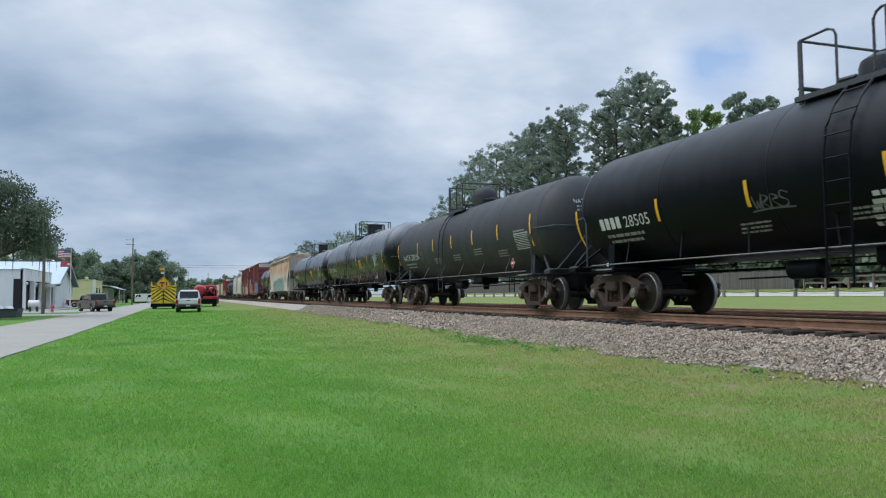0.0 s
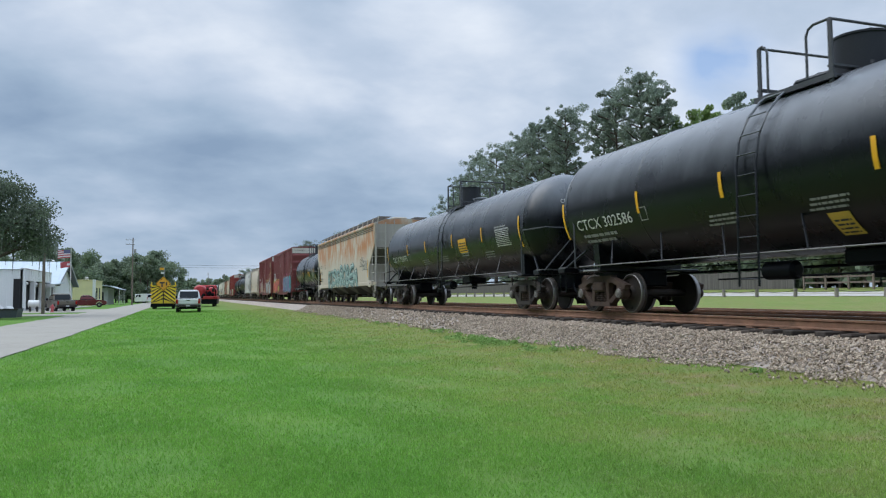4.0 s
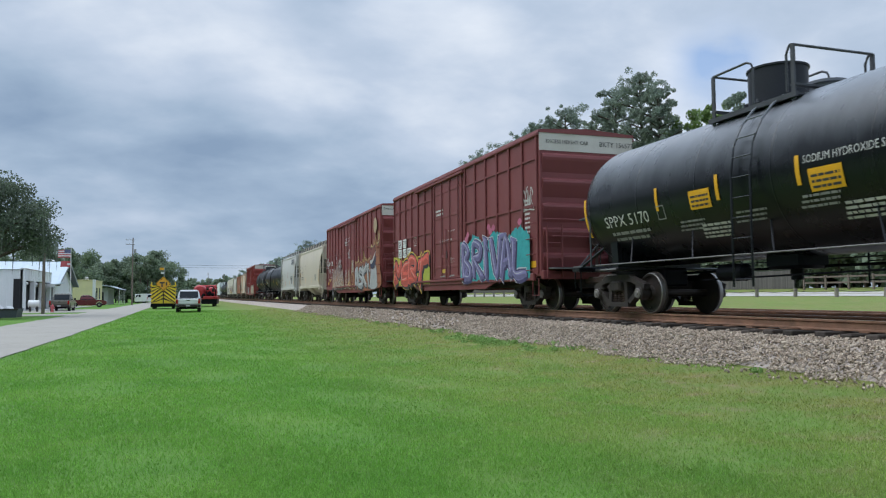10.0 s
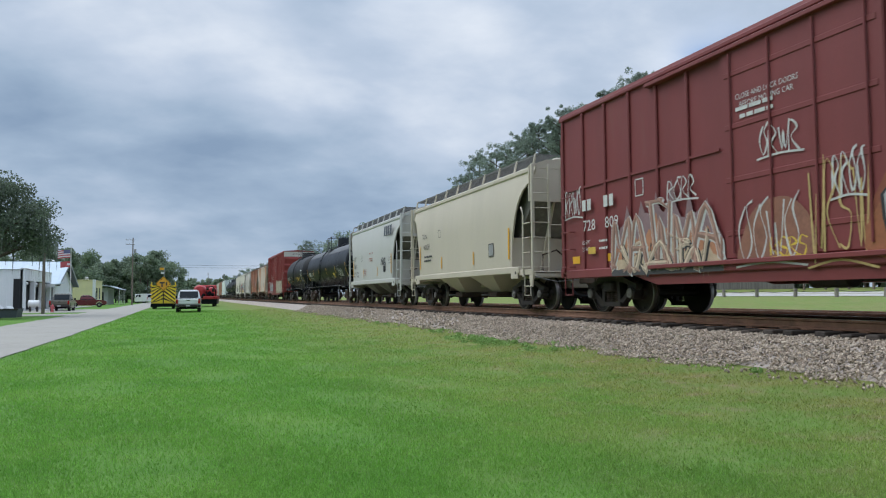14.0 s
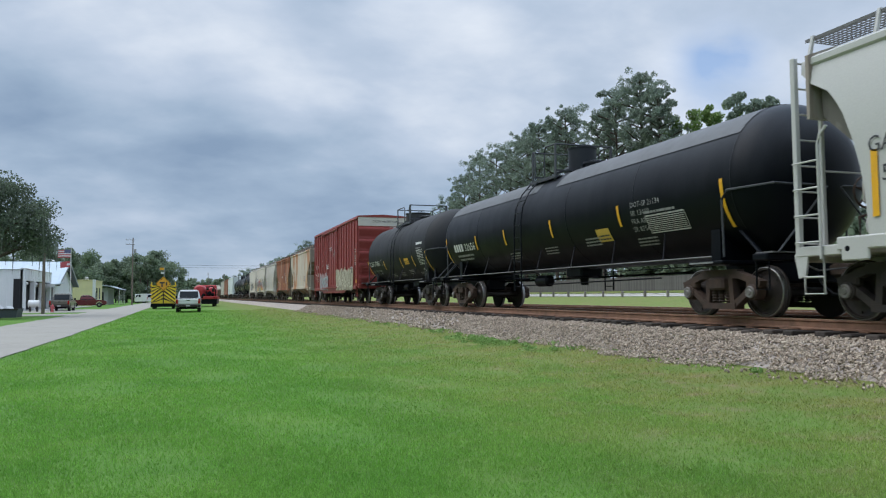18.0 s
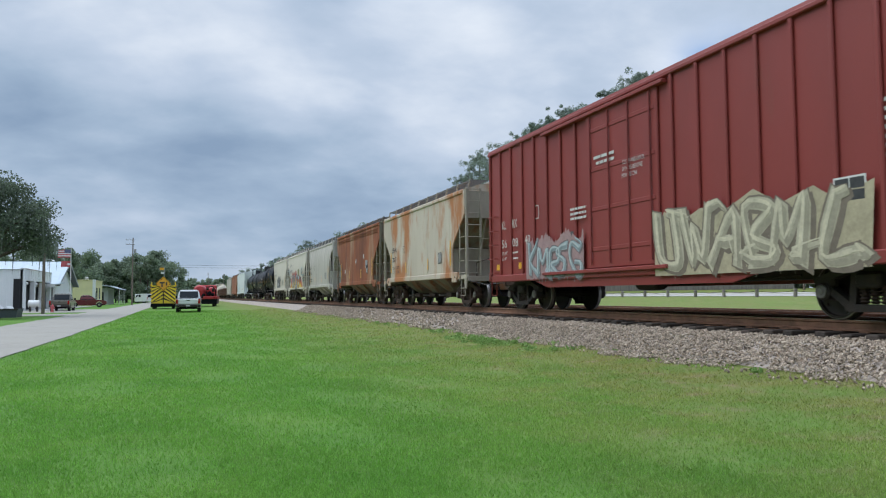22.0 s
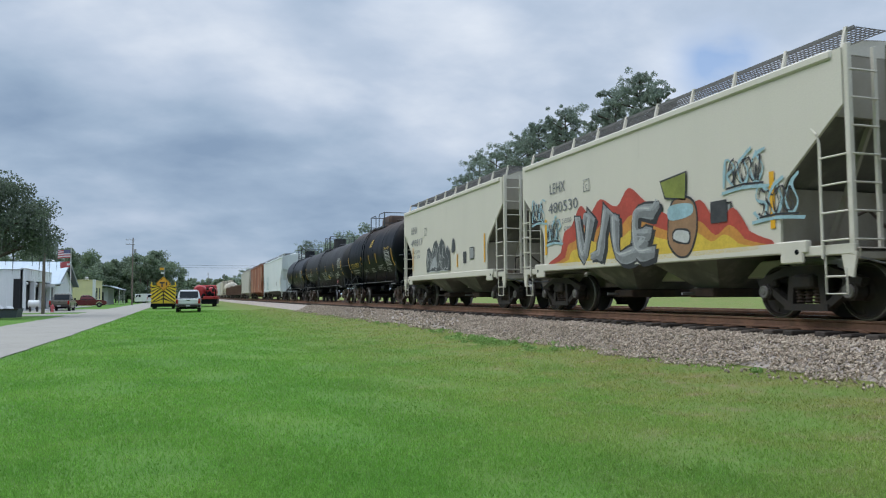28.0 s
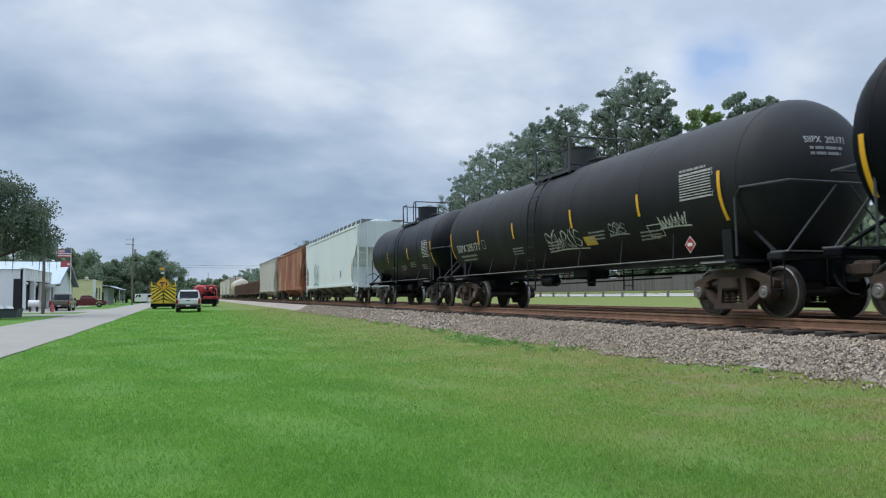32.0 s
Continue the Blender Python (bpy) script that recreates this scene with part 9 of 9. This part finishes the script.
M_PLATE = surface("plate_bar", (0.55, 0.56, 0.58), 0.5, 0, scale=8, bump=0)


def wheel(parent, x, y, r=0.39, w=0.26):
    t = part("wheel", Mesh().lathe([(-w / 2, r * 0.62), (-w / 2, r * 0.93), (-w / 2 + 0.03, r), (w / 2 - 0.03, r), (w / 2, r * 0.93), (w / 2, r * 0.62)], "x", (x, y, r), 22), M_TYRE, parent, "black rubber tyre", 40)
    part("rim", Mesh().lathe([(-w / 2 - 0.005, r * 0.12), (-w / 2 - 0.01, r * 0.35), (-w / 2 + 0.02, r * 0.62), (w / 2 - 0.02, r * 0.62), (w / 2 + 0.01, r * 0.35), (w / 2 + 0.005, r * 0.12)], "x", (x, y, r), 16), M_CHROME, t, "metal rim", 40)


def pickup(at, paint, label, k=1.0):
    """Crew-cab pickup; it heads along its own +y, tail at -2.85."""
    p = thing("pickup_truck", at, label, "pickup")
    low = [(-2.80, 0.62), (-2.85, 0.80), (-2.84, 1.10), (-2.80, 1.14), (0.95, 1.16), (1.15, 1.20), (2.35, 1.10), (2.75, 0.98), (2.85, 0.75), (2.80, 0.45), (2.30, 0.40)]

    def arch(cy):
        return [(cy + 0.50 * math.cos(t), 0.40 + 0.50 * math.sin(t)) for t in np.linspace(0, math.pi, 9)]

    low += arch(1.80) + [(1.2, 0.36), (-1.2, 0.36)] + arch(-1.72) + [(-2.4, 0.45)]
    part("lower_body", Mesh().prism(low, "x", -0.98, 0.98), paint, p, "", 30)
    cab = [[(-0.93, -0.95, 1.13), (0.93, -0.95, 1.13), (0.93, 1.35, 1.15), (-0.93, 1.35, 1.15)], [(-0.86, -0.82, 1.55), (0.86, -0.82, 1.55), (0.86, 0.95, 1.55), (-0.86, 0.95, 1.55)],
           [(-0.74, -0.66, 1.86), (0.74, -0.66, 1.86), (0.74, 0.40, 1.86), (-0.74, 0.40, 1.86)], [(-0.62, -0.5, 1.91), (0.62, -0.5, 1.91), (0.62, 0.25, 1.91), (-0.62, 0.25, 1.91)]]
    part("cab", Mesh().loft(cab), paint, p, "", 35)
    part("rear_window", Mesh().prism([(-0.99, 1.25), (-0.80, 1.78), (-0.70, 1.78), (-0.89, 1.25)], "x", -0.74, 0.74), M_DARKGLASS, p)
    part("windscreen", Mesh().add([(-0.80, 1.24, 1.26), (0.80, 1.24, 1.26), (0.70, 0.56, 1.78), (-0.70, 0.56, 1.78)], [(0, 1, 2, 3)]), M_DARKGLASS, p)
    for s in (-1, 1):
        for y0, y1 in ((-0.72, 0.02), (0.10, 0.92)):
            part("side_window", Mesh().add([(s * 0.925, y0, 1.20), (s * 0.925, y1, 1.20), (s * 0.80, y1 - 0.25 if y1 > 0.5 else y1, 1.74), (s * 0.80, y0 + 0.05, 1.74)], [(0, 1, 2, 3)]), M_DARKGLASS, p)
        part("tail_lamp", Mesh().box(s * 0.88 - 0.09, s * 0.88 + 0.09, -2.90, -2.80, 0.74, 1.12, 0.02), M_TAIL, p, "red tail lamp")
        part("mirror", Mesh().box(s * 1.07 - 0.09, s * 1.07 + 0.09, 1.0, 1.12, 1.18, 1.42, 0.03), M_BLACK, p)
        part("bed_rail", Mesh().box(s * 0.92 - 0.07, s * 0.92 + 0.07, -2.8, -0.98, 1.13, 1.18, 0.01), M_BLACK, p)
        for y in (-1.72, 1.80):
            wheel(p, s * 0.85, y)
        part("head_lamp", Mesh().box(s * 0.78 - 0.13, s * 0.78 + 0.13, 2.74, 2.84, 0.78, 0.98, 0.03), M_CHROME, p)
        part("door_handle", Mesh().box(s * 0.985 - 0.015, s * 0.985 + 0.015, -0.15, 0.05, 1.02, 1.07), M_CHROME, p)
    part("tailgate", Mesh().box(-0.78, 0.78, -2.875, -2.82, 0.72, 1.12, 0.015), paint, p)
    part("gate_handle", Mesh().box(-0.12, 0.12, -2.89, -2.87, 0.98, 1.05), M_BLACK, p)
    part("rear_bumper", Mesh().box(-0.97, 0.97, -2.98, -2.82, 0.46, 0.66, 0.04), M_STEEL, p)
    part("number_plate", Mesh().box(-0.16, 0.16, -2.995, -2.98, 0.52, 0.64), M_PLATE, p, "plain pale plate")
    part("front_bumper", Mesh().box(-0.97, 0.97, 2.80, 2.95, 0.42, 0.66, 0.04), M_CHROME, p)
    part("bed_floor", Mesh().box(-0.82, 0.82, -2.75, -1.0, 1.142, 1.15), M_BLACK, p)
    part("chassis", Mesh().box(-0.7, 0.7, -2.7, 2.6, 0.30, 0.5), M_BLACK, p)
    if k != 1.0:
        for ob in p.children_recursive:
            ob.data.transform(Matrix.Scale(k, 4))
    return p


WHITE_PICKUP = pickup(pose(0.12, 69.0, 0, 0, 0, -1.5), M_CARWHITE, "white pickup truck parked on the lawn, seen from behind")
TAN_PICKUP = pickup(pose(-8.2, 78.5, 0, 0, 0, 50), M_CARTAN, "pewter brown pickup truck turning off the street to park", 0.9)
pickup(pose(-12.9, 112, 0, 0, 0, -86), M_CARRED, "maroon pickup truck parked beside the forecourt", 0.86)


def van(at, label):
    v = thing("van", at, label, "van")
    side = [(-2.5, 0.45), (-2.55, 1.2), (-2.4, 2.0), (0.9, 2.05), (1.6, 1.35), (2.4, 1.15), (2.55, 0.8), (2.5, 0.4)]
    part("body", Mesh().prism(side, "x", -0.95, 0.95), M_CARWHITE, v, "", 30)
    part("windscreen", Mesh().add([(-0.85, 1.02, 2.0), (0.85, 1.02, 2.0), (0.85, 1.6, 1.42), (-0.85, 1.6, 1.42)], [(0, 1, 2, 3)]), M_DARKGLASS, v)
    part("rear_window", Mesh().box(-0.75, 0.75, -2.55, -2.50, 1.25, 1.8), M_DARKGLASS, v)
    for s in (-1, 1):
        part("side_window", Mesh().box(s * 0.955 - 0.01, s * 0.955 + 0.01, 0.1, 1.0, 1.35, 1.85), M_DARKGLASS, v)
        part("tail_lamp", Mesh().box(s * 0.85 - 0.07, s * 0.85 + 0.07, -2.58, -2.5, 0.9, 1.3), M_TAIL, v)
        for y in (-1.5, 1.6):
            wheel(v, s * 0.82, y, 0.34, 0.22)
    return v


van(pose(-8.5, 171, 0, 0, 0, 30), "white van parked at the end of the street")
van(pose(-10.4, 184, 0, 0, 0, 5), "white van parked beside the distant trees")


def crash_truck():
    """Work truck with a chevron board across its tail and a diamond sign above it."""
    t = thing("work_truck", pose(-2.5, 90.0, 0), "yellow work truck with red and yellow chevron tail board", "truck")
    part("chassis", Mesh().box(-1.1, 1.1, -2.6, 4.6, 0.5, 0.8, 0.03), M_BLACK, t)
    part("tail_bumper", Mesh().box(-1.27, 1.27, -3.05, -2.6, 0.25, 0.62, 0.03), M_BLACK, t)
    bd = part("chevron_board", Mesh().box(-1.22, 1.22, -2.78, -2.68, 0.62, 2.55, 0.01), M_SAFETY, t, "yellow board with dark diagonal bars")
    for s in (-1, 1):
        for k in range(6):
            z = 0.30 + k * 0.42
            pts = [(s * 0.05, z + 0.75), (s * 1.2, z - 0.15), (s * 1.2, z + 0.02), (s * 0.05, z + 0.92)]
            pts = [(x, min(max(q, 0.64), 2.53)) for x, q in pts]
            if pts[0][1] > 2.5 and pts[1][1] > 2.5:
                continue
            part("chevron_bar", Mesh().prism(pts, "y", -2.795, -2.78), M_CHEV, bd, "dark red diagonal bar")
    part("body", Mesh().box(-1.2, 1.2, -2.6, 1.8, 0.8, 2.3, 0.04), M_SAFETY, t)
    part("cab", Mesh().loft([[(-1.1, 2.0, 0.6), (1.1, 2.0, 0.6), (1.1, 4.2, 0.6), (-1.1, 4.2, 0.6)], [(-1.1, 2.0, 1.7), (1.1, 2.0, 1.7), (1.1, 4.1, 1.7), (-1.1, 4.1, 1.7)], [(-0.95, 2.1, 2.6), (0.95, 2.1, 2.6), (0.95, 3.5, 2.6), (-0.95, 3.5, 2.6)]]), M_SAFETY, t)
    for s in (-1, 1):
        for y in (-1.4, 3.2):
            wheel(t, s * 1.0, y, 0.48, 0.3)
        part("rack_post", Mesh().box(s * 1.2 - 0.04, s * 1.2 + 0.04, -2.75, -2.67, 2.5, 2.95), M_SAFETY, t)
        for z in (1.3, 1.75, 2.2, 2.6):
            part("beacon", Mesh().box(s * 1.28 - 0.06, s * 1.28 + 0.06, -2.8, -2.66, z - 0.06, z + 0.06, 0.015), M_SIGN, t, "amber marker lamp")
    part("sign_post", Mesh().box(-0.05, 0.05, -2.84, -2.79, 0.3, 2.4), M_STEEL, t)
    d = 0.80
    sg = part("diamond_sign", Mesh().prism([(-d, 2.75), (0, 2.75 - d), (d, 2.75), (0, 2.75 + d)], "y", -2.90, -2.87), M_SIGN, t, "amber diamond road sign")
    part("sign_border", Mesh().prism([(-d + 0.06, 2.75), (0, 2.81 - d), (d - 0.06, 2.75), (0, 2.69 + d)], "y", -2.904, -2.90), M_CHEV, sg)
    part("sign_face", Mesh().prism([(-d + 0.10, 2.75), (0, 2.85 - d), (d - 0.10, 2.75), (0, 2.65 + d)], "y", -2.910, -2.904), M_SIGN, sg)
    # the junction symbol: a thick stem and a bar
    part("symbol_bar", Mesh().box(-0.40, 0.12, -2.918, -2.910, 2.78, 2.94), M_DARK_LETTER, sg)
    part("symbol_stem", Mesh().box(-0.22, -0.08, -2.918, -2.910, 2.38, 2.78), M_DARK_LETTER, sg)
    part("symbol_bar", Mesh().box(0.24, 0.36, -2.918, -2.910, 2.55, 2.95), M_DARK_LETTER, sg)
    part("flag_staff", Mesh().tube([(0.06, -2.6, 2.4), (0.06, -2.6, 4.6)], 0.03), M_METAL, t)
    part("work_flag", Mesh().box(-0.42, 0.04, -2.61, -2.59, 4.25, 4.50), M_SIGN, t, "faded orange flag")
    part("work_flag", Mesh().box(-0.30, 0.04, -2.61, -2.59, 3.82, 4.05), M_FLAG_W, t, "faded white flag")


M_CHEV = surface("chevron_dark", (0.05, 0.022, 0.018), 0.5, 0, scale=3, bump=0)
crash_truck()


def tank_truck():
    t = thing("vacuum_truck", pose(2.45, 108.5, 0, 0, 0, -4), "red vacuum tank truck with dark gear on its deck", "truck")
    part("deck", Mesh().box(-1.75, 1.55, -4.0, 5.0, 1.0, 1.35, 0.03), M_TRUCKRED, t)
    part("skirt", Mesh().box(-1.7, 1.5, -3.9, 4.6, 0.35, 1.0), M_BLACK, t)
    part("tank", Mesh().lathe([(-3.6, 0.1), (-3.5, 0.6), (-3.2, 0.78), (2.6, 0.78), (2.9, 0.6), (3.0, 0.1)], "y", (-0.75, 0, 2.1), 24), M_TRUCKRED, t, "", 40)
    part("tank", Mesh().lathe([(-2.8, 0.1), (-2.7, 0.5), (-2.4, 0.62), (2.0, 0.62), (2.3, 0.5), (2.4, 0.1)], "y", (0.75, 0.8, 2.0), 24), M_TRUCKRED, t, "", 40)
    part("cab", Mesh().box(-1.2, 1.2, 3.2, 5.2, 1.2, 2.95, 0.12), M_TRUCKRED, t)
    for k, (x, z, r) in enumerate(((0.55, 1.75, 0.30), (1.05, 2.2, 0.26), (1.0, 1.6, 0.22), (0.3, 2.35, 0.18), (-0.2, 1.55, 0.2))):
        part("pump", Mesh().lathe([(-0.3, r * 0.6), (-0.25, r), (0.1, r), (0.2, r * 0.5)], "y", (x, -3.55 + 0.2 * (k % 2), z), 14), M_BLACK if k % 2 == 0 else M_STEEL, t, "dark pump gear", 40)
    hs = [(1.3, -3.7, 1.4), (1.35, -3.8, 2.2), (0.9, -3.8, 2.7), (0.3, -3.7, 2.6), (0.1, -3.8, 1.9), (0.4, -3.9, 1.5)]
    part("hose", Mesh().tube(hs, 0.07, 8), M_BLACK, t, "black rubber hose", 50)
    for x in (-1.4, 1.2):
        part("tail_lamp", Mesh().box(x - 0.12, x + 0.12, -4.06, -4.0, 1.1, 1.25), M_TAIL, t)
        part("stanchion", Mesh().tube([(x, -3.9, 1.35), (x, -3.9, 2.7)], 0.03), M_TRUCKRED, t)
    for s in (-1, 1):
        for y in (-2.6, -1.4, 3.6):
            wheel(t, s * 1.05, y, 0.5, 0.3)


tank_truck()


# ------------------------------------------------------------------ what moves
def rolled(t):
    """How far the train has come, in metres, from its place at 15 s."""
    d = t - 15.0
    return 8.767 * d + 0.01148 * d * d / 2 + 0.001227 * d ** 3 / 6


def motions():
    for car in CARS:
        c = car.location.y
        walk(car, [(float(t), pose(TRACK, c - rolled(t), RAIL)) for t in range(33)])
    # the brown pickup turns off the street and parks
    track = [(0.0, -8.06, 76.4, 24.0), (0.5, -8.68, 77.2, 29.4), (1.0, -9.29, 77.9, 31.8), (1.5, -9.84, 78.5, 33.1), (2.0, -10.43, 79.1, 33.5), (2.5, -10.92, 79.7, 32.8), (3.0, -11.35, 80.3, 30.0), (3.5, -11.6, 80.9, 26.2), (4.5, -11.76, 81.5, 17.2), (5.6, -11.81, 82, 10.2), (6.8, -11.68, 82.3, 2.1), (8.0, -11.64, 82.4, 1.0), (32.0, -11.64, 82.4, 1.0)]
    walk(TAN_PICKUP, [(t, pose(x, y, 0, 0, 0, a)) for t, x, y, a in track])
    # the flags swing in the light wind
    for k, f in enumerate(FLAGS):
        z = f.location.z
        walk(f, [(t * 0.5, pose(-11.8, 88.3, z, 0, 4 * math.sin(1.3 * t + k), 14 * math.sin(0.9 * t + 2 * k) + 6 * math.sin(2.3 * t))) for t in range(65)])
    # all wheels turn alike: one wheel is keyed, the others take the same turning
    first = WHEELS[0]
    walk(first, [(k / 30, pose(0, 0, 0, math.degrees(rolled(k / 30) / 0.457) % 360.0)) for k in range(961)])
    act, slot = first.animation_data.action, first.animation_data.action_slot
    for w in WHEELS[1:]:
        w.rotation_mode = "QUATERNION"
        w.animation_data_create()
        w.animation_data.action = act
        w.animation_data.action_slot = slot


motions()
